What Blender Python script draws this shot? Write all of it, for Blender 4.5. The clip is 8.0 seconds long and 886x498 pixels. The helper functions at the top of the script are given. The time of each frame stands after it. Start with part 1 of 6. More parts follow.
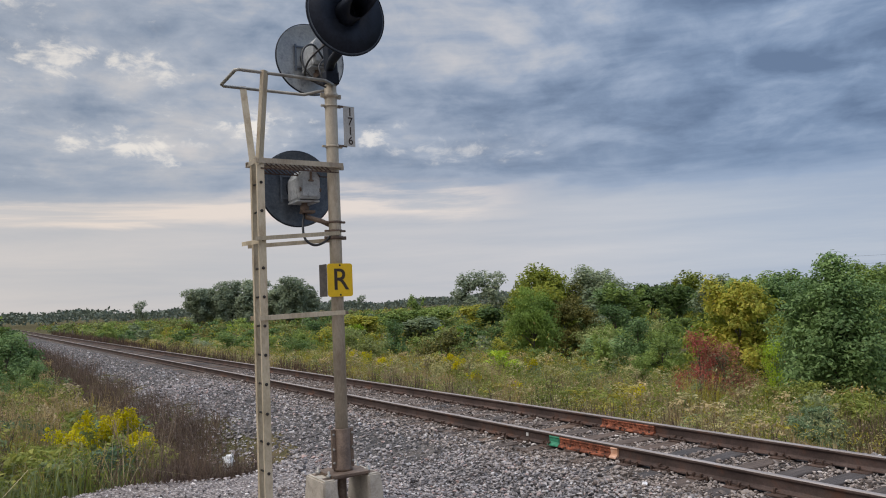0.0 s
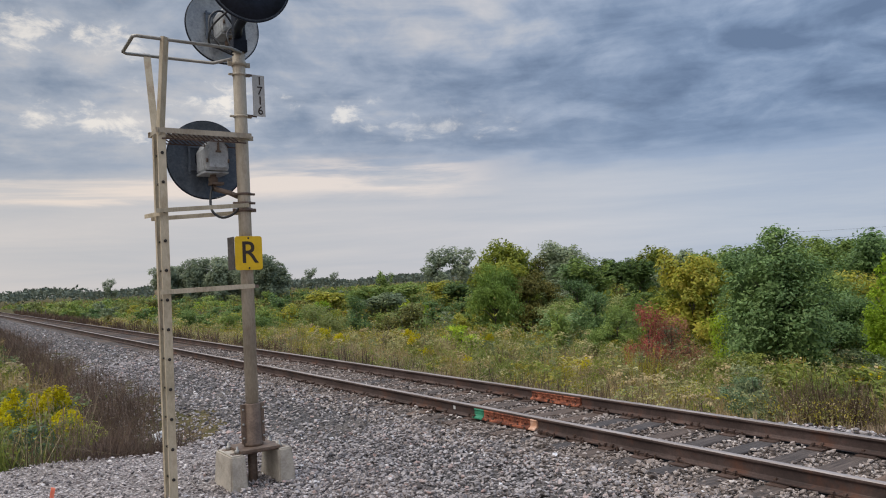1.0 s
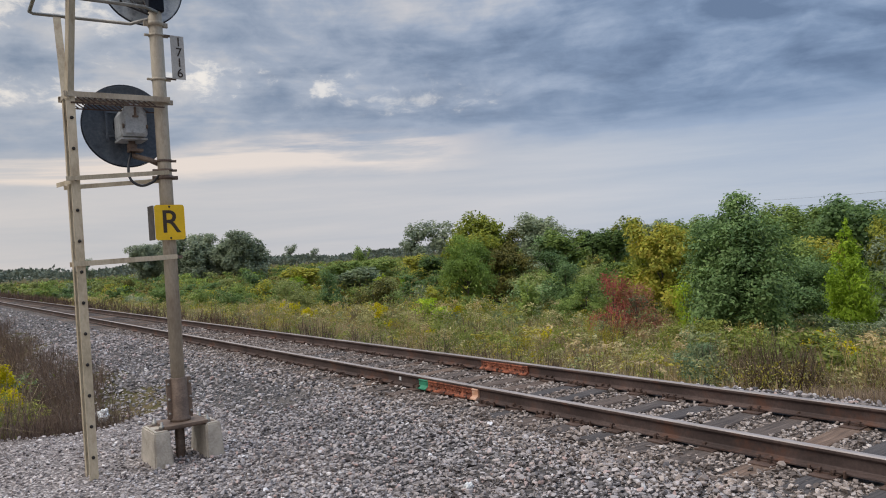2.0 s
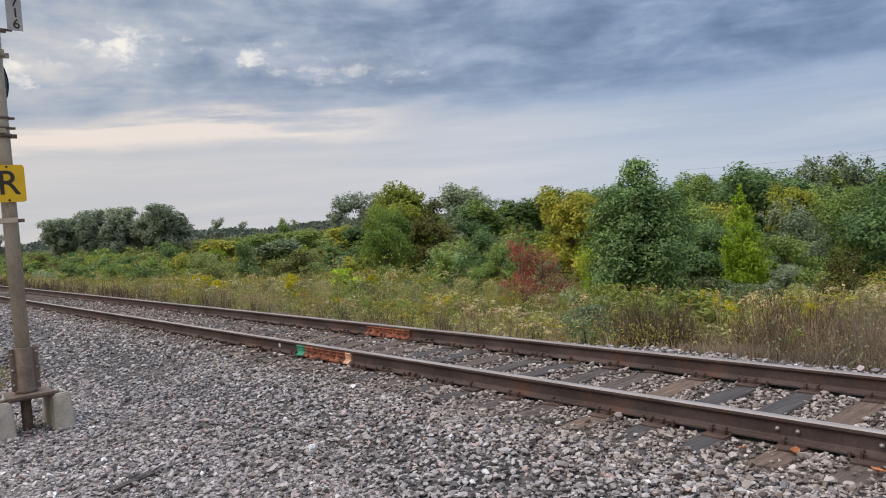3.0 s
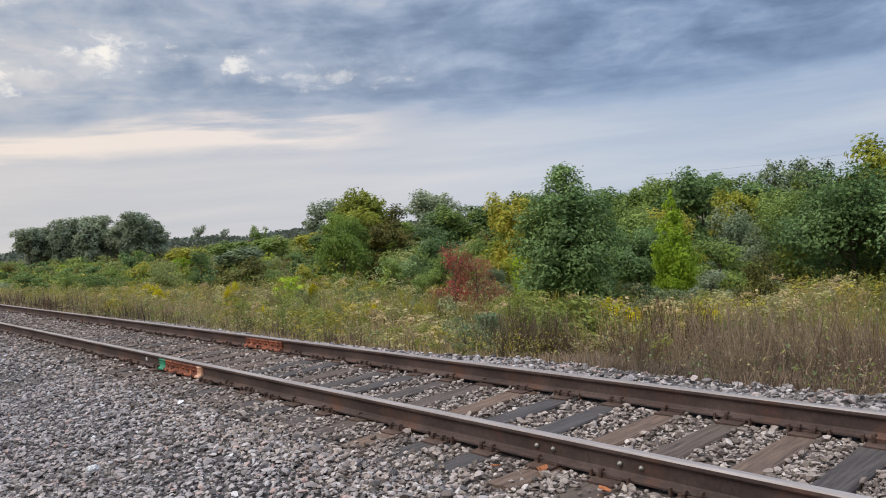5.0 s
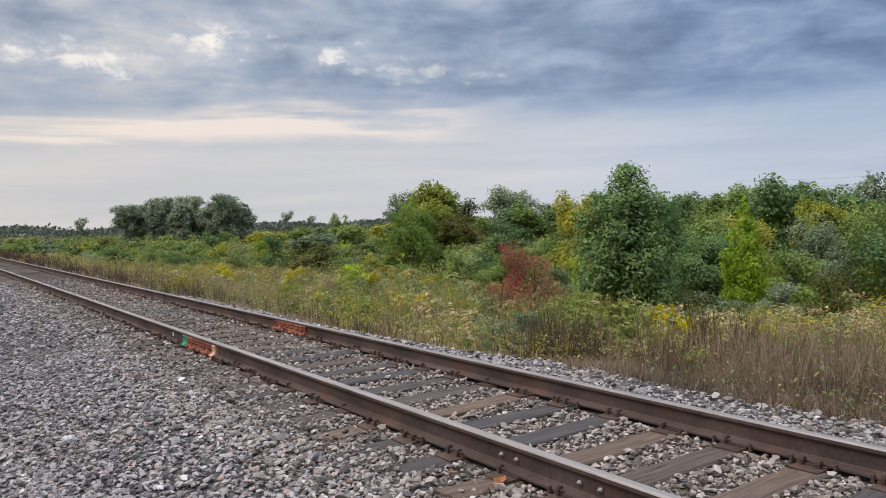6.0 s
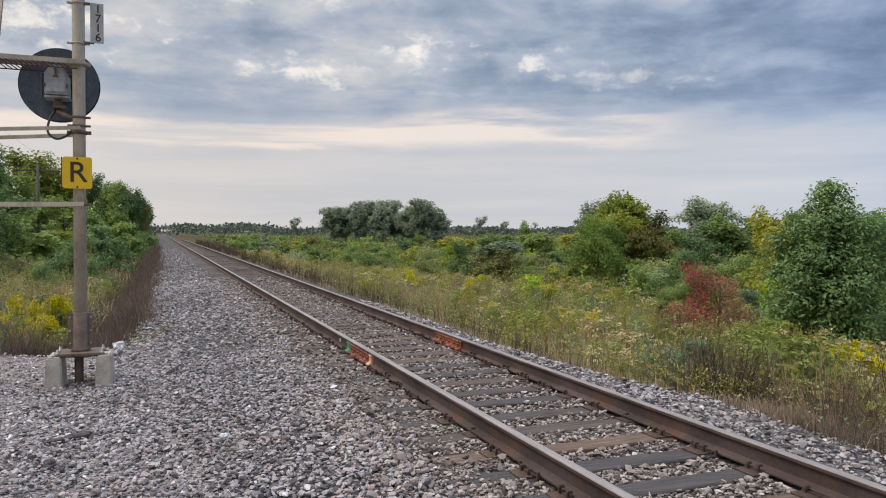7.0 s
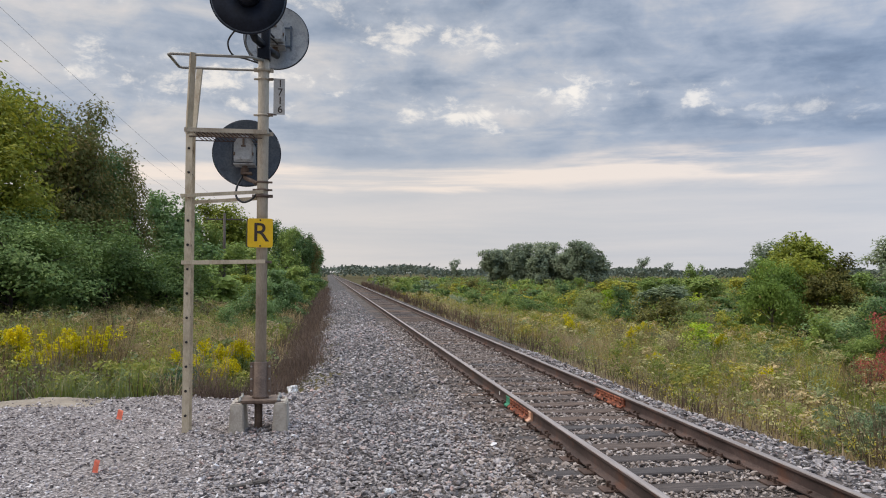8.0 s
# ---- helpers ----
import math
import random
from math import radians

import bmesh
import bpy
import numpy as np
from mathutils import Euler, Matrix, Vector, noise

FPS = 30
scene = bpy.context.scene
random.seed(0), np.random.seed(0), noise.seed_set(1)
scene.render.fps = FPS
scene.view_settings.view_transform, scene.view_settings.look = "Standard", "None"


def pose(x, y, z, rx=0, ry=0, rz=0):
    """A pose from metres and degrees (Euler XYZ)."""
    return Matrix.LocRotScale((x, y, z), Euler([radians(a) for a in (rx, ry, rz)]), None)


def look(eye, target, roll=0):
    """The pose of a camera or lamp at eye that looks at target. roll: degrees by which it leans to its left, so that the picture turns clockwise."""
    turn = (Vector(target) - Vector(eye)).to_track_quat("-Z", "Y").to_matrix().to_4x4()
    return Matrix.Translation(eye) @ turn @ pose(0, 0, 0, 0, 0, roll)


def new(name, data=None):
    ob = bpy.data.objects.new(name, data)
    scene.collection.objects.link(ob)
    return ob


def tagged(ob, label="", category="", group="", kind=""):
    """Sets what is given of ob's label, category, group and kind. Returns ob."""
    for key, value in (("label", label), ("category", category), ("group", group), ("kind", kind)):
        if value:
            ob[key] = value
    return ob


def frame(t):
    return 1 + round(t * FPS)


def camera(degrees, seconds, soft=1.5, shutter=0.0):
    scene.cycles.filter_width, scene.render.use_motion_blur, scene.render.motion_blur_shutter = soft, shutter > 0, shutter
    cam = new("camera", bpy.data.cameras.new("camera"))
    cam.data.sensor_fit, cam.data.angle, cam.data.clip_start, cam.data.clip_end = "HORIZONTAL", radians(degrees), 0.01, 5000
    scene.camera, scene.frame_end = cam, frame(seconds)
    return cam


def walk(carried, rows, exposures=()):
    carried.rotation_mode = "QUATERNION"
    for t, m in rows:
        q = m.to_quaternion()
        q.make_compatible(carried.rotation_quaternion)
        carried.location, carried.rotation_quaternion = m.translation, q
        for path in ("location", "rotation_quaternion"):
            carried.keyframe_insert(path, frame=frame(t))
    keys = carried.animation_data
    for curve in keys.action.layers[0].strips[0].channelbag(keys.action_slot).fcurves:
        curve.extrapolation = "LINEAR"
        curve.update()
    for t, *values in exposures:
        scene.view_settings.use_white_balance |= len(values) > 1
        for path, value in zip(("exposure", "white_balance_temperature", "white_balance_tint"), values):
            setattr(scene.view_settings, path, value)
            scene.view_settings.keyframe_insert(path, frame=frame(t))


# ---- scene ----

cam = camera(61.0, 8.0, soft=1.05)
PATH = [
    (0, (0.276, -0.052, 1.889), (1.349, 1.63, 2.028), -2.5),
    (0.5, (0.597, -0.209, 1.856), (1.712, 1.448, 1.958), -2.6),
    (1, (0.918, -0.34, 1.813), (2.047, 1.309, 1.887), -2.8),
    (1.2, (1.041, -0.373, 1.787), (2.171, 1.276, 1.849), -3.0),
    (2.3, (1.701, -0.52, 1.66), (2.888, 1.089, 1.637), -4.1),
    (2.5, (1.833, -0.607, 1.625), (3.044, 0.984, 1.586), -4.2),
    (3, (2.173, -0.793, 1.525), (3.473, 0.724, 1.442), -4.2),
    (3.5, (2.526, -1.045, 1.511), (3.887, 0.418, 1.415), -4.2),
    (4, (2.865, -1.323, 1.456), (4.223, 0.143, 1.368), -4.8),
    (5.3, (3.716, -1.766, 1.432), (5.016, -0.247, 1.37), -4.1),
    (5.5, (3.887, -1.785, 1.395), (5.156, -0.24, 1.333), -3.5),
    (6, (4.268, -1.888, 1.339), (5.425, -0.257, 1.27), -1.6),
    (6.5, (4.586, -2.035, 1.403), (5.537, -0.276, 1.338), -0.4),
    (7, (4.693, -2.108, 1.503), (5.402, -0.238, 1.457), 0.2),
    (7.5, (4.661, -2.133, 1.606), (5.119, -0.187, 1.601), 0.4),
    (8, (4.662, -2.164, 1.684), (4.966, -0.189, 1.746), 0.2),
]
walk(cam, [(t, look(eye, target, roll)) for t, eye, target, roll in PATH], [(0.0, -0.17), (1.0, -0.15), (2.5, -0.11), (3.5, 0.0), (8.0, 0.0)])

# ---- node helpers ----
def nd(nt, kind, operation=None, use_clamp=None, data_type=None, blend_type=None, interpolation_type=None):
    n = nt.nodes.new(kind)
    if operation:
        n.operation = operation
    if use_clamp:
        n.use_clamp = True
    if data_type:
        n.data_type = data_type
    if blend_type:
        n.blend_type = blend_type
    if interpolation_type:
        n.interpolation_type = interpolation_type
    return n


def ramp(nt, fac, stops, interp="LINEAR"):
    r = nt.nodes.new("ShaderNodeValToRGB")
    r.color_ramp.interpolation = interp
    els = r.color_ramp.elements
    while len(els) < len(stops):
        els.new(0.5)
    for e, (p, c) in zip(els, stops):
        e.position, e.color = p, (*c, 1)
    nt.links.new(fac, r.inputs[0])
    return r.outputs[0]


def noise_tex(nt, vec, scale, detail=4, rough=0.55, distortion=0.0):
    n = nd(nt, "ShaderNodeTexNoise")
    n.inputs["Scale"].default_value = scale
    n.inputs["Detail"].default_value = detail
    n.inputs["Roughness"].default_value = rough
    n.inputs["Distortion"].default_value = distortion
    if vec is not None:
        nt.links.new(vec, n.inputs["Vector"])
    return n.outputs["Fac"]


def mth(nt, op, a, b=None, c=None, clamp=False):
    n = nd(nt, "ShaderNodeMath", operation=op, use_clamp=clamp)
    for i, v in enumerate((a, b, c)):
        if v is None:
            continue
        if isinstance(v, (int, float)):
            n.inputs[i].default_value = v
        else:
            nt.links.new(v, n.inputs[i])
    return n.outputs[0]


def mixc(nt, fac, a, b, blend="MIX"):
    n = nd(nt, "ShaderNodeMix", data_type="RGBA", blend_type=blend)
    for sock, v in ((n.inputs[0], fac), (n.inputs[6], a), (n.inputs[7], b)):
        if isinstance(v, (int, float)):
            sock.default_value = v
        elif isinstance(v, tuple):
            sock.default_value = (*v, 1)
        else:
            nt.links.new(v, sock)
    return n.outputs[2]


def smooth(nt, v, lo, hi):
    n = nd(nt, "ShaderNodeMapRange", interpolation_type="SMOOTHSTEP")
    n.inputs[1].default_value, n.inputs[2].default_value = lo, hi
    nt.links.new(v, n.inputs[0])
    return n.outputs[0]


# ---- sky, sun ----
SUN_AZ, SUN_EL = radians(-70), radians(55)   # azimuth from +y towards +x
world = bpy.data.worlds.new("overcast_sky")
scene.world = world
world.use_nodes = True
wt = world.node_tree
wt.nodes.clear()
tc = nd(wt, "ShaderNodeTexCoord")
sep = nd(wt, "ShaderNodeSeparateXYZ")
wt.links.new(tc.outputs["Generated"], sep.inputs[0])
dx, dy, dz = sep.outputs
sky = nd(wt, "ShaderNodeTexSky")
sky.sky_type, sky.sun_disc = "NISHITA", False
sky.sun_elevation, sky.sun_rotation = SUN_EL, SUN_AZ
az = mth(wt, "ARCTAN2", dx, dy)
elev = mth(wt, "ARCSINE", dz)


def sky_vec(ka, ke, off=0.0):
    c = nd(wt, "ShaderNodeCombineXYZ")
    wt.links.new(mth(wt, "MULTIPLY", az, ka), c.inputs[0])
    wt.links.new(mth(wt, "MULTIPLY", elev, ke), c.inputs[1])
    c.inputs[2].default_value = off
    return c.outputs[0]


def around(v, centre, r):
    """1 at the centre, falling to 0 at distance r."""
    return mth(wt, "SUBTRACT", 1.0, mth(wt, "DIVIDE", mth(wt, "ABSOLUTE", mth(wt, "SUBTRACT", v, centre)), r), clamp=True)


def half(v):
    return mth(wt, "SUBTRACT", v, 0.5)


# cloud plane seen in perspective
depth = mth(wt, "ADD", mth(wt, "MAXIMUM", dz, 0.0), 0.11)
plane = nd(wt, "ShaderNodeCombineXYZ")
wt.links.new(mth(wt, "DIVIDE", dx, depth), plane.inputs[0])
wt.links.new(mth(wt, "DIVIDE", dy, depth), plane.inputs[1])
plane = plane.outputs[0]
n1 = noise_tex(wt, plane, 0.75, 4, 0.5, 0.5)
n2 = noise_tex(wt, plane, 2.1, 6, 0.55, 0.5)
n3 = noise_tex(wt, sky_vec(15, 27, 7.0), 1.0, 7, 0.58, 0.4)
n4 = noise_tex(wt, sky_vec(26, 46, 11.0), 1.0, 8, 0.64, 0.3)
flat = noise_tex(wt, sky_vec(2.4, 30, 5.0), 1.0, 6, 0.6, 0.3)
wave = noise_tex(wt, sky_vec(3.4, 15, 9.0), 1.0, 6, 0.62, 0.4)
# grey-blue cloud deck: pale towards the horizon, darker aloft and to the east
dark = nd(wt, "ShaderNodeFloatCurve")
wt.links.new(mth(wt, "MULTIPLY", elev, 2.0, clamp=True), dark.inputs["Value"])
cv = dark.mapping.curves[0]
for px, py in ((0.16, 0.12), (0.24, 0.20), (0.33, 0.44), (0.42, 0.50), (0.56, 0.55), (0.75, 0.52)):
    cv.points.new(px, py)
cv.points[0].location, cv.points[-1].location = (0.0, 0.14), (1.0, 0.2)
dark.mapping.update()
dark = dark.outputs[0]
aloft = smooth(wt, elev, 0.10, 0.22)
dark = mth(wt, "ADD", dark, mth(wt, "MULTIPLY", mth(wt, "MULTIPLY", smooth(wt, az, 0.25, 0.85), 0.22), aloft))
dark = mth(wt, "ADD", dark, mth(wt, "MULTIPLY", smooth(wt, az, 0.75, 1.15), 0.14))
dark = mth(wt, "ADD", dark, mth(wt, "MULTIPLY", mth(wt, "MULTIPLY", half(n1), 1.5), aloft))
dark = mth(wt, "ADD", dark, mth(wt, "MULTIPLY", mth(wt, "MULTIPLY", half(n2), 1.5), aloft))
dark = mth(wt, "ADD", dark, mth(wt, "MULTIPLY", mth(wt, "MULTIPLY", half(n3), 0.75), aloft))
dark = mth(wt, "ADD", dark, mth(wt, "MULTIPLY", half(flat), 0.55))
dark = mth(wt, "SUBTRACT", dark, mth(wt, "MULTIPLY", mth(wt, "SUBTRACT", 1.0, smooth(wt, az, -0.25, 0.25)), 0.14))
deck = ramp(wt, dark, [(0.0, (0.70, 0.69, 0.72)), (0.2, (0.58, 0.605, 0.67)), (0.45, (0.40, 0.47, 0.60)), (0.72, (0.265, 0.34, 0.475)), (1.0, (0.175, 0.235, 0.35))])
# bluer cloud to the east
deck = mixc(wt, smooth(wt, az, 0.55, 1.05), deck, mixc(wt, 1.0, deck, (0.93, 1.0, 1.07), "MULTIPLY"))
# long pale warm streak of thin cloud over the horizon, rising and broadening to the east
rise = smooth(wt, az, 0.12, 0.42)
el2 = mth(wt, "SUBTRACT", mth(wt, "ADD", elev, mth(wt, "MULTIPLY", half(wave), 0.05)), mth(wt, "ADD", 0.122, mth(wt, "MULTIPLY", rise, 0.012)))
streak = mth(wt, "DIVIDE", mth(wt, "ABSOLUTE", el2), mth(wt, "ADD", 0.018, mth(wt, "MULTIPLY", rise, 0.013)))
streak = mth(wt, "SUBTRACT", 1.0, smooth(wt, streak, 0.35, 1.1))
streak = mth(wt, "MULTIPLY", streak, mth(wt, "SUBTRACT", 1.0, smooth(wt, az, 0.56, 0.74)))
streak = mth(wt, "MULTIPLY", streak, smooth(wt, flat, 0.36, 0.56))
hor = mixc(wt, mth(wt, "MULTIPLY", streak, 0.92), deck, (0.93, 0.84, 0.79))
# torn bright gaps in the deck: azimuth, elevation, reach, height, brightness
lump = mth(wt, "ADD", mth(wt, "MULTIPLY", half(n4), 2.8), mth(wt, "MULTIPLY", half(n3), 1.2))
gaps, thin = None, None
for ga, ge, ra, re, gain in ((0.325, 0.230, 0.10, 0.034, 1.0), (0.473, 0.218, 0.05, 0.026, 0.8), (0.175, 0.208, 0.13, 0.032, 0.85), (0.09, 0.302, 0.09, 0.04, 0.75), (0.19, 0.297, 0.08, 0.05, 0.75), (0.60, 0.20, 0.16, 0.026, 0.45), (-0.36, 0.36, 0.16, 0.07, 0.9), (-0.15, 0.24, 0.26, 0.05, 0.8), (0.0, 0.36, 0.14, 0.05, 0.6)):
    near = mth(wt, "MULTIPLY", around(az, ga, ra), around(elev, ge, re))
    wide = mth(wt, "MULTIPLY", mth(wt, "MULTIPLY", around(az, ga, ra * 1.9), around(elev, ge, re * 1.9)), 2.0, clamp=True)
    g = mth(wt, "MULTIPLY", mth(wt, "MULTIPLY", smooth(wt, mth(wt, "ADD", mth(wt, "MULTIPLY", near, 0.85), lump), 0.35, 1.05), wide), gain)
    gaps = g if gaps is None else mth(wt, "MAXIMUM", gaps, g)
    h = mth(wt, "MULTIPLY", smooth(wt, mth(wt, "ADD", near, mth(wt, "MULTIPLY", lump, 0.6)), -0.2, 0.9), mth(wt, "MULTIPLY", wide, gain))
    thin = h if thin is None else mth(wt, "MAXIMUM", thin, h)
hor = mixc(wt, mth(wt, "MULTIPLY", thin, 0.5), hor, (0.70, 0.73, 0.80))
hor = mixc(wt, mth(wt, "MULTIPLY", gaps, 0.95), hor, (1.0, 0.97, 0.94))
# warmer light low in the west
hor = mixc(wt, mth(wt, "SUBTRACT", 1.0, smooth(wt, az, 0.05, 0.75)), hor, mixc(wt, 1.0, hor, (1.03, 0.99, 0.93), "MULTIPLY"))
skyb = nd(wt, "ShaderNodeBackground")
wt.links.new(sky.outputs[0], skyb.inputs[0])
skyb.inputs[1].default_value = 0.06
cloudb = nd(wt, "ShaderNodeBackground")
wt.links.new(hor, cloudb.inputs[0])
# an overcast sky is brightest overhead
wt.links.new(mth(wt, "ADD", 1.0, mth(wt, "MULTIPLY", smooth(wt, elev, 0.42, 0.95), 1.9)), cloudb.inputs[1])
mixs = nd(wt, "ShaderNodeMixShader")
mixs.inputs[0].default_value = 0.93
wt.links.new(skyb.outputs[0], mixs.inputs[1])
wt.links.new(cloudb.outputs[0], mixs.inputs[2])
wout = nd(wt, "ShaderNodeOutputWorld")
wt.links.new(mixs.outputs[0], wout.inputs[0])

sun_data = bpy.data.lights.new("sun", "SUN")
sun_data.energy, sun_data.angle, sun_data.color = 1.4, radians(35), (1.0, 0.965, 0.92)
sun = new("sun", sun_data)
sv = Vector((math.sin(SUN_AZ) * math.cos(SUN_EL), math.cos(SUN_AZ) * math.cos(SUN_EL), math.sin(SUN_EL)))
sun.matrix_world = look(sv * 100, (0, 0, 0))


# ---- materials ----
def mat(name):
    m = bpy.data.materials.new(name)
    m.use_nodes = True
    nt = m.node_tree
    b = nt.nodes["Principled BSDF"]
    return m, nt, b


def bump(nt, b, height, strength, dist):
    n = nd(nt, "ShaderNodeBump")
    n.inputs["Strength"].default_value, n.inputs["Distance"].default_value = strength, dist
    nt.links.new(height, n.inputs["Height"])
    nt.links.new(n.outputs[0], b.inputs["Normal"])


def pos(nt):
    return nd(nt, "ShaderNodeNewGeometry").outputs["Position"]


def obj(nt):
    return nd(nt, "ShaderNodeTexCoord").outputs["Object"]


def island(nt):
    return nd(nt, "ShaderNodeNewGeometry").outputs["Random Per Island"]


def surface(name, stops, scale, rough=0.7, metal=0.0, bump_s=0.3, bump_d=0.004, fine=None, stain=None, stretch=None):
    """Two-scale noise colour with fine relief; stain=(colour, amount, scale)."""
    m, nt, b = mat(name)
    v = obj(nt)
    if stretch:
        mp = nd(nt, "ShaderNodeMapping")
        mp.inputs["Scale"].default_value = stretch
        nt.links.new(v, mp.inputs[0])
        v = mp.outputs[0]
    big = noise_tex(nt, v, scale, 5, 0.6)
    small = noise_tex(nt, v, fine or scale * 9, 4, 0.65)
    f = mth(nt, "ADD", mth(nt, "MULTIPLY", big, 0.6), mth(nt, "MULTIPLY", small, 0.4))
    f = smooth(nt, f, 0.3, 0.7)
    rnd = nd(nt, "ShaderNodeObjectInfo").outputs["Random"]
    c = ramp(nt, f, stops)
    c = mixc(nt, 1.0, c, ramp(nt, rnd, [(0, (0.88, 0.88, 0.88)), (1, (1.1, 1.1, 1.1))]), "MULTIPLY")
    if stain:
        col, amount, sc = stain
        c = mixc(nt, mth(nt, "MULTIPLY", smooth(nt, noise_tex(nt, v, sc, 6, 0.7), 0.5, 0.68), amount), c, col)
    nt.links.new(c, b.inputs["Base Color"])
    b.inputs["Metallic"].default_value = metal
    nt.links.new(mth(nt, "ADD", mth(nt, "MULTIPLY", small, 0.25), rough - 0.12), b.inputs["Roughness"])
    bump(nt, b, small, bump_s, bump_d)
    return m


def stone_mat(name, stops, bump_d=0.004, single=False):
    m, nt, b = mat(name)
    v = pos(nt)
    c = ramp(nt, nd(nt, "ShaderNodeObjectInfo").outputs["Random"] if single else island(nt), stops)
    g = noise_tex(nt, v, 90, 4, 0.7)
    c = mixc(nt, 1.0, c, ramp(nt, g, [(0.3, (0.72, 0.72, 0.72)), (0.7, (1.2, 1.2, 1.2))]), "MULTIPLY")
    patch = noise_tex(nt, v, 0.7, 3, 0.6)
    c = mixc(nt, mth(nt, "MULTIPLY", smooth(nt, patch, 0.48, 0.68), 0.22), c, (0.22, 0.17, 0.14))
    nt.links.new(c, b.inputs["Base Color"])
    b.inputs["Roughness"].default_value = 0.85
    bump(nt, b, g, 0.5, bump_d)
    return m


def leaf_mat(name, stops, trans=0.3, rough=0.55):
    m, nt, b = mat(name)
    rnd = nd(nt, "ShaderNodeObjectInfo").outputs["Random"]
    f = mth(nt, "ADD", mth(nt, "MULTIPLY", island(nt), 0.5), mth(nt, "MULTIPLY", rnd, 0.5))
    c = ramp(nt, f, stops)
    big = noise_tex(nt, pos(nt), 0.9, 3, 0.6)
    c = mixc(nt, 1.0, c, ramp(nt, big, [(0.3, (0.75, 0.78, 0.8)), (0.7, (1.2, 1.15, 1.0))]), "MULTIPLY")
    nt.links.new(c, b.inputs["Base Color"])
    b.inputs["Roughness"].default_value = rough
    b.inputs["Specular IOR Level"].default_value = 0.14
    t = nd(nt, "ShaderNodeBsdfTranslucent")
    nt.links.new(c, t.inputs[0])
    mx = nd(nt, "ShaderNodeMixShader")
    mx.inputs[0].default_value = trans
    nt.links.new(b.outputs[0], mx.inputs[1])
    nt.links.new(t.outputs[0], mx.inputs[2])
    nt.links.new(mx.outputs[0], nt.nodes["Material Output"].inputs[0])
    return m


BALLAST_TONES = [(0, (0.060, 0.053, 0.053)), (0.2, (0.190, 0.172, 0.169)), (0.6, (0.370, 0.335, 0.327)), (0.86, (0.485, 0.440, 0.423)), (0.92, (0.455, 0.315, 0.278)), (0.975, (0.53, 0.492, 0.478)), (1, (0.80, 0.78, 0.78))]
M_BALLAST = stone_mat("ballast_stone", BALLAST_TONES)
M_LOOSE = stone_mat("loose_ballast_stone", BALLAST_TONES, single=True)
M_CRIB = stone_mat("crib_stone", [(0, (0.075, 0.058, 0.049)), (0.3, (0.205, 0.165, 0.142)), (0.7, (0.37, 0.31, 0.275)), (0.94, (0.48, 0.415, 0.375)), (1, (0.66, 0.59, 0.54))])
M_GRAVEL = stone_mat("pad_gravel", [(0, (0.070, 0.061, 0.060)), (0.25, (0.245, 0.212, 0.204)), (0.55, (0.425, 0.372, 0.355)), (0.85, (0.575, 0.510, 0.490)), (1, (0.84, 0.79, 0.77))], 0.002)


def gap_shaded_bed_mat(name, stops, cell):
    m, nt, b = mat(name)
    v = pos(nt)
    vo = nd(nt, "ShaderNodeTexVoronoi")
    vo.inputs["Scale"].default_value = cell
    nt.links.new(v, vo.inputs["Vector"])
    sp = nd(nt, "ShaderNodeSeparateColor")
    nt.links.new(vo.outputs["Color"], sp.inputs[0])
    c = ramp(nt, sp.outputs[0], stops)
    # shade between stones painted in: each cell darkens towards its rim
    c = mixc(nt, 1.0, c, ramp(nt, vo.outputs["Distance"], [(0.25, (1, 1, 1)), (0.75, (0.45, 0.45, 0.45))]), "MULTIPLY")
    patch = noise_tex(nt, v, 0.5, 4, 0.6)
    c = mixc(nt, mth(nt, "MULTIPLY", smooth(nt, patch, 0.45, 0.7), 0.35), c, (0.20, 0.165, 0.135))
    nt.links.new(c, b.inputs["Base Color"])
    b.inputs["Roughness"].default_value = 0.9
    bump(nt, b, mth(nt, "SUBTRACT", 1.0, vo.outputs["Distance"]), 0.8, 0.6 / cell)
    return m


# ballast bed toned well below its stones, as painted shade in the gaps
M_BED = gap_shaded_bed_mat("gap_shaded_ballast_bed", [(0, (0.022, 0.020, 0.020)), (0.4, (0.070, 0.064, 0.062)), (0.8, (0.130, 0.116, 0.110)), (1, (0.22, 0.195, 0.185))], 24)
M_PAD = gap_shaded_bed_mat("gap_shaded_gravel_pad", [(0, (0.065, 0.056, 0.055)), (0.35, (0.235, 0.204, 0.197)), (0.75, (0.40, 0.352, 0.337)), (1, (0.62, 0.57, 0.55))], 38)
M_DIRT = surface("bare_tan_dirt", [(0, (0.20, 0.165, 0.125)), (0.5, (0.29, 0.245, 0.19)), (1, (0.38, 0.335, 0.27))], 1.2, 0.95, 0, 0.4, 0.01, fine=14)
M_CRIBBED = gap_shaded_bed_mat("gap_shaded_crib_bed", [(0, (0.025, 0.019, 0.017)), (0.4, (0.070, 0.055, 0.048)), (0.8, (0.135, 0.110, 0.097)), (1, (0.24, 0.205, 0.187))], 24)
M_SOIL = surface("grassy_soil", [(0, (0.042, 0.044, 0.021)), (0.5, (0.086, 0.077, 0.038)), (1, (0.163, 0.122, 0.068))], 0.35, 0.95, 0, 0.5, 0.03, fine=6)
M_SOIL.node_tree.nodes["Principled BSDF"].inputs["Specular IOR Level"].default_value = 0.05
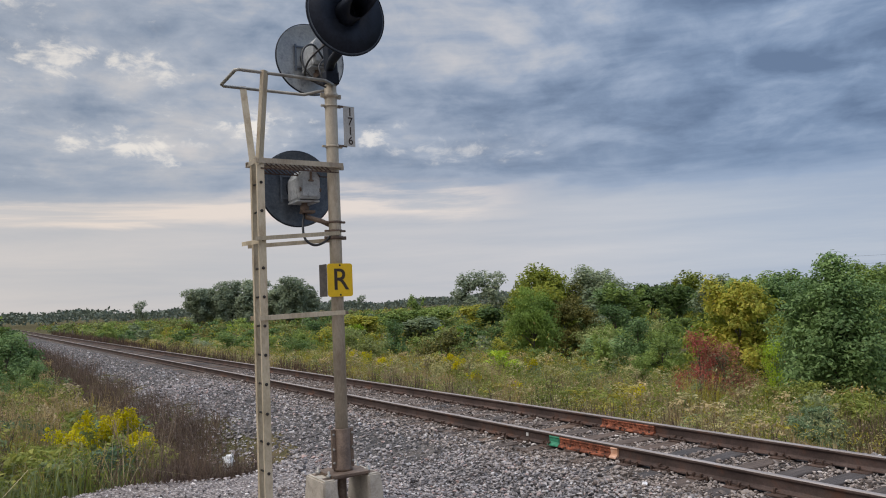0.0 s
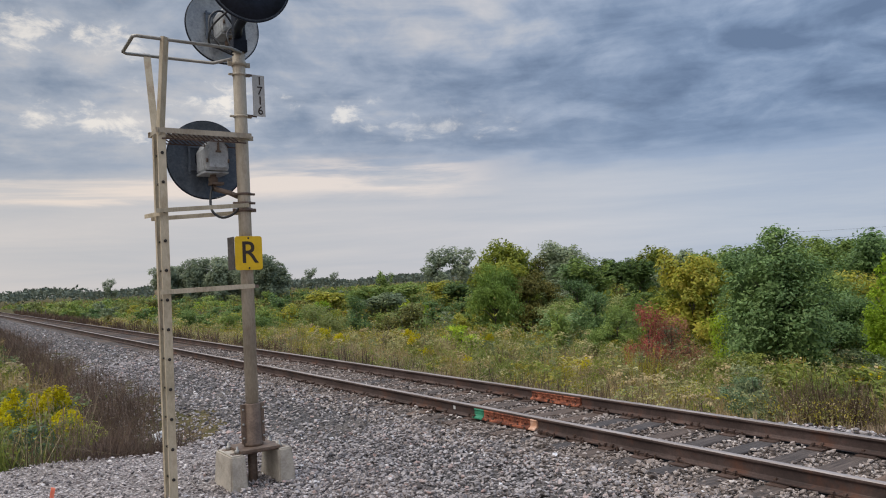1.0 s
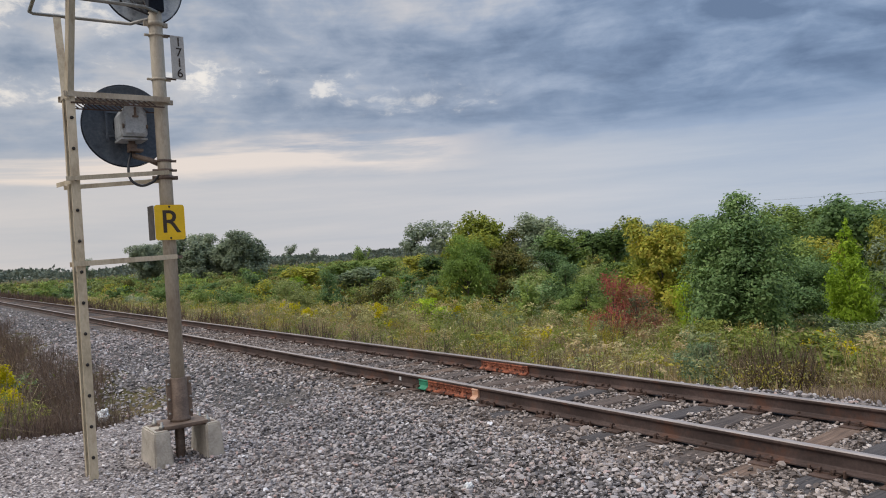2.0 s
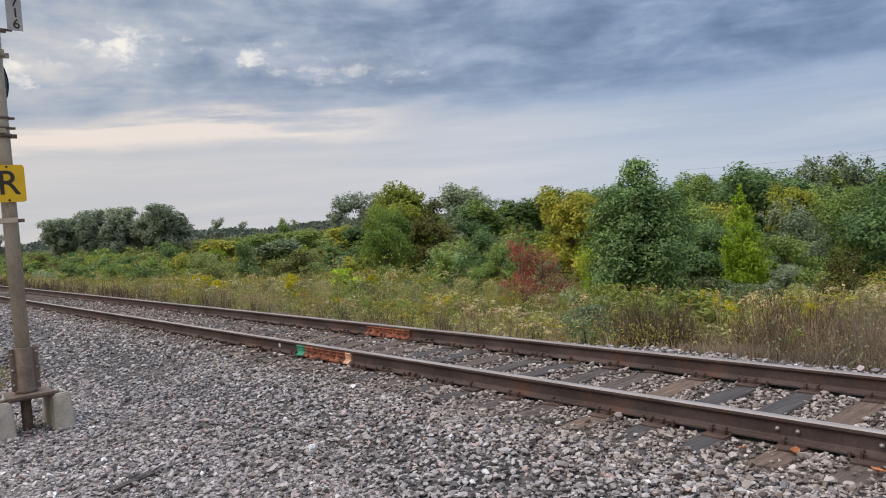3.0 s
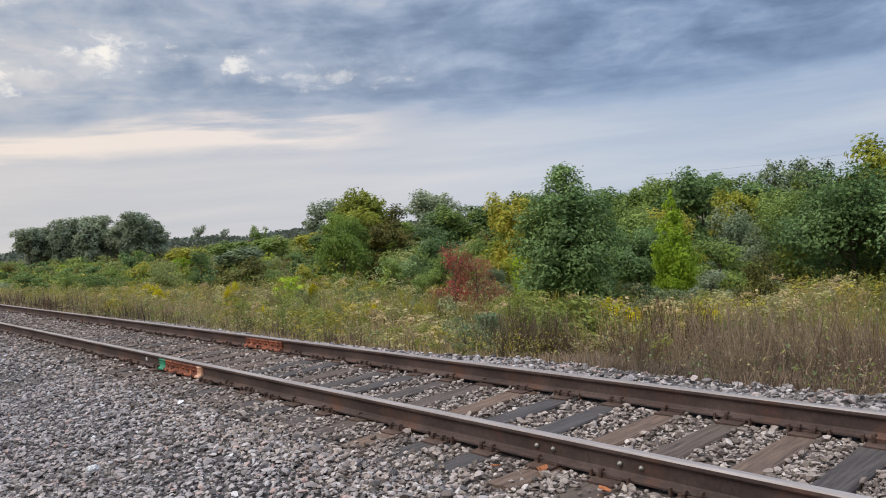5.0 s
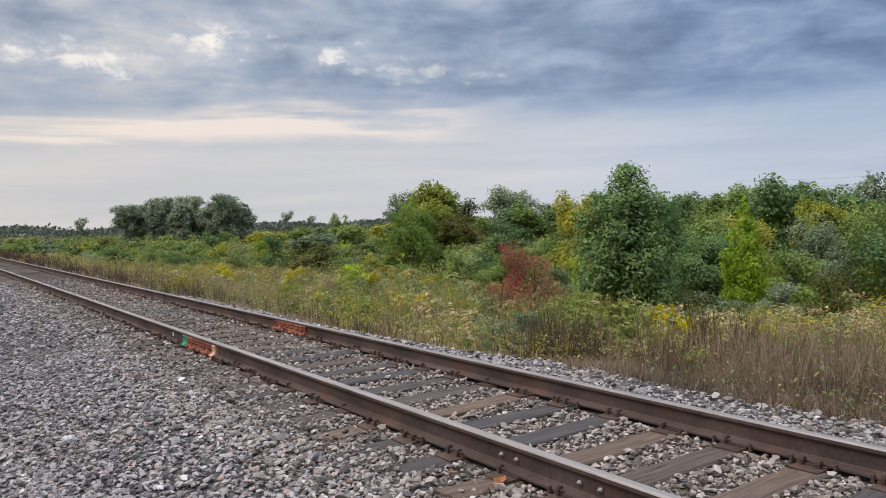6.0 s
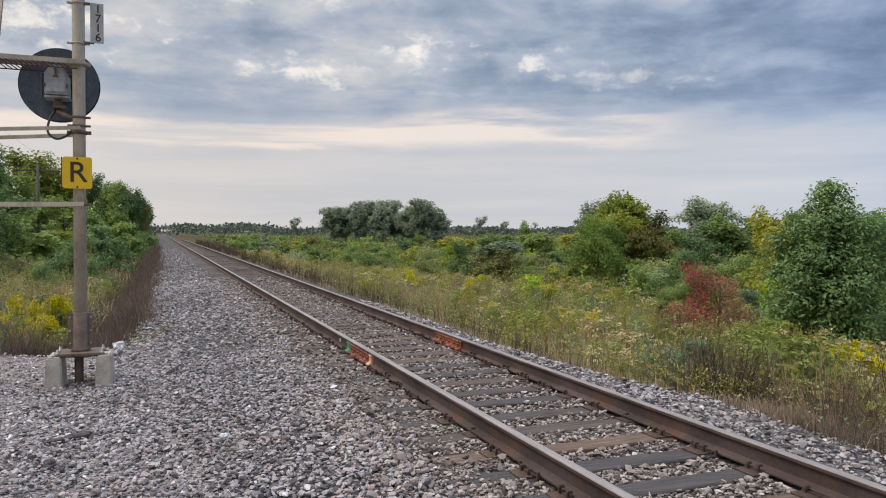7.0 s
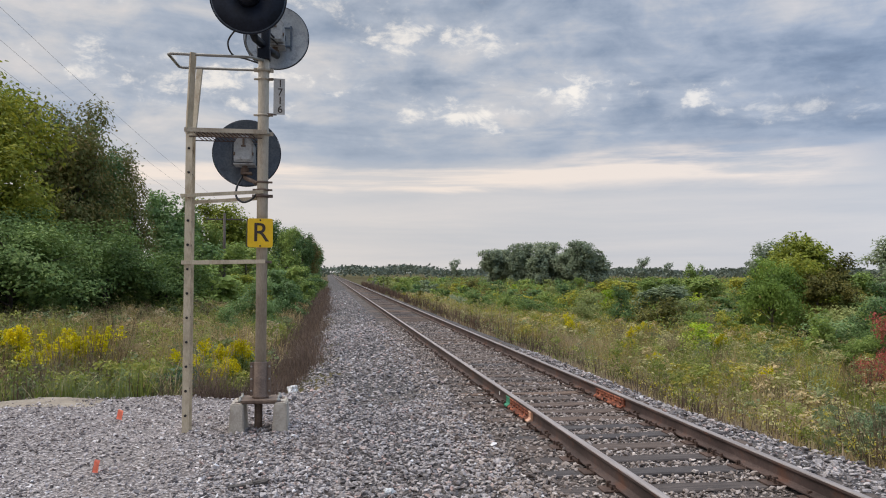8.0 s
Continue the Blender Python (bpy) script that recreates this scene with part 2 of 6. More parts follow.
M_RAILSIDE = surface("weathered_rail_steel", [(0, (0.040, 0.026, 0.022)), (0.5, (0.075, 0.049, 0.042)), (1, (0.122, 0.085, 0.073))], 1.6, 0.75, 0.05, 0.25, 0.002, fine=40, stain=((0.165, 0.062, 0.028), 0.5, 2.3))
M_RAILTOP = surface("worn_rail_head", [(0, (0.23, 0.195, 0.18)), (1, (0.41, 0.365, 0.345))], 3, 0.5, 0.35, 0.08, 0.0006, fine=60, stretch=(8, 0.4, 1))
M_RUST = surface("rusty_orange_steel", [(0, (0.050, 0.020, 0.013)), (0.4, (0.15, 0.046, 0.024)), (0.75, (0.34, 0.105, 0.052)), (1, (0.52, 0.20, 0.11))], 11, 0.85, 0.1, 0.6, 0.004, fine=48)
M_DARKRUST = surface("dark_rust_steel", [(0, (0.045, 0.028, 0.022)), (1, (0.13, 0.08, 0.06))], 9, 0.75, 0.3, 0.3, 0.002, fine=70)
M_GREEN = surface("green_paint", [(0, (0.02, 0.16, 0.09)), (1, (0.05, 0.30, 0.17))], 14, 0.6, 0, 0.2, 0.001)
M_PALEPAINT = surface("pale_orange_paint", [(0, (0.55, 0.27, 0.15)), (1, (0.72, 0.50, 0.38))], 9, 0.6, 0, 0.2, 0.001)
M_WHITEPAINT = surface("white_paint", [(0, (0.6, 0.6, 0.58)), (1, (0.8, 0.8, 0.78))], 10, 0.6, 0, 0.2, 0.001)


def tie_mat():
    m, nt, b = mat("weathered_tie_wood")
    v = obj(nt)
    mp = nd(nt, "ShaderNodeMapping")
    mp.inputs["Scale"].default_value = (1.0, 16.0, 16.0)
    nt.links.new(v, mp.inputs[0])
    rnd = nd(nt, "ShaderNodeObjectInfo").outputs["Random"]
    ad = nd(nt, "ShaderNodeVectorMath", operation="ADD")
    cb = nd(nt, "ShaderNodeCombineXYZ")
    nt.links.new(mth(nt, "MULTIPLY", rnd, 80.0), cb.inputs[0])
    nt.links.new(mp.outputs[0], ad.inputs[0])
    nt.links.new(cb.outputs[0], ad.inputs[1])
    grain = noise_tex(nt, ad.outputs[0], 2.2, 6, 0.7, 0.6)
    c = ramp(nt, grain, [(0.28, (0.018, 0.014, 0.012)), (0.40, (0.070, 0.056, 0.048)), (0.58, (0.135, 0.110, 0.094)), (0.8, (0.235, 0.195, 0.168))])
    # each sleeper has its own age: brown, grey or tar-black
    tone = ramp(nt, rnd, [(0.0, (0.60, 0.66, 0.76)), (0.14, (0.60, 0.62, 0.68)), (0.3, (0.85, 0.78, 0.74)), (0.7, (1.05, 0.88, 0.77)), (1.0, (1.45, 1.15, 0.92))])
    c = mixc(nt, 1.0, c, tone, "MULTIPLY")
    nt.links.new(c, b.inputs["Base Color"])
    b.inputs["Roughness"].default_value = 0.82
    bump(nt, b, grain, 0.8, 0.012)
    return m


M_TIE = tie_mat()
M_MAST = surface("weathered_cream_paint", [(0, (0.29, 0.245, 0.185)), (0.5, (0.405, 0.347, 0.265)), (1, (0.50, 0.435, 0.335))], 3.5, 0.55, 0.1, 0.15, 0.001, fine=45, stain=((0.20, 0.14, 0.088), 0.55, 5), stretch=(1, 1, 0.35))
M_LADDER = surface("yellowed_ladder_paint", [(0, (0.36, 0.295, 0.20)), (0.5, (0.50, 0.42, 0.295)), (1, (0.59, 0.505, 0.375))], 4, 0.6, 0.08, 0.2, 0.001, fine=50, stain=((0.24, 0.145, 0.085), 0.5, 6), stretch=(1, 1, 0.4))
M_GALV = surface("dull_galvanised_steel", [(0, (0.24, 0.23, 0.21)), (1, (0.44, 0.42, 0.38))], 6, 0.5, 0.5, 0.15, 0.001, fine=60)
M_SLEEVE = surface("brown_cast_sleeve", [(0, (0.085, 0.058, 0.043)), (0.5, (0.155, 0.108, 0.080)), (1, (0.235, 0.172, 0.128))], 5, 0.65, 0.25, 0.3, 0.002, fine=50)
M_BLACK = surface("black_signal_paint", [(0, (0.007, 0.009, 0.014)), (1, (0.019, 0.024, 0.038))], 4, 0.5, 0.0, 0.1, 0.001, fine=40)
M_DISCBACK = surface("grey_disc_back", [(0, (0.062, 0.077, 0.102)), (0.5, (0.105, 0.127, 0.158)), (1, (0.17, 0.195, 0.228))], 2.5, 0.5, 0.2, 0.12, 0.001, fine=35, stain=((0.042, 0.048, 0.062), 0.6, 3))
M_DISCWORN = surface("faded_disc_back", [(0, (0.22, 0.24, 0.26)), (0.5, (0.31, 0.335, 0.355)), (1, (0.42, 0.44, 0.455))], 2.5, 0.5, 0.2, 0.12, 0.001, fine=35, stain=((0.10, 0.11, 0.13), 0.7, 3.2))
M_BLACK.node_tree.nodes["Principled BSDF"].inputs["Specular IOR Level"].default_value = 0.2
M_DISCBACK.node_tree.nodes["Principled BSDF"].inputs["Specular IOR Level"].default_value = 0.25
M_HOUSING = surface("silver_housing_paint", [(0, (0.29, 0.30, 0.305)), (0.5, (0.42, 0.43, 0.43)), (1, (0.53, 0.535, 0.53))], 6, 0.5, 0.2, 0.15, 0.001, fine=50, stain=((0.12, 0.11, 0.10), 0.6, 7))
M_YELLOW = surface("yellow_sign_face", [(0, (0.70, 0.42, 0.005)), (1, (0.82, 0.52, 0.010))], 5, 0.45, 0, 0.05, 0.0005)
M_LETTER = surface("dark_brown_lettering", [(0, (0.030, 0.018, 0.012)), (1, (0.055, 0.035, 0.022))], 20, 0.55, 0, 0.05, 0.0005)
M_PLATE = surface("weathered_number_board", [(0, (0.40, 0.38, 0.35)), (1, (0.56, 0.54, 0.50))], 5, 0.55, 0, 0.1, 0.001, fine=40, stain=((0.25, 0.2, 0.16), 0.4, 6))
M_CONCRETE = surface("aged_concrete", [(0, (0.324, 0.285, 0.234)), (0.5, (0.454, 0.405, 0.338)), (1, (0.562, 0.500, 0.419))], 5, 0.9, 0, 0.4, 0.004, fine=55, stain=((0.216, 0.180, 0.140), 0.5, 4))
M_CABLE = surface("black_cable", [(0, (0.01, 0.01, 0.011)), (1, (0.03, 0.03, 0.032))], 9, 0.5)
M_HOLE = surface("dark_bolt", [(0, (0.010, 0.008, 0.007)), (1, (0.035, 0.028, 0.022))], 30, 0.7)
M_BARK = surface("grey_bark", [(0, (0.055, 0.045, 0.035)), (1, (0.15, 0.125, 0.10))], 6, 0.9, 0, 0.6, 0.01, stretch=(1, 1, 0.25))
M_POLE = surface("weathered_pole_wood", [(0, (0.07, 0.055, 0.045)), (1, (0.16, 0.13, 0.105))], 4, 0.85, 0, 0.4, 0.004, stretch=(1, 1, 0.15))
M_FLAG = surface("orange_flag_vinyl", [(0, (0.880, 0.287, 0.180)), (1, (0.900, 0.414, 0.288))], 12, 0.5)
M_PAPER = surface("soiled_white_paper", [(0, (0.60, 0.60, 0.60)), (1, (0.82, 0.82, 0.81))], 12, 0.7, 0, 0.2, 0.002)
M_STICK = surface("dark_scrap_wood", [(0, (0.04, 0.035, 0.032)), (1, (0.11, 0.095, 0.085))], 12, 0.9, 0, 0.5, 0.004)
M_LEAFLITTER = surface("dry_orange_leaf", [(0, (0.50, 0.17, 0.06)), (1, (0.68, 0.30, 0.13))], 30, 0.7)

L_DARK = leaf_mat("dark_green_leaf", [(0, (0.056, 0.098, 0.038)), (0.5, (0.155, 0.255, 0.096)), (0.85, (0.25, 0.365, 0.145)), (1, (0.40, 0.48, 0.25))], 0.3, 0.45)
L_MID = leaf_mat("mid_green_leaf", [(0, (0.090, 0.137, 0.038)), (0.5, (0.225, 0.318, 0.088)), (0.85, (0.325, 0.415, 0.12)), (1, (0.48, 0.49, 0.17))], 0.36)
L_BRIGHT = leaf_mat("bright_green_leaf", [(0, (0.206, 0.327, 0.032)), (0.5, (0.411, 0.567, 0.055)), (1, (0.764, 0.784, 0.087))], 0.4)
L_YEL = leaf_mat("yellowing_leaf", [(0, (0.10, 0.135, 0.024)), (0.4, (0.29, 0.335, 0.058)), (0.75, (0.45, 0.445, 0.075)), (1, (0.62, 0.49, 0.11))], 0.38)
L_OLIVE = leaf_mat("olive_brown_leaf", [(0, (0.037, 0.045, 0.015)), (0.5, (0.180, 0.180, 0.053)), (1, (0.360, 0.285, 0.090))], 0.3)
L_SILVER = leaf_mat("silvery_leaf", [(0, (0.150, 0.203, 0.122)), (0.5, (0.255, 0.315, 0.189)), (1, (0.435, 0.480, 0.338))], 0.3)
L_RED = leaf_mat("red_autumn_leaf", [(0, (0.26, 0.085, 0.075)), (0.5, (0.50, 0.140, 0.115)), (0.85, (0.64, 0.20, 0.155)), (1, (0.60, 0.33, 0.19))], 0.42)
L_DULLRED = leaf_mat("dull_red_leaf", [(0, (0.24, 0.13, 0.09)), (0.5, (0.42, 0.185, 0.13)), (1, (0.50, 0.38, 0.17))], 0.4)
L_RUSSET = leaf_mat("russet_tree_leaf", [(0, (0.11, 0.14, 0.045)), (0.55, (0.20, 0.20, 0.07)), (0.8, (0.31, 0.19, 0.08)), (1, (0.42, 0.19, 0.09))], 0.36)
L_OLIVETREE = leaf_mat("olive_green_tree_leaf", [(0, (0.15, 0.205, 0.034)), (0.4, (0.31, 0.325, 0.050)), (0.75, (0.46, 0.41, 0.06)), (1, (0.66, 0.44, 0.07))], 0.38)
# grey-green leaf lightened so that distance haze sits in its base colour
L_FAR_HAZE = leaf_mat("hazed_far_wood_leaf", [(0, (0.20, 0.25, 0.175)), (0.5, (0.29, 0.345, 0.245)), (1, (0.38, 0.425, 0.30))], 0.4)
L_HORIZON = leaf_mat("horizon_wood_leaf", [(0, (0.095, 0.12, 0.10)), (0.5, (0.135, 0.165, 0.135)), (1, (0.18, 0.21, 0.165))], 0.2)
G_TAN = leaf_mat("dry_tan_grass", [(0, (0.22, 0.165, 0.085)), (0.5, (0.46, 0.355, 0.19)), (1, (0.70, 0.56, 0.32))], 0.35)
L_PALE = leaf_mat("pale_green_leaf", [(0, (0.19, 0.225, 0.085)), (0.5, (0.34, 0.385, 0.15)), (1, (0.50, 0.52, 0.23))], 0.4)
G_STRAW = leaf_mat("pale_straw", [(0, (0.30, 0.235, 0.145)), (0.5, (0.55, 0.45, 0.29)), (1, (0.76, 0.65, 0.44))], 0.4)
G_GREEN = leaf_mat("green_weed", [(0, (0.115, 0.155, 0.038)), (0.5, (0.245, 0.295, 0.070)), (1, (0.42, 0.41, 0.115))], 0.35)
G_BROWN = leaf_mat("dead_brown_weed", [(0, (0.068, 0.041, 0.034)), (0.5, (0.157, 0.105, 0.079)), (1, (0.299, 0.210, 0.151))], 0.2)
G_BRUSH = leaf_mat("grey_brown_brush", [(0, (0.070, 0.048, 0.041)), (0.5, (0.160, 0.114, 0.094)), (1, (0.30, 0.22, 0.175))], 0.25)
G_DRY = leaf_mat("pinkish_dry_stalk", [(0, (0.075, 0.052, 0.040)), (0.5, (0.33, 0.25, 0.185)), (1, (0.56, 0.45, 0.345))], 0.25)
G_PALE = leaf_mat("pale_yellow_green_weed", [(0, (0.24, 0.24, 0.10)), (0.5, (0.42, 0.40, 0.18)), (1, (0.64, 0.58, 0.31))], 0.35)
L_EDGE = leaf_mat("edge_shrub_leaf", [(0, (0.062, 0.102, 0.036)), (0.5, (0.155, 0.240, 0.075)), (0.9, (0.24, 0.335, 0.115)), (1, (0.36, 0.42, 0.17))], 0.32)
L_FRESH = leaf_mat("fresh_green_leaf", [(0, (0.13, 0.21, 0.045)), (0.5, (0.255, 0.375, 0.088)), (1, (0.42, 0.52, 0.16))], 0.36)
G_GOLD = leaf_mat("goldenrod_bloom", [(0, (0.399, 0.335, 0.008)), (0.5, (0.646, 0.562, 0.010)), (1, (0.807, 0.734, 0.025))], 0.35)
G_SAGE = leaf_mat("grey_green_weed", [(0, (0.121, 0.164, 0.078)), (0.5, (0.212, 0.264, 0.129)), (1, (0.348, 0.386, 0.202))], 0.3)
L_SAGE = leaf_mat("blue_green_weed", [(0, (0.090, 0.150, 0.086)), (0.5, (0.150, 0.232, 0.135)), (1, (0.270, 0.352, 0.209))], 0.25)
G_OCHRE = leaf_mat("ochre_weed_heads", [(0, (0.230, 0.201, 0.042)), (0.5, (0.416, 0.367, 0.063)), (1, (0.646, 0.561, 0.112))], 0.35)

# ---- mesh helpers ----
rng = np.random.default_rng(7)


def np_mesh(name, verts, faces, *mats, flat_faces=False):
    """A mesh from arrays; all faces have the same number of corners."""
    verts, faces = np.asarray(verts, np.float32), np.asarray(faces, np.int32)
    me = bpy.data.meshes.new(name)
    k = faces.shape[1]
    me.vertices.add(len(verts))
    me.vertices.foreach_set("co", verts.ravel())
    me.loops.add(faces.size)
    me.loops.foreach_set("vertex_index", faces.ravel())
    me.polygons.add(len(faces))
    me.polygons.foreach_set("loop_start", np.arange(0, faces.size, k, dtype=np.int32))
    me.update(calc_edges=True)
    for m in mats:
        me.materials.append(m)
    if flat_faces:
        me.polygons.foreach_set("use_smooth", np.zeros(len(faces), bool))
    return me


def put(ob, m):
    ob.matrix_basis = m
    return ob


def part(name, bm, material, parent=None, label=""):
    """Links a bmesh as one mesh object, under a thing or a part."""
    me = bpy.data.meshes.new(name)
    bm.normal_update()
    bm.to_mesh(me)
    bm.free()
    me.materials.append(material)
    ob = new(name, me)
    ob.parent = parent
    if label:
        tagged(ob, label)
    return ob


def thing(name, label, category, group="", m=None):
    ob = tagged(new(name), label, category, group)
    ob.empty_display_size = 0.2
    if m is not None:
        ob.matrix_basis = m
    return ob


def add_box(bm, c, s, bevel=0.0, rot=None, taper=1.0):
    """A bevelled box; taper scales its top."""
    t = bmesh.new()
    bmesh.ops.create_cube(t, size=1)
    for v in t.verts:
        k = taper if v.co.z > 0 else 1.0
        v.co = Vector((v.co.x * s[0] * k, v.co.y * s[1] * k, v.co.z * s[2]))
    if bevel:
        bmesh.ops.bevel(t, geom=t.edges[:], offset=bevel, segments=2, affect="EDGES", profile=0.6)
    join(bm, t, Matrix.Translation(c) @ (rot.to_matrix().to_4x4() if rot else Matrix.Identity(4)))


def join(bm, t, m):
    t.transform(m)
    me = bpy.data.meshes.new("tmp")
    t.to_mesh(me)
    t.free()
    bm.from_mesh(me)
    bpy.data.meshes.remove(me)


def tube(bm, pts, r, seg=10, r2=None, cap=True):
    """A tube through points, tapering from r to r2."""
    pts = [Vector(p) for p in pts]
    r2 = r if r2 is None else r2
    rings = []
    for i, p in enumerate(pts):
        d = (pts[min(i + 1, len(pts) - 1)] - pts[max(i - 1, 0)]).normalized()
        a = d.orthogonal().normalized() if abs(d.z) < 0.99 else Vector((1, 0, 0))
        if i and rings:
            a = (last - d * last.dot(d)).normalized()
        last = a
        b = d.cross(a)
        rr = r + (r2 - r) * i / max(1, len(pts) - 1)
        rings.append([bm.verts.new(p + (a * math.cos(q) + b * math.sin(q)) * rr) for q in (2 * math.pi * j / seg for j in range(seg))])
    for u, w in zip(rings, rings[1:]):
        for j in range(seg):
            bm.faces.new((u[j], u[(j + 1) % seg], w[(j + 1) % seg], w[j])).smooth = True
    if cap:
        bm.faces.new(rings[0][::-1])
        bm.faces.new(rings[-1])


def lathe(bm, profile, seg, m):
    """A solid of revolution round z from (radius, z) pairs."""
    t = bmesh.new()
    rings = []
    for r, z in profile:
        if r < 1e-5:
            rings.append([t.verts.new((0, 0, z))])
        else:
            rings.append([t.verts.new((r * math.cos(2 * math.pi * j / seg), r * math.sin(2 * math.pi * j / seg), z)) for j in range(seg)])
    for u, w in zip(rings, rings[1:]):
        for j in range(seg):
            k = (j + 1) % seg
            q = [u[0]] if len(u) == 1 else [u[j], u[k]]
            q2 = [w[0]] if len(w) == 1 else [w[k], w[j]]
            if len(q) + len(q2) > 2:
                t.faces.new(q + q2).smooth = True
    bmesh.ops.recalc_face_normals(t, faces=t.faces)
    join(bm, t, m)


def extrude_profile(bm, outline, y0, y1):
    """A prism along y from an outline in x, z."""
    a = [bm.verts.new((x, y0, z)) for x, z in outline]
    b = [bm.verts.new((x, y1, z)) for x, z in outline]
    n = len(outline)
    for i in range(n):
        bm.faces.new((a[i], a[(i + 1) % n], b[(i + 1) % n], b[i]))
    bm.faces.new(a[::-1])
    bm.faces.new(b)
    bmesh.ops.recalc_face_normals(bm, faces=bm.faces)


def text_mesh(name, word, size, material, parent, m, depth=0.002, label=""):
    cu = bpy.data.curves.new(name, "FONT")
    cu.body, cu.size, cu.extrude, cu.align_x, cu.align_y, cu.offset = word, size, depth, "CENTER", "CENTER", 0.006 * size
    tmp = bpy.data.objects.new(name, cu)
    me = bpy.data.meshes.new_from_object(tmp)
    bpy.data.objects.remove(tmp)
    me.materials.append(material)
    ob = new(name, me)
    ob.parent = parent
    ob.matrix_basis = m
    if label:
        tagged(ob, label)
    return ob


# ---- ground ----
XN, XF = 7.2, 8.71          # rail centre lines
XC = (XN + XF) / 2


def sstep(v, a, b):
    t = np.clip((v - a) / (b - a), 0, 1)
    return t * t * (3 - 2 * t)


def pad_edge(x):
    """How far (in y) the gravel pad reaches beside the signal."""
    return 10.7 + 0.25 * np.sin(x * 1.3) + 0.15 * np.sin(x * 3.1 + 1)


def far_edge(y):
    """Where the far shoulder gives way to weeds."""
    y = np.asarray(y, float)
    return 10.35 - 0.66 * sstep(y, 4.5, 8.8) + 0.06 * np.sin(y * 1.9)


def ground_z(x, y):
    x, y = np.asarray(x, float), np.asarray(y, float)
    bed = -0.205 - 0.012 * np.cos((x - XC) * 2) + 0.012 * sstep(y, 8, 14)
    # far shoulder and ditch
    z = np.where(x > XC, bed - 0.14 * sstep(x, 9.1, 10.1) - 0.82 * sstep(x - far_edge(y), -0.15, 2.0), bed)
    z = z - 0.42 * sstep(x, 12.5, 22)
    # near side: level pad, or the track bank beyond it
    inpad = 1 - sstep(y, pad_edge(x) - 0.25, pad_edge(x) + 0.9)
    near = bed - 0.09 * sstep(-x, -6.4, -5.2) - 0.05 * sstep(-x, -5.2, -3.0)
    bank = bed - 0.10 * sstep(-x, -6.2, -5.1) - 0.75 * sstep(-x, -5.0, -3.2) + 0.45 * sstep(-x, -1.0, 6.0)
    left = near * inpad + bank * (1 - inpad)
    z = np.where(x < XC, left, z)
    rough = 0.03 * np.sin(x * 1.7 + y * 0.9) + 0.03 * np.sin(y * 1.3 - x * 0.6)
    open_land = np.maximum(sstep(x, 11, 13), sstep(-x, -4, -2) * (1 - inpad))
    return z + rough * open_land * 1.5 + 0.006 * np.sin(x * 5.3 + 1) * np.sin(y * 4.7)


def axis(fine_lo, fine_hi, step, reach):
    mid = list(np.arange(fine_lo, fine_hi + step / 2, step))
    out, s = [], step
    v = fine_hi
    while v < reach:
        s *= 1.22
        v += s
        out.append(v)
    lo, s, v = [], step, fine_lo
    while v > -reach:
        s *= 1.22
        v -= s
        lo.append(v)
    return np.array(lo[::-1] + mid + out)


gx, gy = axis(-6, 16, 0.2, 3000), axis(-6, 24, 0.22, 3000)
GX, GY = np.meshgrid(gx, gy)
GZ = ground_z(GX, GY)
nx, ny = len(gx), len(gy)
idx = np.arange(nx * ny).reshape(ny, nx)
quads = np.stack([idx[:-1, :-1], idx[:-1, 1:], idx[1:, 1:], idx[1:, :-1]], -1).reshape(-1, 4)
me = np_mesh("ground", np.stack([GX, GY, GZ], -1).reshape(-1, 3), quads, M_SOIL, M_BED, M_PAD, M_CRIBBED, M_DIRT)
cx = (gx[:-1] + gx[1:]) / 2
cy = (gy[:-1] + gy[1:]) / 2
CX, CY = np.meshgrid(cx, cy)
wob = 0.18 * np.sin(CY * 2.1) + 0.12 * np.sin(CY * 5.3 + 2)
slot = np.zeros(CX.shape, np.int32)
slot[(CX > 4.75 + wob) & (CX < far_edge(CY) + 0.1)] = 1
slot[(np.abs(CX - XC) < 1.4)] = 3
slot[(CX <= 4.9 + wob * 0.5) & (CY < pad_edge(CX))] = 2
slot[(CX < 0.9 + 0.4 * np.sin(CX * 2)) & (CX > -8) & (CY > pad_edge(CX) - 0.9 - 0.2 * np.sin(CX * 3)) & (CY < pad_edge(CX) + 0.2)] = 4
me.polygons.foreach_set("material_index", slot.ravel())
me.polygons.foreach_set("use_smooth", np.ones(slot.size, bool))
ground = tagged(new("ground", me), "rough grassy land with gravel beside the track", "ground", kind="structure")


# ---- stones ----
def shard(seed):
    """An angular broken stone: the hull of a few random points."""
    r = np.random.default_rng(seed)
    p = r.normal(size=(10, 3))
    p /= np.linalg.norm(p, axis=1, keepdims=True)
    for _ in range(2):
        d = p[:, None] - p[None]
        p += 0.05 * (d / (np.linalg.norm(d, axis=2, keepdims=True) ** 3 + 0.05)).sum(1)
        p /= np.linalg.norm(p, axis=1, keepdims=True)
    p = p * r.uniform(0.72, 1.16, (10, 1)) * np.array([1.28, 0.92, 0.58])
    t = bmesh.new()
    for q in p:
        t.verts.new(q)
    out = bmesh.ops.convex_hull(t, input=t.verts)
    bmesh.ops.delete(t, geom=[e for e in out["geom_interior"] if isinstance(e, bmesh.types.BMVert)], context="VERTS")
    t.verts.index_update()
    V = np.array([v.co[:] for v in t.verts])
    F = np.array([[v.index for v in f.verts] for f in t.faces if len(f.verts) == 3])
    t.free()
    return V, F


SHARDS = [shard(i) for i in range(14)]


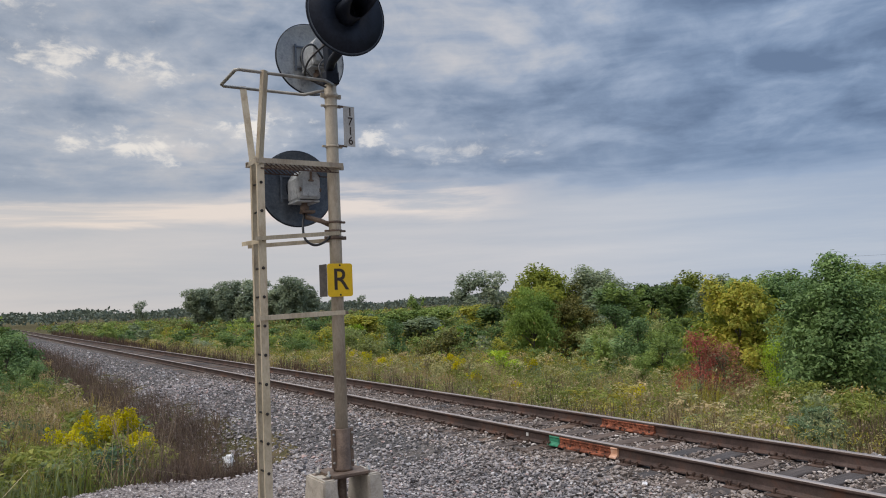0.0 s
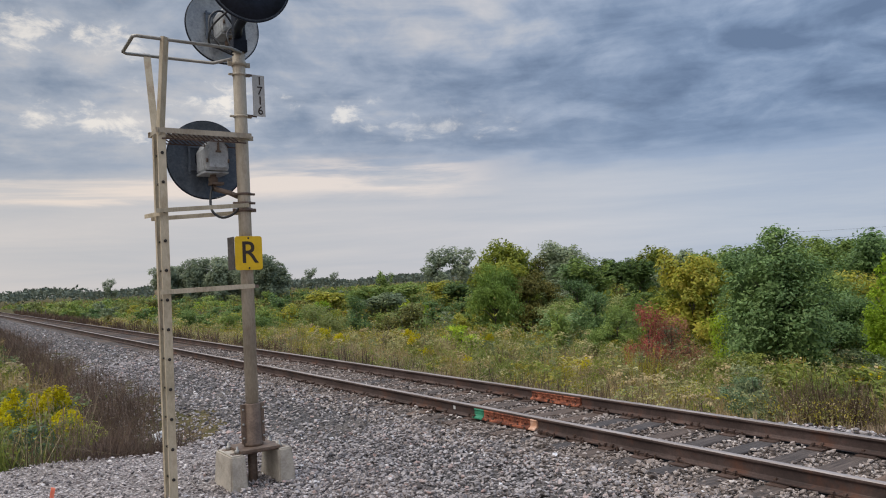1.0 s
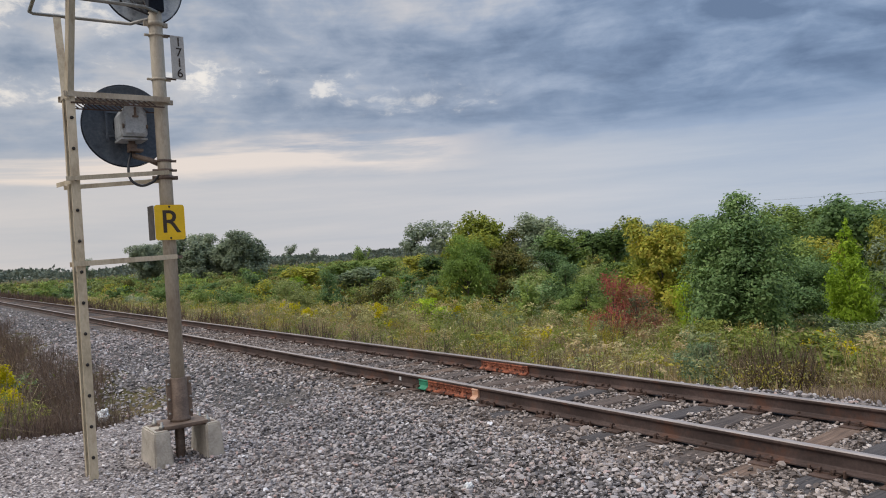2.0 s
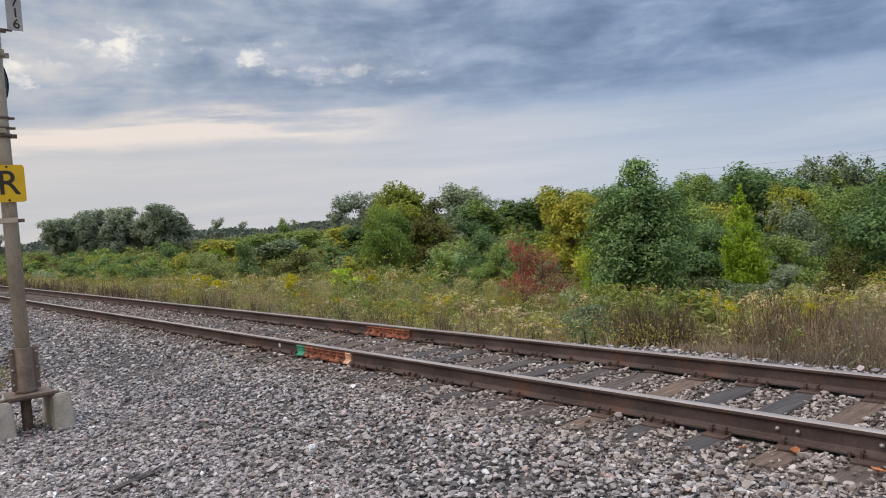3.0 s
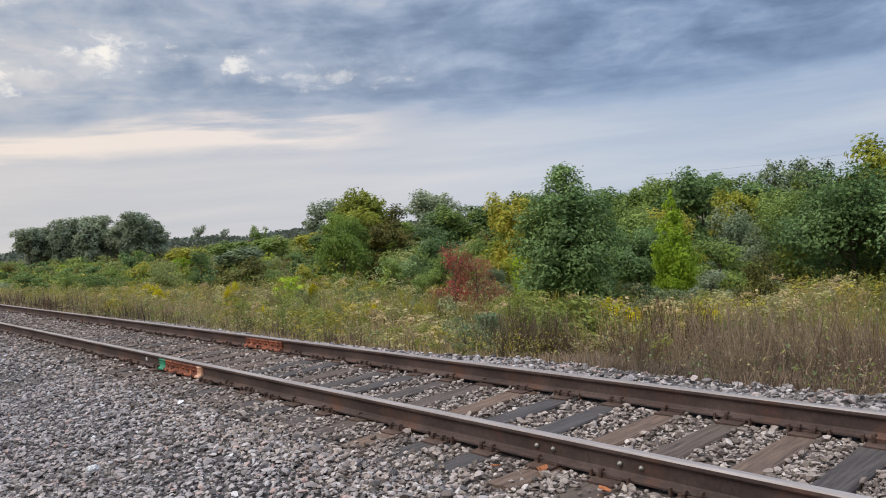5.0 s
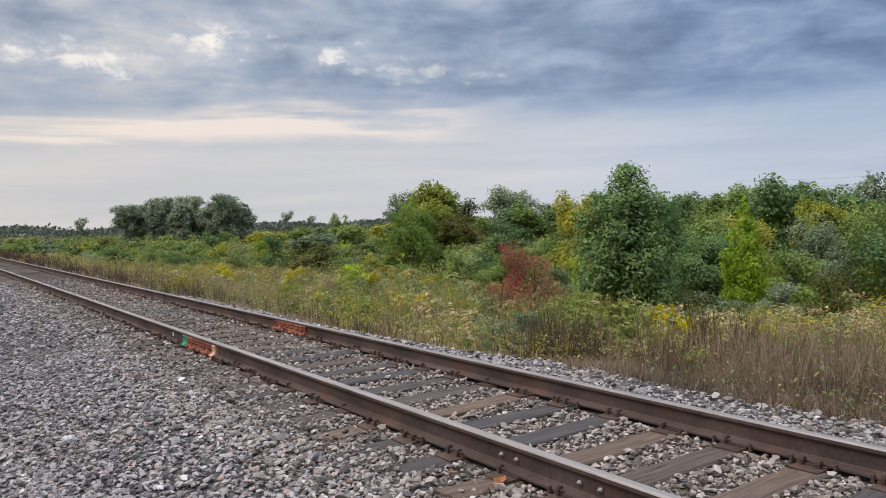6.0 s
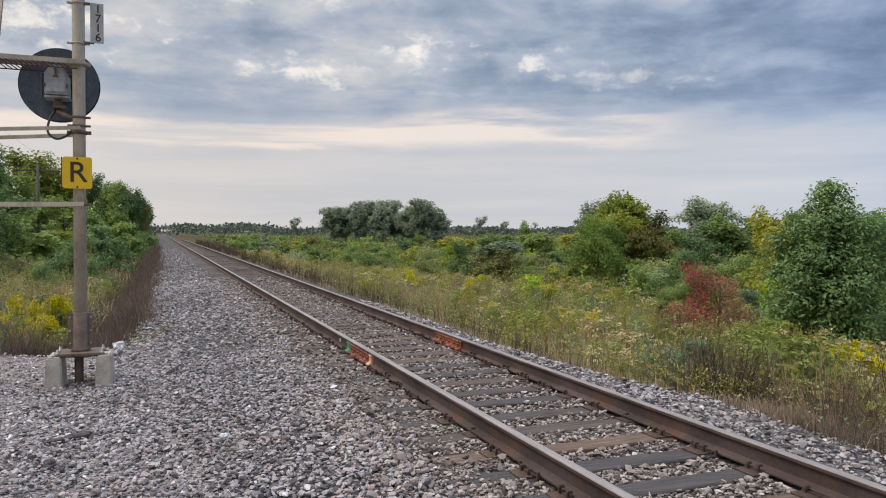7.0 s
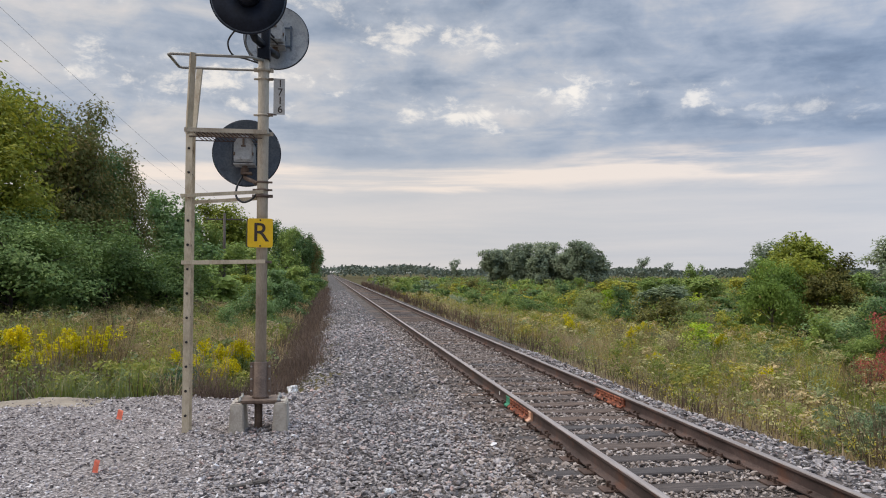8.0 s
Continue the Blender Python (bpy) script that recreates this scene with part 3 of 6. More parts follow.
def stones(name, label, n, region, size, material, keep=None, sink=0.25, thin=1.0):
    x0, x1, y0, y1 = region
    x, y = rng.uniform(x0, x1, n), y0 + rng.random(n) ** thin * (y1 - y0)
    if keep is not None:
        k = keep(x, y)
        x, y = x[k], y[k]
    which = rng.integers(0, len(SHARDS), len(x))
    verts, faces, start = [], [], 0
    for j, (V, F) in enumerate(SHARDS):
        px, py = x[which == j], y[which == j]
        n = len(px)
        s = rng.uniform(size[0], size[1], n) * rng.choice([0.6, 0.9, 1.0, 1.35], n)
        v = V[None] * (s[:, None] * rng.uniform(0.75, 1.25, (n, 3)))[:, None, :]
        a, b = rng.uniform(0, 2 * np.pi, n), rng.normal(0, 0.6, n)
        ca, sa, cb, sb = np.cos(a), np.sin(a), np.cos(b), np.sin(b)
        X, Y, Z = v[..., 0], v[..., 1], v[..., 2]
        Y, Z = Y * cb[:, None] - Z * sb[:, None], Y * sb[:, None] + Z * cb[:, None]
        X, Y = X * ca[:, None] - Y * sa[:, None], X * sa[:, None] + Y * ca[:, None]
        z = ground_z(px, py) + s * (0.5 - sink) + rng.uniform(-0.5, 0.9, n) * s
        verts.append(np.stack([X + px[:, None], Y + py[:, None], Z + z[:, None]], -1).reshape(-1, 3))
        faces.append((F[None] + (start + np.arange(n) * len(V))[:, None, None]).reshape(-1, 3))
        start += n * len(V)
    me = np_mesh(name, np.concatenate(verts), np.concatenate(faces), material, flat_faces=True)
    return tagged(new(name, me), label, "gravel", kind="stuff")


TIE0, TIE_STEP, TIE_W, TIE_L = 2.05, 0.515, 0.23, 2.6
TIE_TOP = -0.185
tie_y = [TIE0 + TIE_STEP * i + 0.018 * math.sin(i * 2.7) for i in range(-12, 285)]
ty = np.array(tie_y)


def off_ties(x, y):
    d = np.abs(y[:, None] - ty[None, :60]).min(1)
    on = (d < TIE_W / 2 - 0.01) & (np.abs(x - XC) < TIE_L / 2)
    # stray stones lie on the sleeper ends, more of them farther along
    on &= ~((x < XN - 0.1) & (rng.random(len(x)) < 0.12 + 0.4 * sstep(y, 5, 9)))
    on &= ~(rng.random(len(x)) < 0.16 * sstep(y, 7, 13))
    return ~on & (np.abs(x - XN) > 0.085) & (np.abs(x - XF) > 0.085)


def shard_mask(x, y):
    return off_ties(x, y) & (rng.random(len(x)) < sstep(x, 2.8, 4.8))


stones("ballast_stones", "loose angular grey ballast stones beside the near rail", 38000, (2.8, 6.5, -0.4, 9.0), (0.013, 0.0255), M_BALLAST, shard_mask)
stones("ballast_stones", "loose brownish ballast stones around the sleeper ends", 10000, (6.1, 7.15, -0.6, 26), (0.014, 0.028), M_CRIB, off_ties, sink=0.1, thin=1.35)
stones("ballast_stones", "loose brownish ballast stones between the sleepers", 17000, (7.25, 8.65, -0.6, 26), (0.013, 0.026), M_CRIB, off_ties, sink=0.0, thin=1.35)
stones("ballast_stones", "small brownish ballast stones packed between the sleepers", 9000, (7.25, 8.65, -0.6, 8), (0.009, 0.019), M_CRIB, off_ties, sink=0.1)
stones("ballast_stones", "small grey-brown ballast stones packed at the sleeper ends", 7000, (6.0, 7.15, -0.6, 8), (0.010, 0.020), M_CRIB, off_ties, sink=0.1)
stones("ballast_stones", "loose grey ballast stones on the far shoulder", 9500, (8.75, 10.6, -1.0, 16), (0.015, 0.031), M_BALLAST, lambda x, y: off_ties(x, y) & (x < far_edge(y) + 0.15))
stones("ballast_stones", "loose grey ballast stones behind the walk", 9500, (4.7, 7.1, -5, -0.4), (0.016, 0.030), M_BALLAST, off_ties)
stones("ballast_stones", "loose brownish ballast stones between the sleepers behind the walk", 4500, (7.25, 8.65, -5, -0.6), (0.014, 0.027), M_CRIB, off_ties)
stones("ballast_stones", "loose grey ballast stones along the track bank", 9000, (3.9, 6.6, 9, 24), (0.017, 0.034), M_BALLAST, off_ties)
stones("ballast_stones", "grey ballast stones far along the track bank", 5000, (4.4, 6.5, 20, 75), (0.026, 0.044), M_BALLAST, None, 0.3, 1.7)
stones("pad_gravel", "small pale crushed gravel around the signal base", 21000, (-2.5, 4.9, 2.5, 10.9), (0.009, 0.021), M_GRAVEL, lambda x, y: (y < pad_edge(x) + 0.1) & ~((x < 0.9) & (y > pad_edge(x) - 0.9) & (rng.random(len(x)) < 0.85)))

# ---- track ----
track = thing("railway_track", "single railway track with weathered rails on old wooden sleepers", "railway track", m=pose(XC, 0, 0))
HEAD = [(-0.0355, -0.011), (-0.031, -0.004), (-0.018, 0.0), (0.018, 0.0), (0.031, -0.004), (0.0355, -0.011)]
RAIL = [(0.036, -0.011), (0.036, -0.030), (0.030, -0.040), (0.010, -0.052), (0.009, -0.135), (0.016, -0.146), (0.070, -0.158), (0.070, -0.170),
        (-0.070, -0.170), (-0.070, -0.158), (-0.016, -0.146), (-0.009, -0.135), (-0.010, -0.052), (-0.030, -0.040), (-0.036, -0.030), (-0.036, -0.011)]


def rail_bm(y0, y1, head_only):
    bm = bmesh.new()
    extrude_profile(bm, HEAD if head_only else RAIL, y0, y1)
    return bm


def bolt_mesh():
    bm = bmesh.new()
    lathe(bm, [(0, 0.0), (0.017, 0.0), (0.017, 0.012), (0.009, 0.013), (0.009, 0.024), (0, 0.025)], 6, Matrix.Identity(4))
    return bm


BAR = [(0.0, -0.040), (0.026, -0.036), (0.034, -0.050), (0.026, -0.066), (0.026, -0.116), (0.040, -0.134), (0.070, -0.150), (0.072, -0.166), (0.060, -0.168), (0.0, -0.146)]
bolt_me = None


def joint_bar(rail, side, y0, y1, material, name="joint_bar", label="", bolts=6):
    """A fish plate with its bolts on one side of a rail."""
    global bolt_me
    bm = bmesh.new()
    extrude_profile(bm, [(side * (0.010 + x), z) for x, z in BAR], y0, y1)
    bar = part(name, bm, material, rail, label)
    if bolt_me is None:
        b = bolt_mesh()
        bolt_me = bpy.data.meshes.new("bolt")
        b.to_mesh(bolt_me)
        b.free()
    for i in range(bolts):
        bo = new("bolt", bolt_me.copy())
        bo.data.materials.append(material)
        bo.parent = bar
        bo.matrix_basis = pose(side * 0.035, y0 + (y1 - y0) * (i + 0.6) / (bolts + 0.2), -0.094, 0, 90 * side, 0)
    return bar


rails = []
for x in (XN, XF):
    bm = rail_bm(-40, 1200, False)
    r = part("rail", bm, M_RAILSIDE, track, "dark rust-brown steel rail with a worn pale top")
    r.matrix_basis = pose(x - XC, 0, 0)
    part("rail_head", rail_bm(-40, 1200, True), M_RAILTOP, r, "worn dull steel running surface").location = (0, 0, 0)
    rails.append(r)
near_rail, far_rail = rails
joint_bar(near_rail, -1, 7.02, 7.98, M_RUST, label="orange rusty joint bar on the rail", bolts=6)
joint_bar(far_rail, -1, 7.66, 8.72, M_RUST, label="orange rusty joint bar on the rail", bolts=6)
joint_bar(near_rail, -1, 7.99, 8.20, M_GREEN, "paint_mark", "bright green paint mark on the rail web", 0)
joint_bar(near_rail, -1, 6.90, 7.015, M_PALEPAINT, "paint_mark", "pale orange paint on the bar end", 0)
bm = bmesh.new()
add_box(bm, (-0.012, 8.72, -0.09), (0.006, 0.05, 0.05), 0.002)
part("paint_mark", bm, M_WHITEPAINT, near_rail, "small white paint mark on the rail web")
# plain rail joint with four bolts
for yb in (0.85, 1.0, 1.52, 1.66):
    bo = new("bolt", bolt_me.copy())
    bo.data.materials.append(M_GALV)
    bo.parent = near_rail
    bo.matrix_basis = pose(-0.009, yb, -0.092, 0, -90, 0)
bm = bmesh.new()
add_box(bm, (0, 1.24, -0.09), (0.0225, 0.012, 0.09), 0.003)
part("weld", bm, M_DARKRUST, near_rail)

# sleepers, with plates, spikes and anchors near the walk
def tie_mesh(seed):
    r = random.Random(seed)
    bm = bmesh.new()
    bmesh.ops.create_cube(bm, size=1)
    for v in bm.verts:
        v.co = Vector((v.co.x * TIE_L, v.co.y * TIE_W, v.co.z * 0.16))
    bmesh.ops.subdivide_edges(bm, edges=[e for e in bm.edges if abs((e.verts[0].co - e.verts[1].co).x) > 1], cuts=9)
    for v in bm.verts:
        v.co += Vector((r.uniform(-0.02, 0.02) if abs(v.co.x) > 1.29 else 0, r.uniform(-0.008, 0.008), r.uniform(-0.007, 0.004)))
    bmesh.ops.bevel(bm, geom=[e for e in bm.edges if abs(e.verts[0].co.z - 0.08) < 0.02 and abs(e.verts[1].co.z - 0.08) < 0.02 and abs(e.verts[0].co.y - e.verts[1].co.y) < 0.05], offset=0.012, segments=1, affect="EDGES")
    me = bpy.data.meshes.new("tie")
    bm.to_mesh(me)
    bm.free()
    me.materials.append(M_TIE)
    return me


tie_meshes = [tie_mesh(i) for i in range(6)]
bm = bmesh.new()
add_box(bm, (0, 0, 0.008), (0.36, 0.19, 0.016), 0.004)
add_box(bm, (0.082, 0, 0.018), (0.014, 0.19, 0.02), 0.003)
add_box(bm, (-0.082, 0, 0.018), (0.014, 0.19, 0.02), 0.003)
plate_me = bpy.data.meshes.new("tie_plate")
bm.to_mesh(plate_me)
bm.free()
plate_me.materials.append(M_DARKRUST)
bm = bmesh.new()
add_box(bm, (0, 0, 0.02), (0.016, 0.016, 0.06))
add_box(bm, (0.010, 0, 0.048), (0.042, 0.028, 0.018), 0, None, 0.75)
spike_me = bpy.data.meshes.new("spike")
bm.to_mesh(spike_me)
bm.free()
spike_me.materials.append(M_DARKRUST)
bm = bmesh.new()
add_box(bm, (0, 0, -0.182), (0.19, 0.016, 0.022), 0.004)
add_box(bm, (-0.083, 0, -0.165), (0.022, 0.02, 0.055), 0.006)
add_box(bm, (0.083, 0, -0.165), (0.022, 0.02, 0.055), 0.006)
anchor_me = bpy.data.meshes.new("rail_anchor")
bm.to_mesh(anchor_me)
bm.free()
anchor_me.materials.append(M_DARKRUST)
for i, y in enumerate(tie_y):
    rr = random.Random(i)
    tie = new("sleeper", tie_meshes[i % 6])
    tie.parent = track
    tie.matrix_basis = pose(rr.uniform(-0.05, 0.05), y, TIE_TOP - 0.08 + rr.uniform(-0.006, 0.003), 0, rr.uniform(-0.3, 0.3), rr.uniform(-1.0, 1.0) + (180 if rr.random() < 0.5 else 0))
    if -2 < y < 22:
        flip = abs(tie.matrix_basis.to_euler().z) > 1.5
        for x in (XN, XF):
            p = new("tie_plate", plate_me)
            p.parent = tie
            px = (x - XC) * (-1 if flip else 1)
            p.matrix_basis = pose(px, 0, 0.076)
            for sx, sy in ((-0.098, 0.05), (0.098, -0.05), (0.098, 0.055)):
                s = new("spike", spike_me)
                s.parent = tie
                s.matrix_basis = pose(px + sx, sy, 0.074 + rr.uniform(0, 0.02), rr.uniform(-5, 5), 0, 180 if sx > 0 else 0)
        if -1 < y < 14 and rr.random() < 0.75:
            for r in rails:
                for e in (-1, 1):
                    a = new("rail_anchor", anchor_me)
                    a.parent = r
                    a.matrix_basis = pose(0, y + e * (TIE_W / 2 + 0.02), 0)

# ---- signal mast ----
MX, MY = 3.828, 7.777
mast = thing("signal_mast", "weathered cream steel signal mast on a concrete footing", "signal mast", m=pose(MX, MY, 0))
bm = bmesh.new()
lathe(bm, [(0, 0.06), (0.070, 0.06), (0.070, 4.42), (0.060, 4.44), (0, 4.44)], 24, Matrix.Identity(4))
pipe = part("pole", bm, M_MAST, mast)
# split cast sleeve with bolted flanges
bm = bmesh.new()
lathe(bm, [(0, 0.07), (0.105, 0.07), (0.105, 0.10), (0.088, 0.115), (0.086, 0.52), (0.078, 0.53), (0, 0.53)], 20, Matrix.Identity(4))
add_box(bm, (-0.105, 0, 0.31), (0.05, 0.035, 0.43), 0.006)
add_box(bm, (0.105, 0, 0.31), (0.05, 0.035, 0.43), 0.006)
sleeve = part("sleeve", bm, M_SLEEVE, mast, "brown cast steel clamp sleeve")
for sx in (-0.112, 0.112):
    for z in (0.16, 0.31, 0.47):
        bm = bmesh.new()
        lathe(bm, [(0, -0.03), (0.014, -0.03), (0.014, 0.03), (0, 0.03)], 6, pose(sx, 0, z, 90, 0, 0))
        part("bolt", bm, M_GALV, sleeve)
bm = bmesh.new()
add_box(bm, (0, 0, 0.055), (0.44, 0.44, 0.03), 0.004)
part("base_plate", bm, M_SLEEVE, mast)
# clamps round the pole
for z, r, h in ((4.30, 0.082, 0.05), (4.18, 0.080, 0.022), (3.71, 0.080, 0.022), (3.47, 0.086, 0.05), (2.84, 0.082, 0.024), (2.74, 0.082, 0.024), (2.66, 0.088, 0.04), (1.81, 0.084, 0.035)):
    bm = bmesh.new()
    lathe(bm, [(0.069, -h / 2), (r, -h / 2), (r, h / 2), (0.069, h / 2)], 20, pose(0, 0, z))
    add_box(bm, (r + 0.018, 0, z), (0.05, 0.03, h), 0.004)
    add_box(bm, (-r - 0.018, 0, z), (0.05, 0.03, h), 0.004)
    part("clamp", bm, M_SLEEVE if z < 3 else M_MAST, mast)

# concrete footing: two battered blocks joined by a steel frame
foot = thing("signal_footing", "two battered grey concrete blocks under a steel plate", "foundation", m=pose(MX, MY, 0))
for sx in (-1, 1):
    bm = bmesh.new()
    t = bmesh.new()
    bmesh.ops.create_cube(t, size=1)
    for v in t.verts:
        top = v.co.z > 0
        w = 0.155 if top else 0.215
        d = 0.50 if top else 0.62
        v.co = Vector((v.co.x * w, v.co.y * d, 0.035 if top else -0.55))
    bmesh.ops.bevel(t, geom=t.edges[:], offset=0.015, segments=2, affect="EDGES")
    join(bm, t, pose(sx * 0.265, 0, 0))
    part("concrete_block", bm, M_CONCRETE, foot)
bm = bmesh.new()
add_box(bm, (0, -0.14, 0.03), (0.60, 0.09, 0.02), 0.003)
add_box(bm, (0, 0.14, 0.03), (0.60, 0.09, 0.02), 0.003)
part("steel_frame", bm, M_SLEEVE, foot, "brown steel bars across the blocks")
bm = bmesh.new()
lathe(bm, [(0, -0.5), (0.05, -0.5), (0.05, 0.03), (0, 0.03)], 14, pose(-0.02, 0, 0))
part("conduit", bm, M_SLEEVE, foot, "brown steel conduit between the blocks")
for sx in (-0.235, 0.235):
    for sy in (-0.14, 0.14):
        bm = bmesh.new()
        lathe(bm, [(0, 0.038), (0.034, 0.038), (0.026, 0.075), (0.014, 0.078), (0.014, 0.11), (0, 0.112)], 8, pose(sx, sy, 0))
        part("anchor_bolt", bm, M_GALV, foot, "pale capped anchor bolt")

# ---- ladder and platform ----
LX, LYN, LYF, PZ = 2.930, 7.65, 7.87, 3.47
ladder = thing("signal_ladder", "yellowed steel service ladder with a mesh platform and handrail", "ladder", m=pose(LX, 7.78, 0))
for y in (LYN - 7.78, LYF - 7.78):
    bm = bmesh.new()
    add_box(bm, (0, y, 1.58), (0.082, 0.012, 3.86), 0.002)
    add_box(bm, (-0.034, y + (0.016 if y < 0 else -0.016), 1.58), (0.008, 0.034, 3.86), 0.002)
    st = part("stile", bm, M_LADDER, ladder, "yellowed perforated steel stile")
for i in range(12):
    z = -0.023 + 0.3045 * i - 0.09
    bm = bmesh.new()
    tube(bm, [(0, LYN - 7.78 - 0.012, z), (0, LYF - 7.78 + 0.012, z)], 0.011, 8)
    ru = part("rung", bm, M_HOLE, ladder)
    for y in (LYN - 7.78 - 0.008, LYF - 7.78 + 0.008):
        bm = bmesh.new()
        lathe(bm, [(0, -0.007), (0.017, -0.007), (0.017, 0.007), (0, 0.007)], 8, pose(0, y, z, 90, 0, 0))
        part("rung_end", bm, M_HOLE, ru, "dark rung end")
# uprights that spread to the handrail
HZ, HYN, HYF, HXL = 4.41, -0.20, 0.45, 2.672 - LX
for y0, y1, x1 in ((LYN - 7.78, HYN - 0.02, 0.055), (LYF - 7.78, HYF, 0.02)):
    p, q = Vector((0, y0, PZ - 0.05)), Vector((x1, y1, HZ + 0.02))
    d = q - p
    bm = bmesh.new()
    t = bmesh.new()
    bmesh.ops.create_cube(t, size=1)
    t.transform(Matrix.Diagonal((0.072, 0.014, d.length, 1)))
    join(bm, t, Matrix.Translation((p + q) / 2) @ d.to_track_quat("Z", "Y").to_matrix().to_4x4())
    t = bmesh.new()
    bmesh.ops.create_cube(t, size=1)
    t.transform(Matrix.Translation((-0.033, 0.02 if y1 < 0 else -0.02, 0)) @ Matrix.Diagonal((0.008, 0.04, d.length, 1)))
    join(bm, t, Matrix.Translation((p + q) / 2) @ d.to_track_quat("Z", "Y").to_matrix().to_4x4())
    part("upright", bm, M_LADDER, ladder)
bm = bmesh.new()
mxl = MX - LX
tube(bm, [(mxl + 0.0, HYN + 0.12, HZ), (mxl - 0.15, HYN, HZ), (HXL + 0.03, HYN, HZ), (HXL, HYN + 0.03, HZ), (HXL + 0.02, HYF - 0.05, HZ), (HXL + 0.06, HYF, HZ), (mxl - 0.15, HYF - 0.03, HZ), (mxl, HYF - 0.30, HZ)], 0.019, 8)
part("handrail", bm, M_GALV, ladder, "dull grey pipe handrail loop")
# platform: angle frame with expanded mesh
bm = bmesh.new()
for y in (-0.15, 0.18):
    add_box(bm, (mxl / 2, y, PZ), (mxl + 0.12, 0.008, 0.055), 0.002)
    add_box(bm, (mxl / 2, y + (0.02 if y < 0 else -0.02), PZ + 0.024), (mxl + 0.12, 0.045, 0.007), 0.002)
add_box(bm, (-0.04, 0.015, PZ), (0.008, 0.36, 0.05), 0.002)
platform = part("platform_frame", bm, M_MAST, ladder)
bm = bmesh.new()
n_strand = 16
for s in (-1, 1):
    for i in range(-4, n_strand + 4):
        x0 = i * mxl / n_strand
        a, b = Vector((x0, -0.145, PZ + 0.012 + 0.004 * s)), Vector((x0 + s * 0.19, 0.175, PZ + 0.012 + 0.004 * s))
        if min(a.x, b.x) < -0.02 or max(a.x, b.x) > mxl - 0.05:
            continue
        d = b - a
        add_box(bm, (a + b) / 2, (0.012, d.length, 0.006), 0, Euler((0, 0, math.atan2(-d.x, d.y))))
part("mesh_floor", bm, M_GALV, platform, "expanded steel mesh")
# diagonal lattice under the platform edge
bm = bmesh.new()
for i in range(14):
    x0 = 0.06 + i * (mxl - 0.16) / 14
    add_box(bm, (x0 + 0.03, -0.143, PZ - 0.052), (0.085, 0.006, 0.012), 0, Euler((0, radians(35), 0)))
    add_box(bm, (x0 + 0.03, 0.173, PZ - 0.052), (0.085, 0.006, 0.012), 0, Euler((0, radians(35), 0)))
add_box(bm, (mxl / 2, -0.143, PZ - 0.082), (mxl, 0.012, 0.012))
add_box(bm, (mxl / 2, 0.173, PZ - 0.082), (mxl, 0.012, 0.012))
part("lattice_edge", bm, M_DARKRUST, platform)


def strut(p, q, w, h, name, parent, material):
    p, q = Vector(p), Vector(q)
    d = q - p
    bm = bmesh.new()
    add_box(bm, (p + q) / 2, (d.length, w, h), 0.002, Euler((0, -math.asin(d.z / d.length), math.atan2(d.y, d.x))))
    return part(name, bm, material, parent)


strut((-0.09, -0.17, 2.63), (mxl + 0.02, -0.09, 2.71), 0.010, 0.045, "brace", ladder, M_LADDER)
strut((-0.06, 0.17, 2.575), (mxl + 0.02, 0.09, 2.645), 0.010, 0.045, "brace", ladder, M_LADDER)
strut((-0.09, 0.0, 2.60), (-0.085, 0.001, 2.60), 0.36, 0.045, "brace", ladder, M_LADDER)
strut((-0.07, -0.165, 1.795), (mxl + 0.05, -0.09, 1.815), 0.012, 0.05, "brace", ladder, M_LADDER)
strut((-0.05, 0.165, 1.795), (mxl + 0.05, 0.09, 1.815), 0.012, 0.05, "brace", ladder, M_LADDER)


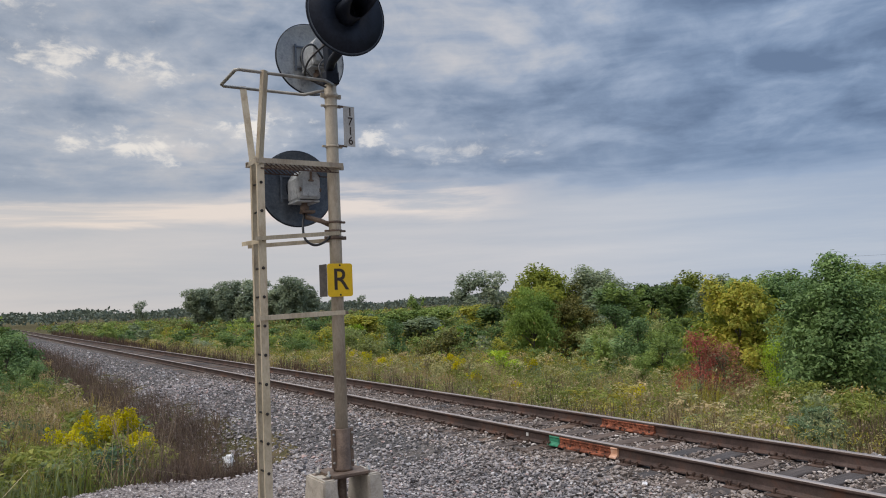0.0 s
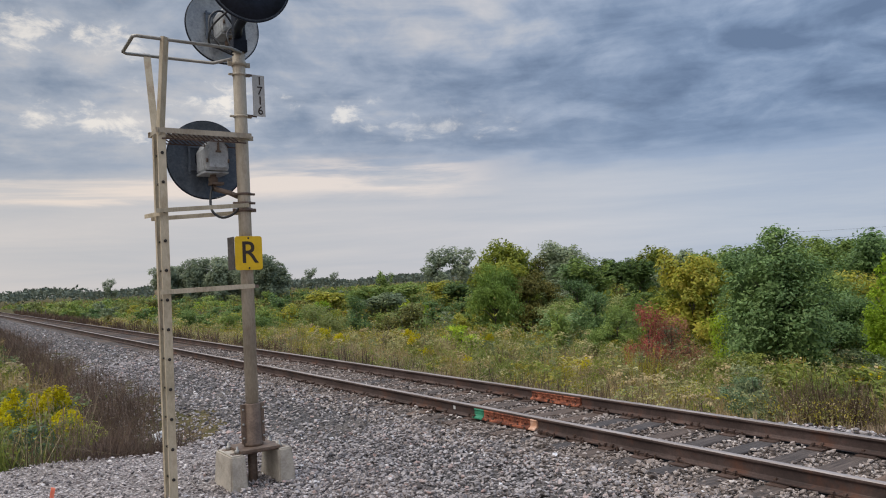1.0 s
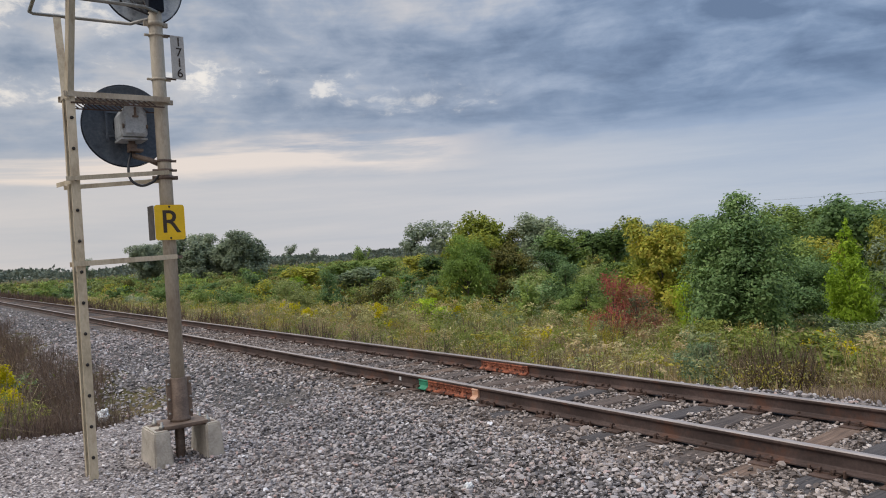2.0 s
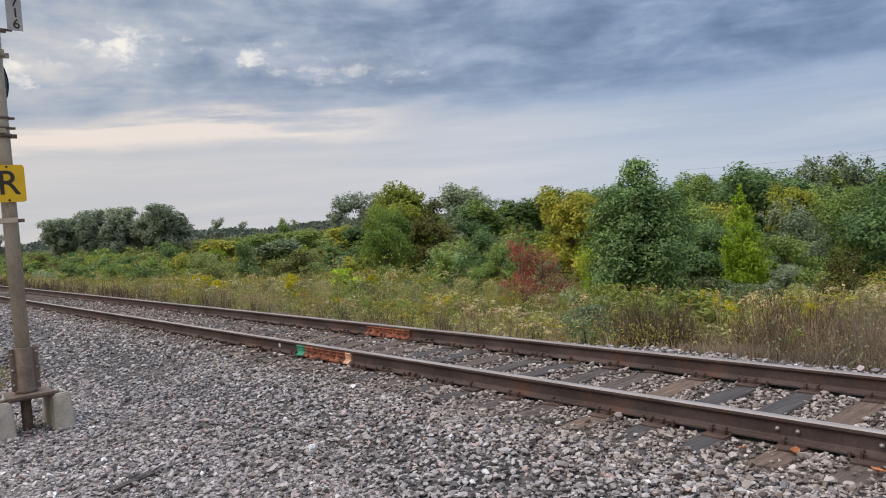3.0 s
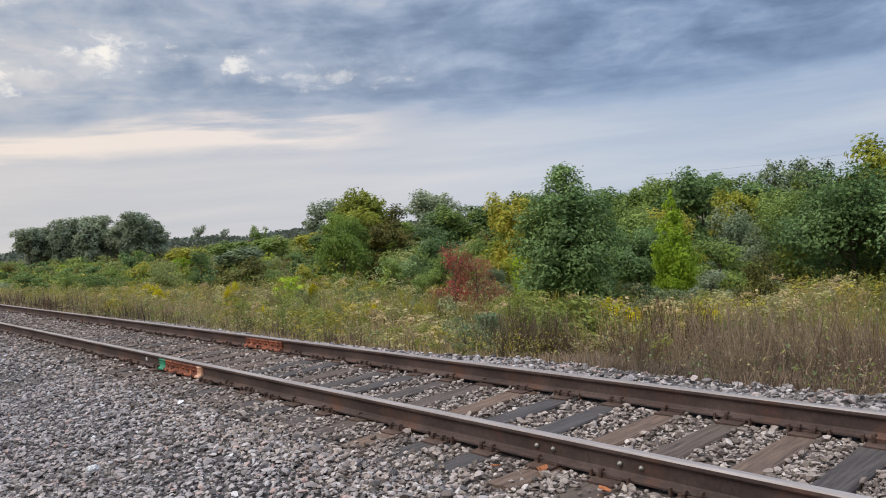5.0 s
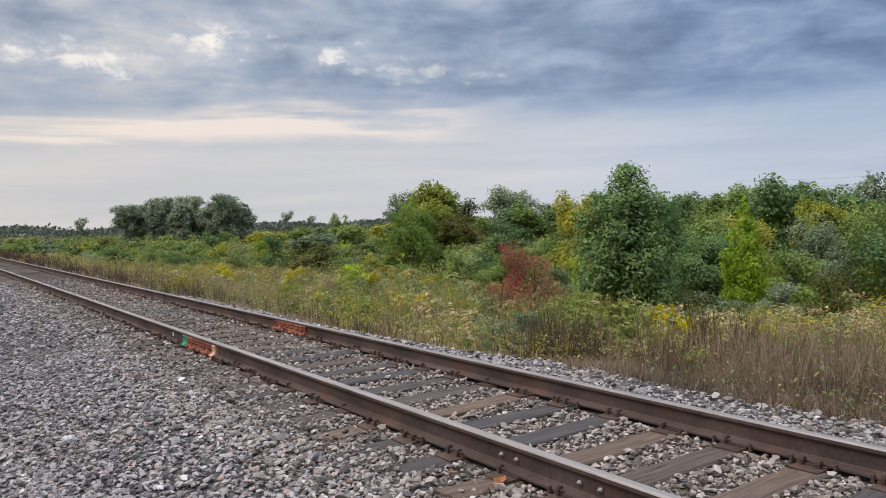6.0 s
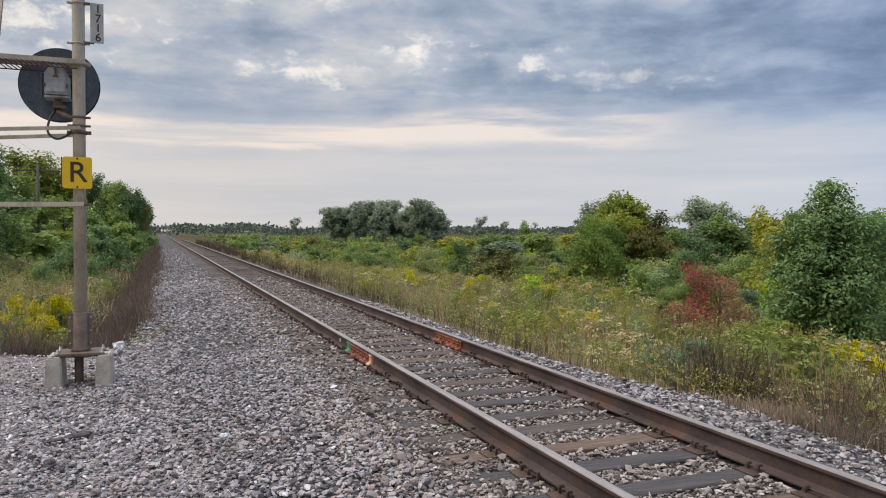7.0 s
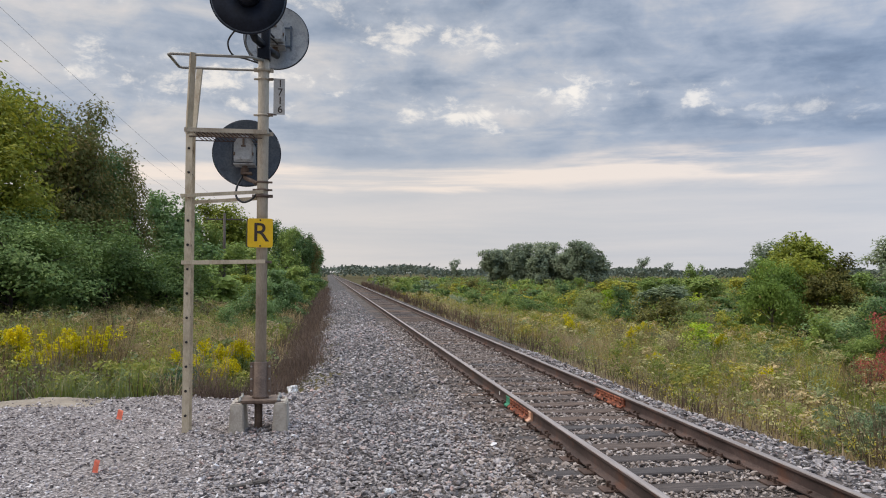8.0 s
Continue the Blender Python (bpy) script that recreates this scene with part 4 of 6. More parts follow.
# ---- searchlight signal heads ----
def signal_head(m, label, back):
    """A head under the mast, facing +y: the housing carries a disc, hood, lens and door."""
    R = 0.445
    outline = [(-0.115, -0.17), (0.115, -0.17), (0.125, -0.15), (0.125, 0.07), (0.075, 0.15), (0.04, 0.175), (-0.04, 0.175), (-0.075, 0.15), (-0.125, 0.07), (-0.125, -0.15)]
    ring = lambda bm: bmesh.ops.bevel(bm, geom=[e for e in bm.edges if abs(e.verts[0].co.y - e.verts[1].co.y) < 0.01], offset=0.01, segments=2, affect="EDGES")
    bm = bmesh.new()
    extrude_profile(bm, outline, -0.40, -0.03)
    ring(bm)
    h = part("signal_head", bm, M_HOUSING, mast, label)
    h.matrix_basis = mast.matrix_basis.inverted() @ m
    turned = pose(0, 0, 0, -90, 0, 0)
    bm = bmesh.new()
    lathe(bm, [(0.10, 0.004), (R - 0.03, 0.004), (R - 0.012, -0.012), (R, -0.012), (R, 0.004), (R - 0.014, 0.012), (0.10, 0.012), (0.10, 0.004)], 56, turned)
    part("background_disc", bm, back, h, "round sheet steel disc with a rolled rim")
    bm = bmesh.new()
    lathe(bm, [(0.10, 0.0135), (R - 0.016, 0.0135), (R - 0.016, 0.0155), (0.10, 0.0155), (0.10, 0.0135)], 48, turned)
    part("disc_face", bm, M_BLACK, h, "matt black disc face")
    bm = bmesh.new()
    lathe(bm, [(R + 0.001, -0.016), (R + 0.010, -0.012), (R + 0.010, 0.010), (R + 0.001, 0.013), (R + 0.001, -0.016)], 56, turned)
    part("disc_rim", bm, M_BLACK, h, "dark rolled rim of the disc")
    for sx in (-0.2, 0.2):
        bm = bmesh.new()
        add_box(bm, (sx, -0.02, 0.0), (0.022, 0.03, 0.34), 0.003)
        for z in (-0.12, 0.14):
            add_box(bm, (sx * 0.72, -0.022, z), (0.15, 0.022, 0.022), 0.003)
        part("disc_brace", bm, M_DISCBACK, h)
    bm = bmesh.new()
    lathe(bm, [(0.122, 0.0), (0.132, 0.0), (0.128, 0.46), (0.120, 0.46), (0.119, 0.02), (0.122, 0.0)], 32, turned)
    for v in bm.verts:
        if v.co.y > 0.3 and v.co.z < -0.02:
            v.co.y -= 0.22 * min(1, -v.co.z / 0.1)
    part("hood", bm, M_BLACK, h, "black cylindrical lamp hood")
    bm = bmesh.new()
    lathe(bm, [(0, 0.03), (0.06, 0.035), (0.10, 0.01), (0.10, -0.01), (0, -0.01)], 24, turned)
    part("lens", bm, M_BLACK, h, "dark unlit lens")
    bm = bmesh.new()
    extrude_profile(bm, [(x * 0.86, z * 0.86 - 0.005) for x, z in outline], -0.425, -0.402)
    ring(bm)
    part("rear_door", bm, M_HOUSING, h)
    bm = bmesh.new()
    add_box(bm, (0, -0.435, 0.08), (0.022, 0.025, 0.10), 0.004)
    add_box(bm, (0.0, -0.437, 0.03), (0.06, 0.02, 0.02), 0.004)
    part("latch", bm, M_SLEEVE, h)
    for sx in (-1, 1):
        bm = bmesh.new()
        lathe(bm, [(0, -0.02), (0.012, -0.02), (0.012, 0.02), (0, 0.02)], 8, pose(sx * 0.118, -0.41, -0.07))
        part("hinge", bm, M_SLEEVE, h)
    bm = bmesh.new()
    add_box(bm, (0, -0.20, -0.19), (0.27, 0.30, 0.022), 0.004)
    part("base_flange", bm, M_HOUSING, h)
    bm = bmesh.new()
    lathe(bm, [(0, -0.30), (0.05, -0.30), (0.055, -0.24), (0.035, -0.225), (0.035, -0.19), (0, -0.19)], 12, pose(0, -0.22, 0))
    part("swivel", bm, M_SLEEVE, h)
    return h


signal_head(pose(3.575, 8.26, 3.285), "grey-backed searchlight head fixed below the platform", M_DISCBACK)
signal_head(pose(3.93, 8.58, 4.98), "faded grey-backed searchlight head at the mast top", M_DISCWORN)
signal_head(pose(3.70, 7.03, 4.985, 0, 0, 180), "black searchlight head with hood at the mast top", M_DISCBACK)
# brackets that carry the heads
bm = bmesh.new()
tube(bm, [(3.57, 8.05, 2.98), (3.58, 8.0, 2.92), (3.70, 7.86, 2.86), (3.80, 7.80, 2.80)], 0.028, 10)
add_box(bm, (3.60, 8.02, 2.98), (0.14, 0.14, 0.03), 0.005)
br = part("lower_bracket", bm, M_SLEEVE, mast)
br.matrix_parent_inverse = mast.matrix_basis.inverted()
bm = bmesh.new()
add_box(bm, (MX, MY, 4.50), (0.16, 0.16, 0.14), 0.01)
add_box(bm, (MX + 0.02, MY + 0.02, 4.72), (0.11, 0.15, 0.40), 0.02, Euler((radians(-6), 0, 0)))
tube(bm, [(MX, MY, 4.60), (MX + 0.08, 8.05, 4.62), (3.95, 8.36, 4.67)], 0.05, 10)
tube(bm, [(MX, MY, 4.62), (3.74, 7.5, 4.63), (3.72, 7.25, 4.66)], 0.05, 10)
br = part("top_bracket", bm, M_BLACK, mast, "black cast bracket at the mast top")
br.matrix_parent_inverse = mast.matrix_basis.inverted()


def cable(pts, r, parent):
    """A smooth cable through a few points."""
    P = [Vector(p) for p in pts]
    fine = []
    for i in range(len(P) - 1):
        p0, p1, p2, p3 = P[max(i - 1, 0)], P[i], P[i + 1], P[min(i + 2, len(P) - 1)]
        for k in range(6):
            t = k / 6
            fine.append(0.5 * ((2 * p1) + (p2 - p0) * t + (2 * p0 - 5 * p1 + 4 * p2 - p3) * t * t + (3 * p1 - p0 - 3 * p2 + p3) * t ** 3))
    fine.append(P[-1])
    bm = bmesh.new()
    tube(bm, fine, r, 7)
    c = part("cable", bm, M_CABLE, parent)
    c.matrix_parent_inverse = parent.matrix_basis.inverted()
    return c


cable([(3.57, 8.03, 2.97), (3.50, 7.92, 2.82), (3.49, 7.85, 2.66), (3.58, 7.80, 2.58), (3.70, 7.76, 2.62), (3.78, 7.74, 2.72)], 0.014, mast)
cable([(3.93, 8.15, 4.85), (3.75, 8.05, 4.98), (3.60, 8.0, 4.88), (3.58, 7.95, 4.68), (3.68, 7.86, 4.50), (3.77, 7.80, 4.42)], 0.013, mast)
cable([(3.72, 7.3, 4.82), (3.55, 7.32, 4.70), (3.42, 7.42, 4.55), (3.45, 7.60, 4.44), (3.60, 7.70, 4.42), (3.75, 7.72, 4.38)], 0.011, mast)
cable([(3.97, 8.2, 4.78), (3.86, 7.98, 4.80), (3.74, 7.88, 4.66), (3.76, 7.80, 4.48)], 0.011, mast)

# ---- signs ----
board = thing("letter_sign", "yellow square sign with a dark letter R on the mast", "sign", m=pose(3.815, 7.66, 2.178, 90, 0, 4))
bm = bmesh.new()
corner = [(cx0 + 0.03 * math.cos(radians(a0 + 15 * k)), cy0 + 0.03 * math.sin(radians(a0 + 15 * k))) for cx0, cy0, a0 in ((0.1275, 0.155, 0), (-0.1275, 0.155, 90), (-0.1275, -0.155, 180), (0.1275, -0.155, 270)) for k in range(7)]
front, rear = [[bm.verts.new((px, py, pz)) for px, py in corner] for pz in (0.003, -0.003)]
bm.faces.new(front)
bm.faces.new(rear[::-1])
for k in range(len(corner)):
    bm.faces.new((rear[k], rear[(k + 1) % len(corner)], front[(k + 1) % len(corner)], front[k]))
part("face", bm, M_YELLOW, board)
text_mesh("letter", "R", 0.34, M_LETTER, board, pose(0.005, -0.004, 0.0045), 0.0015, "dark brown letter R")
for z in (-0.165, 0.165):
    bm = bmesh.new()
    lathe(bm, [(0, 0.003), (0.012, 0.003), (0.010, 0.009), (0, 0.010)], 8, pose(0, z, 0))
    part("rivet", bm, M_HOLE, board)
# grey plate behind, turned across the track
bm = bmesh.new()
add_box(bm, (-0.165, 0.0, -0.085), (0.010, 0.36, 0.17), 0.004)
part("side_plate", bm, M_STICK, board, "dark brown side plate")

nb = thing("number_board", "narrow pale upright board with stacked dark numerals", "sign", m=pose(4.030, 7.735, 3.955, 90, 0, 4))
bm = bmesh.new()
add_box(bm, (0.0, 0, 0), (0.145, 0.47, 0.008), 0.003)
part("face", bm, M_PLATE, nb)
for i, ch in enumerate("1716"):
    text_mesh("numeral", ch, 0.135, M_LETTER, nb, pose(0.012, 0.165 - i * 0.112, 0.0055), 0.0015)
for z in (0.225, -0.235):
    bm = bmesh.new()
    add_box(bm, (-0.11, z, -0.01), (0.16, 0.025, 0.012), 0.003)
    part("bracket", bm, M_SLEEVE, nb)


# ---- vegetation ----
def leaf_arrays(C, L, W, up=0.75, facing=None):
    """Folded leaf quads of length L and width W at the centres C, turned roughly to face the given way."""
    n = len(C)
    if facing is None:
        d = rng.normal(size=(n, 3))
        d[:, 2] -= 0.1
        q = rng.normal(size=(n, 3))
        q[:, 2] += up * 3
    else:
        q = facing + rng.normal(0, 0.42, (n, 3))
        d = np.cross(q, rng.normal(size=(n, 3)))
    d /= np.linalg.norm(d, axis=1, keepdims=True) + 1e-9
    s = np.cross(d, q)
    s /= np.linalg.norm(s, axis=1, keepdims=True) + 1e-9
    nrm = np.cross(s, d)
    L = np.broadcast_to(L, n)[:, None] * rng.uniform(0.7, 1.3, (n, 1))
    W = np.broadcast_to(W, n)[:, None] * rng.uniform(0.7, 1.3, (n, 1))
    a = C - d * L / 2
    b = C + s * W / 2 + nrm * W * 0.15
    c = C + d * L / 2 - nrm * L * 0.08
    e = C - s * W / 2 + nrm * W * 0.15
    V = np.stack([a, b, c, e], 1).reshape(-1, 3)
    return V, np.arange(4 * n).reshape(n, 4)


def unit(v):
    return v / (np.linalg.norm(v, axis=1, keepdims=True) + 1e-9)


def boughs(shape, nb):
    """Centres and radii of a crown's boughs, in a box from -1 to 1."""
    g = np.arange(nb) * 2.4 + rng.uniform(0, 6.28)
    if shape == "upright":
        z = np.linspace(-0.78, 0.88, nb)
        w = np.interp(z, [-0.8, -0.4, 0.2, 0.6, 0.9], [0.50, 0.68, 0.58, 0.36, 0.10]) * rng.uniform(0.45, 1.0, nb)
        b = np.stack([np.cos(g) * w, np.sin(g) * w, z], 1)
        r = np.interp(z, [-0.8, 0.2, 0.9], [0.32, 0.30, 0.13]) * rng.uniform(0.8, 1.2, nb)
    elif shape == "cone":
        z = np.linspace(-0.8, 0.9, nb)
        w = np.interp(z, [-0.8, -0.3, 0.9], [0.55, 0.62, 0.03]) * rng.uniform(0.6, 1.0, nb)
        b = np.stack([np.cos(g) * w, np.sin(g) * w, z], 1)
        r = np.interp(z, [-0.8, 0.9], [0.36, 0.09]) * rng.uniform(0.8, 1.15, nb)
    elif shape == "bush":
        z = rng.uniform(-0.85, 0.62, nb)
        w = np.sqrt(np.clip(1 - ((z + 0.85) / 1.7) ** 2, 0.03, 1)) * 0.66 * rng.uniform(0.35, 1.0, nb)
        b = np.stack([np.cos(g) * w, np.sin(g) * w, z], 1)
        r = rng.uniform(0.24, 0.40, nb)
    else:
        z = np.clip(rng.uniform(-0.75, 0.85, nb), -0.75, 0.74)
        top = 0.1 if shape == "tree" else -0.1
        w = np.sqrt(np.clip(1 - ((z - top) / 1.0) ** 2, 0.05, 1)) * 0.70 * rng.uniform(0.3, 1.0, nb)
        b = np.stack([np.cos(g) * w, np.sin(g) * w, z], 1)
        r = rng.uniform(0.20, 0.34, nb)
    return b, r


def crown_points(n_leaf, shape, nb, tufts):
    """Leaf places and facings: tufts over the outside of billowing boughs."""
    b, r = boughs(shape, nb)
    nt = nb * tufts
    k = np.repeat(np.arange(nb), tufts)
    u = unit(rng.normal(size=(nt, 3)) + np.array([0, 0, 0.35]))
    out = unit(b[k] * np.array([1, 1, 0.6]) + np.array([0, 0, 0.1]))
    u = unit(u + 0.55 * out)
    c = b[k] + u * (r[k] * rng.uniform(0.55, 1.12, nt))[:, None]
    size = r[k] * rng.uniform(0.22, 0.42, nt)
    w = size ** 2
    j = rng.choice(nt, n_leaf, p=w / w.sum())
    o = np.clip(rng.normal(0, 1, (n_leaf, 3)), -1.7, 1.7)
    p = c[j] + o * size[j][:, None] * np.array([1, 1, 0.75])
    face = unit(u[j] * 0.75 + unit(o) * 0.55 + np.array([0, 0, 0.55]))
    return c, p, face


def plant_meshes(name, n_leaf, shape, leaf_l, leaf_w, width, height, base, nb=10, tufts=9, limbs=9, bark_r=0.05, inner=0.2):
    """Trunk and crown meshes: crown of the given width from base to height."""
    c, p, face = crown_points(n_leaf, shape, nb, tufts)
    S = np.array([width / 2, width / 2, (height - base) / 2])
    mid = np.array([0, 0, (height + base) / 2])
    p = p * S + mid
    p[:, 2] = np.maximum(p[:, 2], 0.03)
    # shaded inner leaves fill the crown
    n_in = int(len(p) * inner)
    pick = rng.choice(len(p), n_in, replace=False)
    q = (p[pick] - mid) * rng.uniform(0.35, 0.85, (n_in, 1)) + mid
    V, F = leaf_arrays(np.concatenate([p, q]), np.concatenate([np.full(len(p), leaf_l), np.full(n_in, leaf_l * 1.5)]), np.concatenate([np.full(len(p), leaf_w), np.full(n_in, leaf_w * 1.7)]), facing=np.concatenate([face, face[pick]]))
    bm = bmesh.new()
    top = Vector((0.03 * width, -0.02 * width, base + (height - base) * 0.75))
    tube(bm, [(0, 0, -0.25), (0.01 * width, 0, top.z * 0.4), top], bark_r, 7, bark_r * 0.25)
    for q in c[rng.choice(len(c), min(limbs, len(c)), replace=False)] * S * 0.92 + mid:
        z0 = max(0.05, min(q[2] * 0.55, top.z * 0.9))
        k = z0 / max(top.z, 0.1)
        s = Vector((top.x * k, top.y * k, z0))
        q = Vector(q)
        tube(bm, [s, s.lerp(q, 0.5) + Vector((0, 0, 0.06 * height)), q], bark_r * 0.45, 5, bark_r * 0.1, False)
    me = bpy.data.meshes.new("trunk")
    bm.to_mesh(me)
    bm.free()
    me.materials.append(M_BARK)
    return me, (V, F)


def plant(name, kind_parts, arrays, leaf, label, category, x, y, scale=1.0, rz=0.0, group="", wide=1.0, sink=0.0):
    """One tree or bush: an empty with trunk and crown."""
    trunk_me, crown_me = arrays
    m = pose(x, y, float(ground_z(x, y)) - sink, 0, 0, rz) @ Matrix.Diagonal((scale * wide, scale * wide, scale, 1))
    t = thing(name, label, category, group, m)
    a = new(kind_parts[0], trunk_me)
    a.parent = t
    b = new(kind_parts[1], crown_me)
    b.parent = t
    return t


LEAF_SETS = {}


def scatter(name, label, form, x, y, scale, wide, material, category):
    """Many plants of one form, too many to count, joined into one mesh of leaves."""
    V = LEAF_SETS[form]
    n = len(x)
    a = rng.uniform(0, 2 * np.pi, n)
    ca, sa = (np.cos(a) * scale * wide)[:, None], (np.sin(a) * scale * wide)[:, None]
    X = V[None, :, 0] * ca - V[None, :, 1] * sa + x[:, None]
    Y = V[None, :, 0] * sa + V[None, :, 1] * ca + y[:, None]
    Z = V[None, :, 2] * scale[:, None] + ground_z(x, y)[:, None]
    P = np.stack([X, Y, Z], -1).reshape(-1, 3)
    return tagged(new(name, np_mesh(name, P, np.arange(len(P)).reshape(-1, 4), material)), label, category, kind="stuff")


def species(name, mats, *args, **kw):
    """Meshes of one plant form in several leaf colours."""
    trunk_me, (V, F) = plant_meshes(name, *args, **kw)
    LEAF_SETS[name] = V
    return {m.name: (trunk_me, np_mesh("crown", V, F, m)) for m in mats}


TREE, BUSH = ("trunk", "crown"), ("stem", "foliage")
all_leaf = [L_DARK, L_MID, L_BRIGHT, L_YEL, L_OLIVE, L_SILVER]
big = species("big", [L_DARK], 15000, "upright", 0.115, 0.05, 3.3, 4.2, 0.1, 30, 9, 26, 0.06, 0.25)
cone = species("cone", [L_BRIGHT], 6000, "cone", 0.125, 0.045, 2.1, 3.1, 0.0, 24, 7, 18, 0.03, 0.12)
red = species("red", [L_RED, L_DULLRED, L_BRIGHT], 1900, "bush", 0.07, 0.026, 1.45, 1.5, 0.05, 16, 8, 26, 0.013, 0.05)
rich_big = species("rich_big", [L_DARK, L_MID, L_EDGE, L_FRESH], 9800, "bush", 0.086, 0.045, 3.0, 2.6, 0.0, 18, 13, 18, 0.05, 0.2)
rich = species("rich", all_leaf, 4600, "bush", 0.12, 0.058, 3.0, 2.6, 0.0, 11, 10, 14, 0.05, 0.2)
form_a = species("form_a", all_leaf + [L_FAR_HAZE], 1400, "bush", 0.195, 0.105, 3.0, 2.5, 0.0, 11, 8, 8, 0.05, 0.18)
form_b = species("form_b", all_leaf + [L_FAR_HAZE], 1600, "tree", 0.19, 0.10, 2.8, 3.4, 0.2, 14, 8, 10, 0.05, 0.18)
form_c = species("form_c", all_leaf + [L_FAR_HAZE], 1150, "upright", 0.18, 0.09, 2.0, 3.2, 0.1, 14, 7, 8, 0.04, 0.18)
low_near = species("low_near", [L_PALE, L_MID, L_DARK, L_YEL, L_OLIVE, L_EDGE, L_SILVER], 1300, "bush", 0.15, 0.08, 2.9, 2.2, 0.0, 11, 7, 6, 0.04, 0.15)
species("low_far", [L_MID], 430, "bush", 0.26, 0.15, 3.0, 2.2, 0.0, 9, 6, 4, 0.04, 0.12)
mid = species("mid", [L_YEL, L_DARK, L_MID, L_SILVER, L_OLIVE], 5600, "tree", 0.15, 0.075, 3.0, 3.42, 0.1, 18, 9, 16, 0.05, 0.22)
tall = species("tall", [L_DARK, L_MID, L_YEL, L_RUSSET], 4800, "tree", 0.42, 0.23, 7.6, 11.2, 0.6, 24, 9, 24, 0.2, 0.2)
tall_near = species("tall_near", [L_OLIVETREE, L_DARK, L_MID, L_RUSSET], 17000, "round", 0.25, 0.14, 9.4, 11.6, 0.0, 34, 12, 24, 0.2, 0.22)
wood = species("wood", [L_FAR_HAZE], 4200, "tree", 0.5, 0.3, 9.0, 10.4, 0.6, 26, 8, 12, 0.18, 0.25)
wood_up = species("wood_up", [L_FAR_HAZE], 3600, "upright", 0.5, 0.3, 7.0, 10.4, 0.2, 24, 8, 12, 0.18, 0.25)

plant("tree", TREE, big["dark_green_leaf"], None, "bushy dark green young tree beyond the track", "tree", 19.2, 11.0, 0.99, wide=1.12)
plant("tree", TREE, cone["bright_green_leaf"], None, "slender bright green sapling in tall weeds", "tree", 22.6, 9.9, 1.12, 40, wide=0.78)
plant("shrub", BUSH, red["red_autumn_leaf"], None, "crimson autumn shrub among dry weeds", "shrub", 18.5, 14.8, 1.5, 10, wide=0.72)
plant("shrub", BUSH, red["dull_red_leaf"], None, "dull reddish autumn shrub among dry weeds", "shrub", 19.05, 14.4, 1.25, 80, wide=1.15)
plant("shrub", BUSH, red["bright_green_leaf"], None, "small yellow-green shrub beside the red shrub", "shrub", 19.6, 13.0, 1.45, 150, wide=0.55)
NEARB = [  # x, y, form, leaf, scale, wide
    (27.9, 10.7, rich, "silvery_leaf", 0.95, 0.95), (28.3, 7.2, rich_big, "dark_green_leaf", 1.58, 1.08), (25.6, 3.6, rich_big, "dark_green_leaf", 1.3, 1.1),
    (31.0, 9.6, rich_big, "mid_green_leaf", 1.35, 1.0), (29.2, 2.5, rich_big, "dark_green_leaf", 1.65, 1.1), (21.4, 8.2, rich, "silvery_leaf", 0.5, 1.1),
    (21.6, 12.6, rich, "dark_green_leaf", 0.72, 1.2), (24.2, 12.2, rich_big, "dark_green_leaf", 0.95, 1.1), (23.2, 13.8, rich, "mid_green_leaf", 0.9, 1.2), (26.0, 13.1, rich, "mid_green_leaf", 1.1, 1.1), (25.0, 9.8, rich, "mid_green_leaf", 0.7, 1.3), (28.4, 13.6, rich, "yellowing_leaf", 1.1, 1.1), (25.2, 15.6, rich, "dark_green_leaf", 0.95, 1.2), (30.5, 16.4, rich, "mid_green_leaf", 1.15, 1.2), (19.9, 6.2, rich, "olive_brown_leaf", 0.62, 0.72), (30.0, 12.0, rich, "silvery_leaf", 1.15, 1.0),
    (26.3, 32.0, rich_big, "fresh_green_leaf", 1.66, 0.70), (31.2, 33.0, rich, "olive_brown_leaf", 1.1, 0.9), (34.2, 33.6, rich, "dark_green_leaf", 1.1, 1.2),
    (20.9, 37.8, rich, "dark_green_leaf", 1.0, 0.68), (25.0, 23.2, rich, "dark_green_leaf", 0.9, 1.1), (23.0, 20.2, rich, "mid_green_leaf", 0.7, 1.1),
]
for i, (x, y, form, leaf, s, w) in enumerate(NEARB):
    plant("bush", BUSH, form[leaf], None, {"silvery_leaf": "silvery grey-green bush in the weedy field", "dark_green_leaf": "dense dark green bush in the weedy field", "yellowing_leaf": "yellow-green bush in the weedy field", "fresh_green_leaf": "tall fresh green bush in the weedy field", "mid_green_leaf": "leafy mid-green bush in the weedy field", "olive_brown_leaf": "thin olive-brown bush in the weedy field"}[leaf], "bush", x, y, s, 47 * i, "bushes in the field", w)
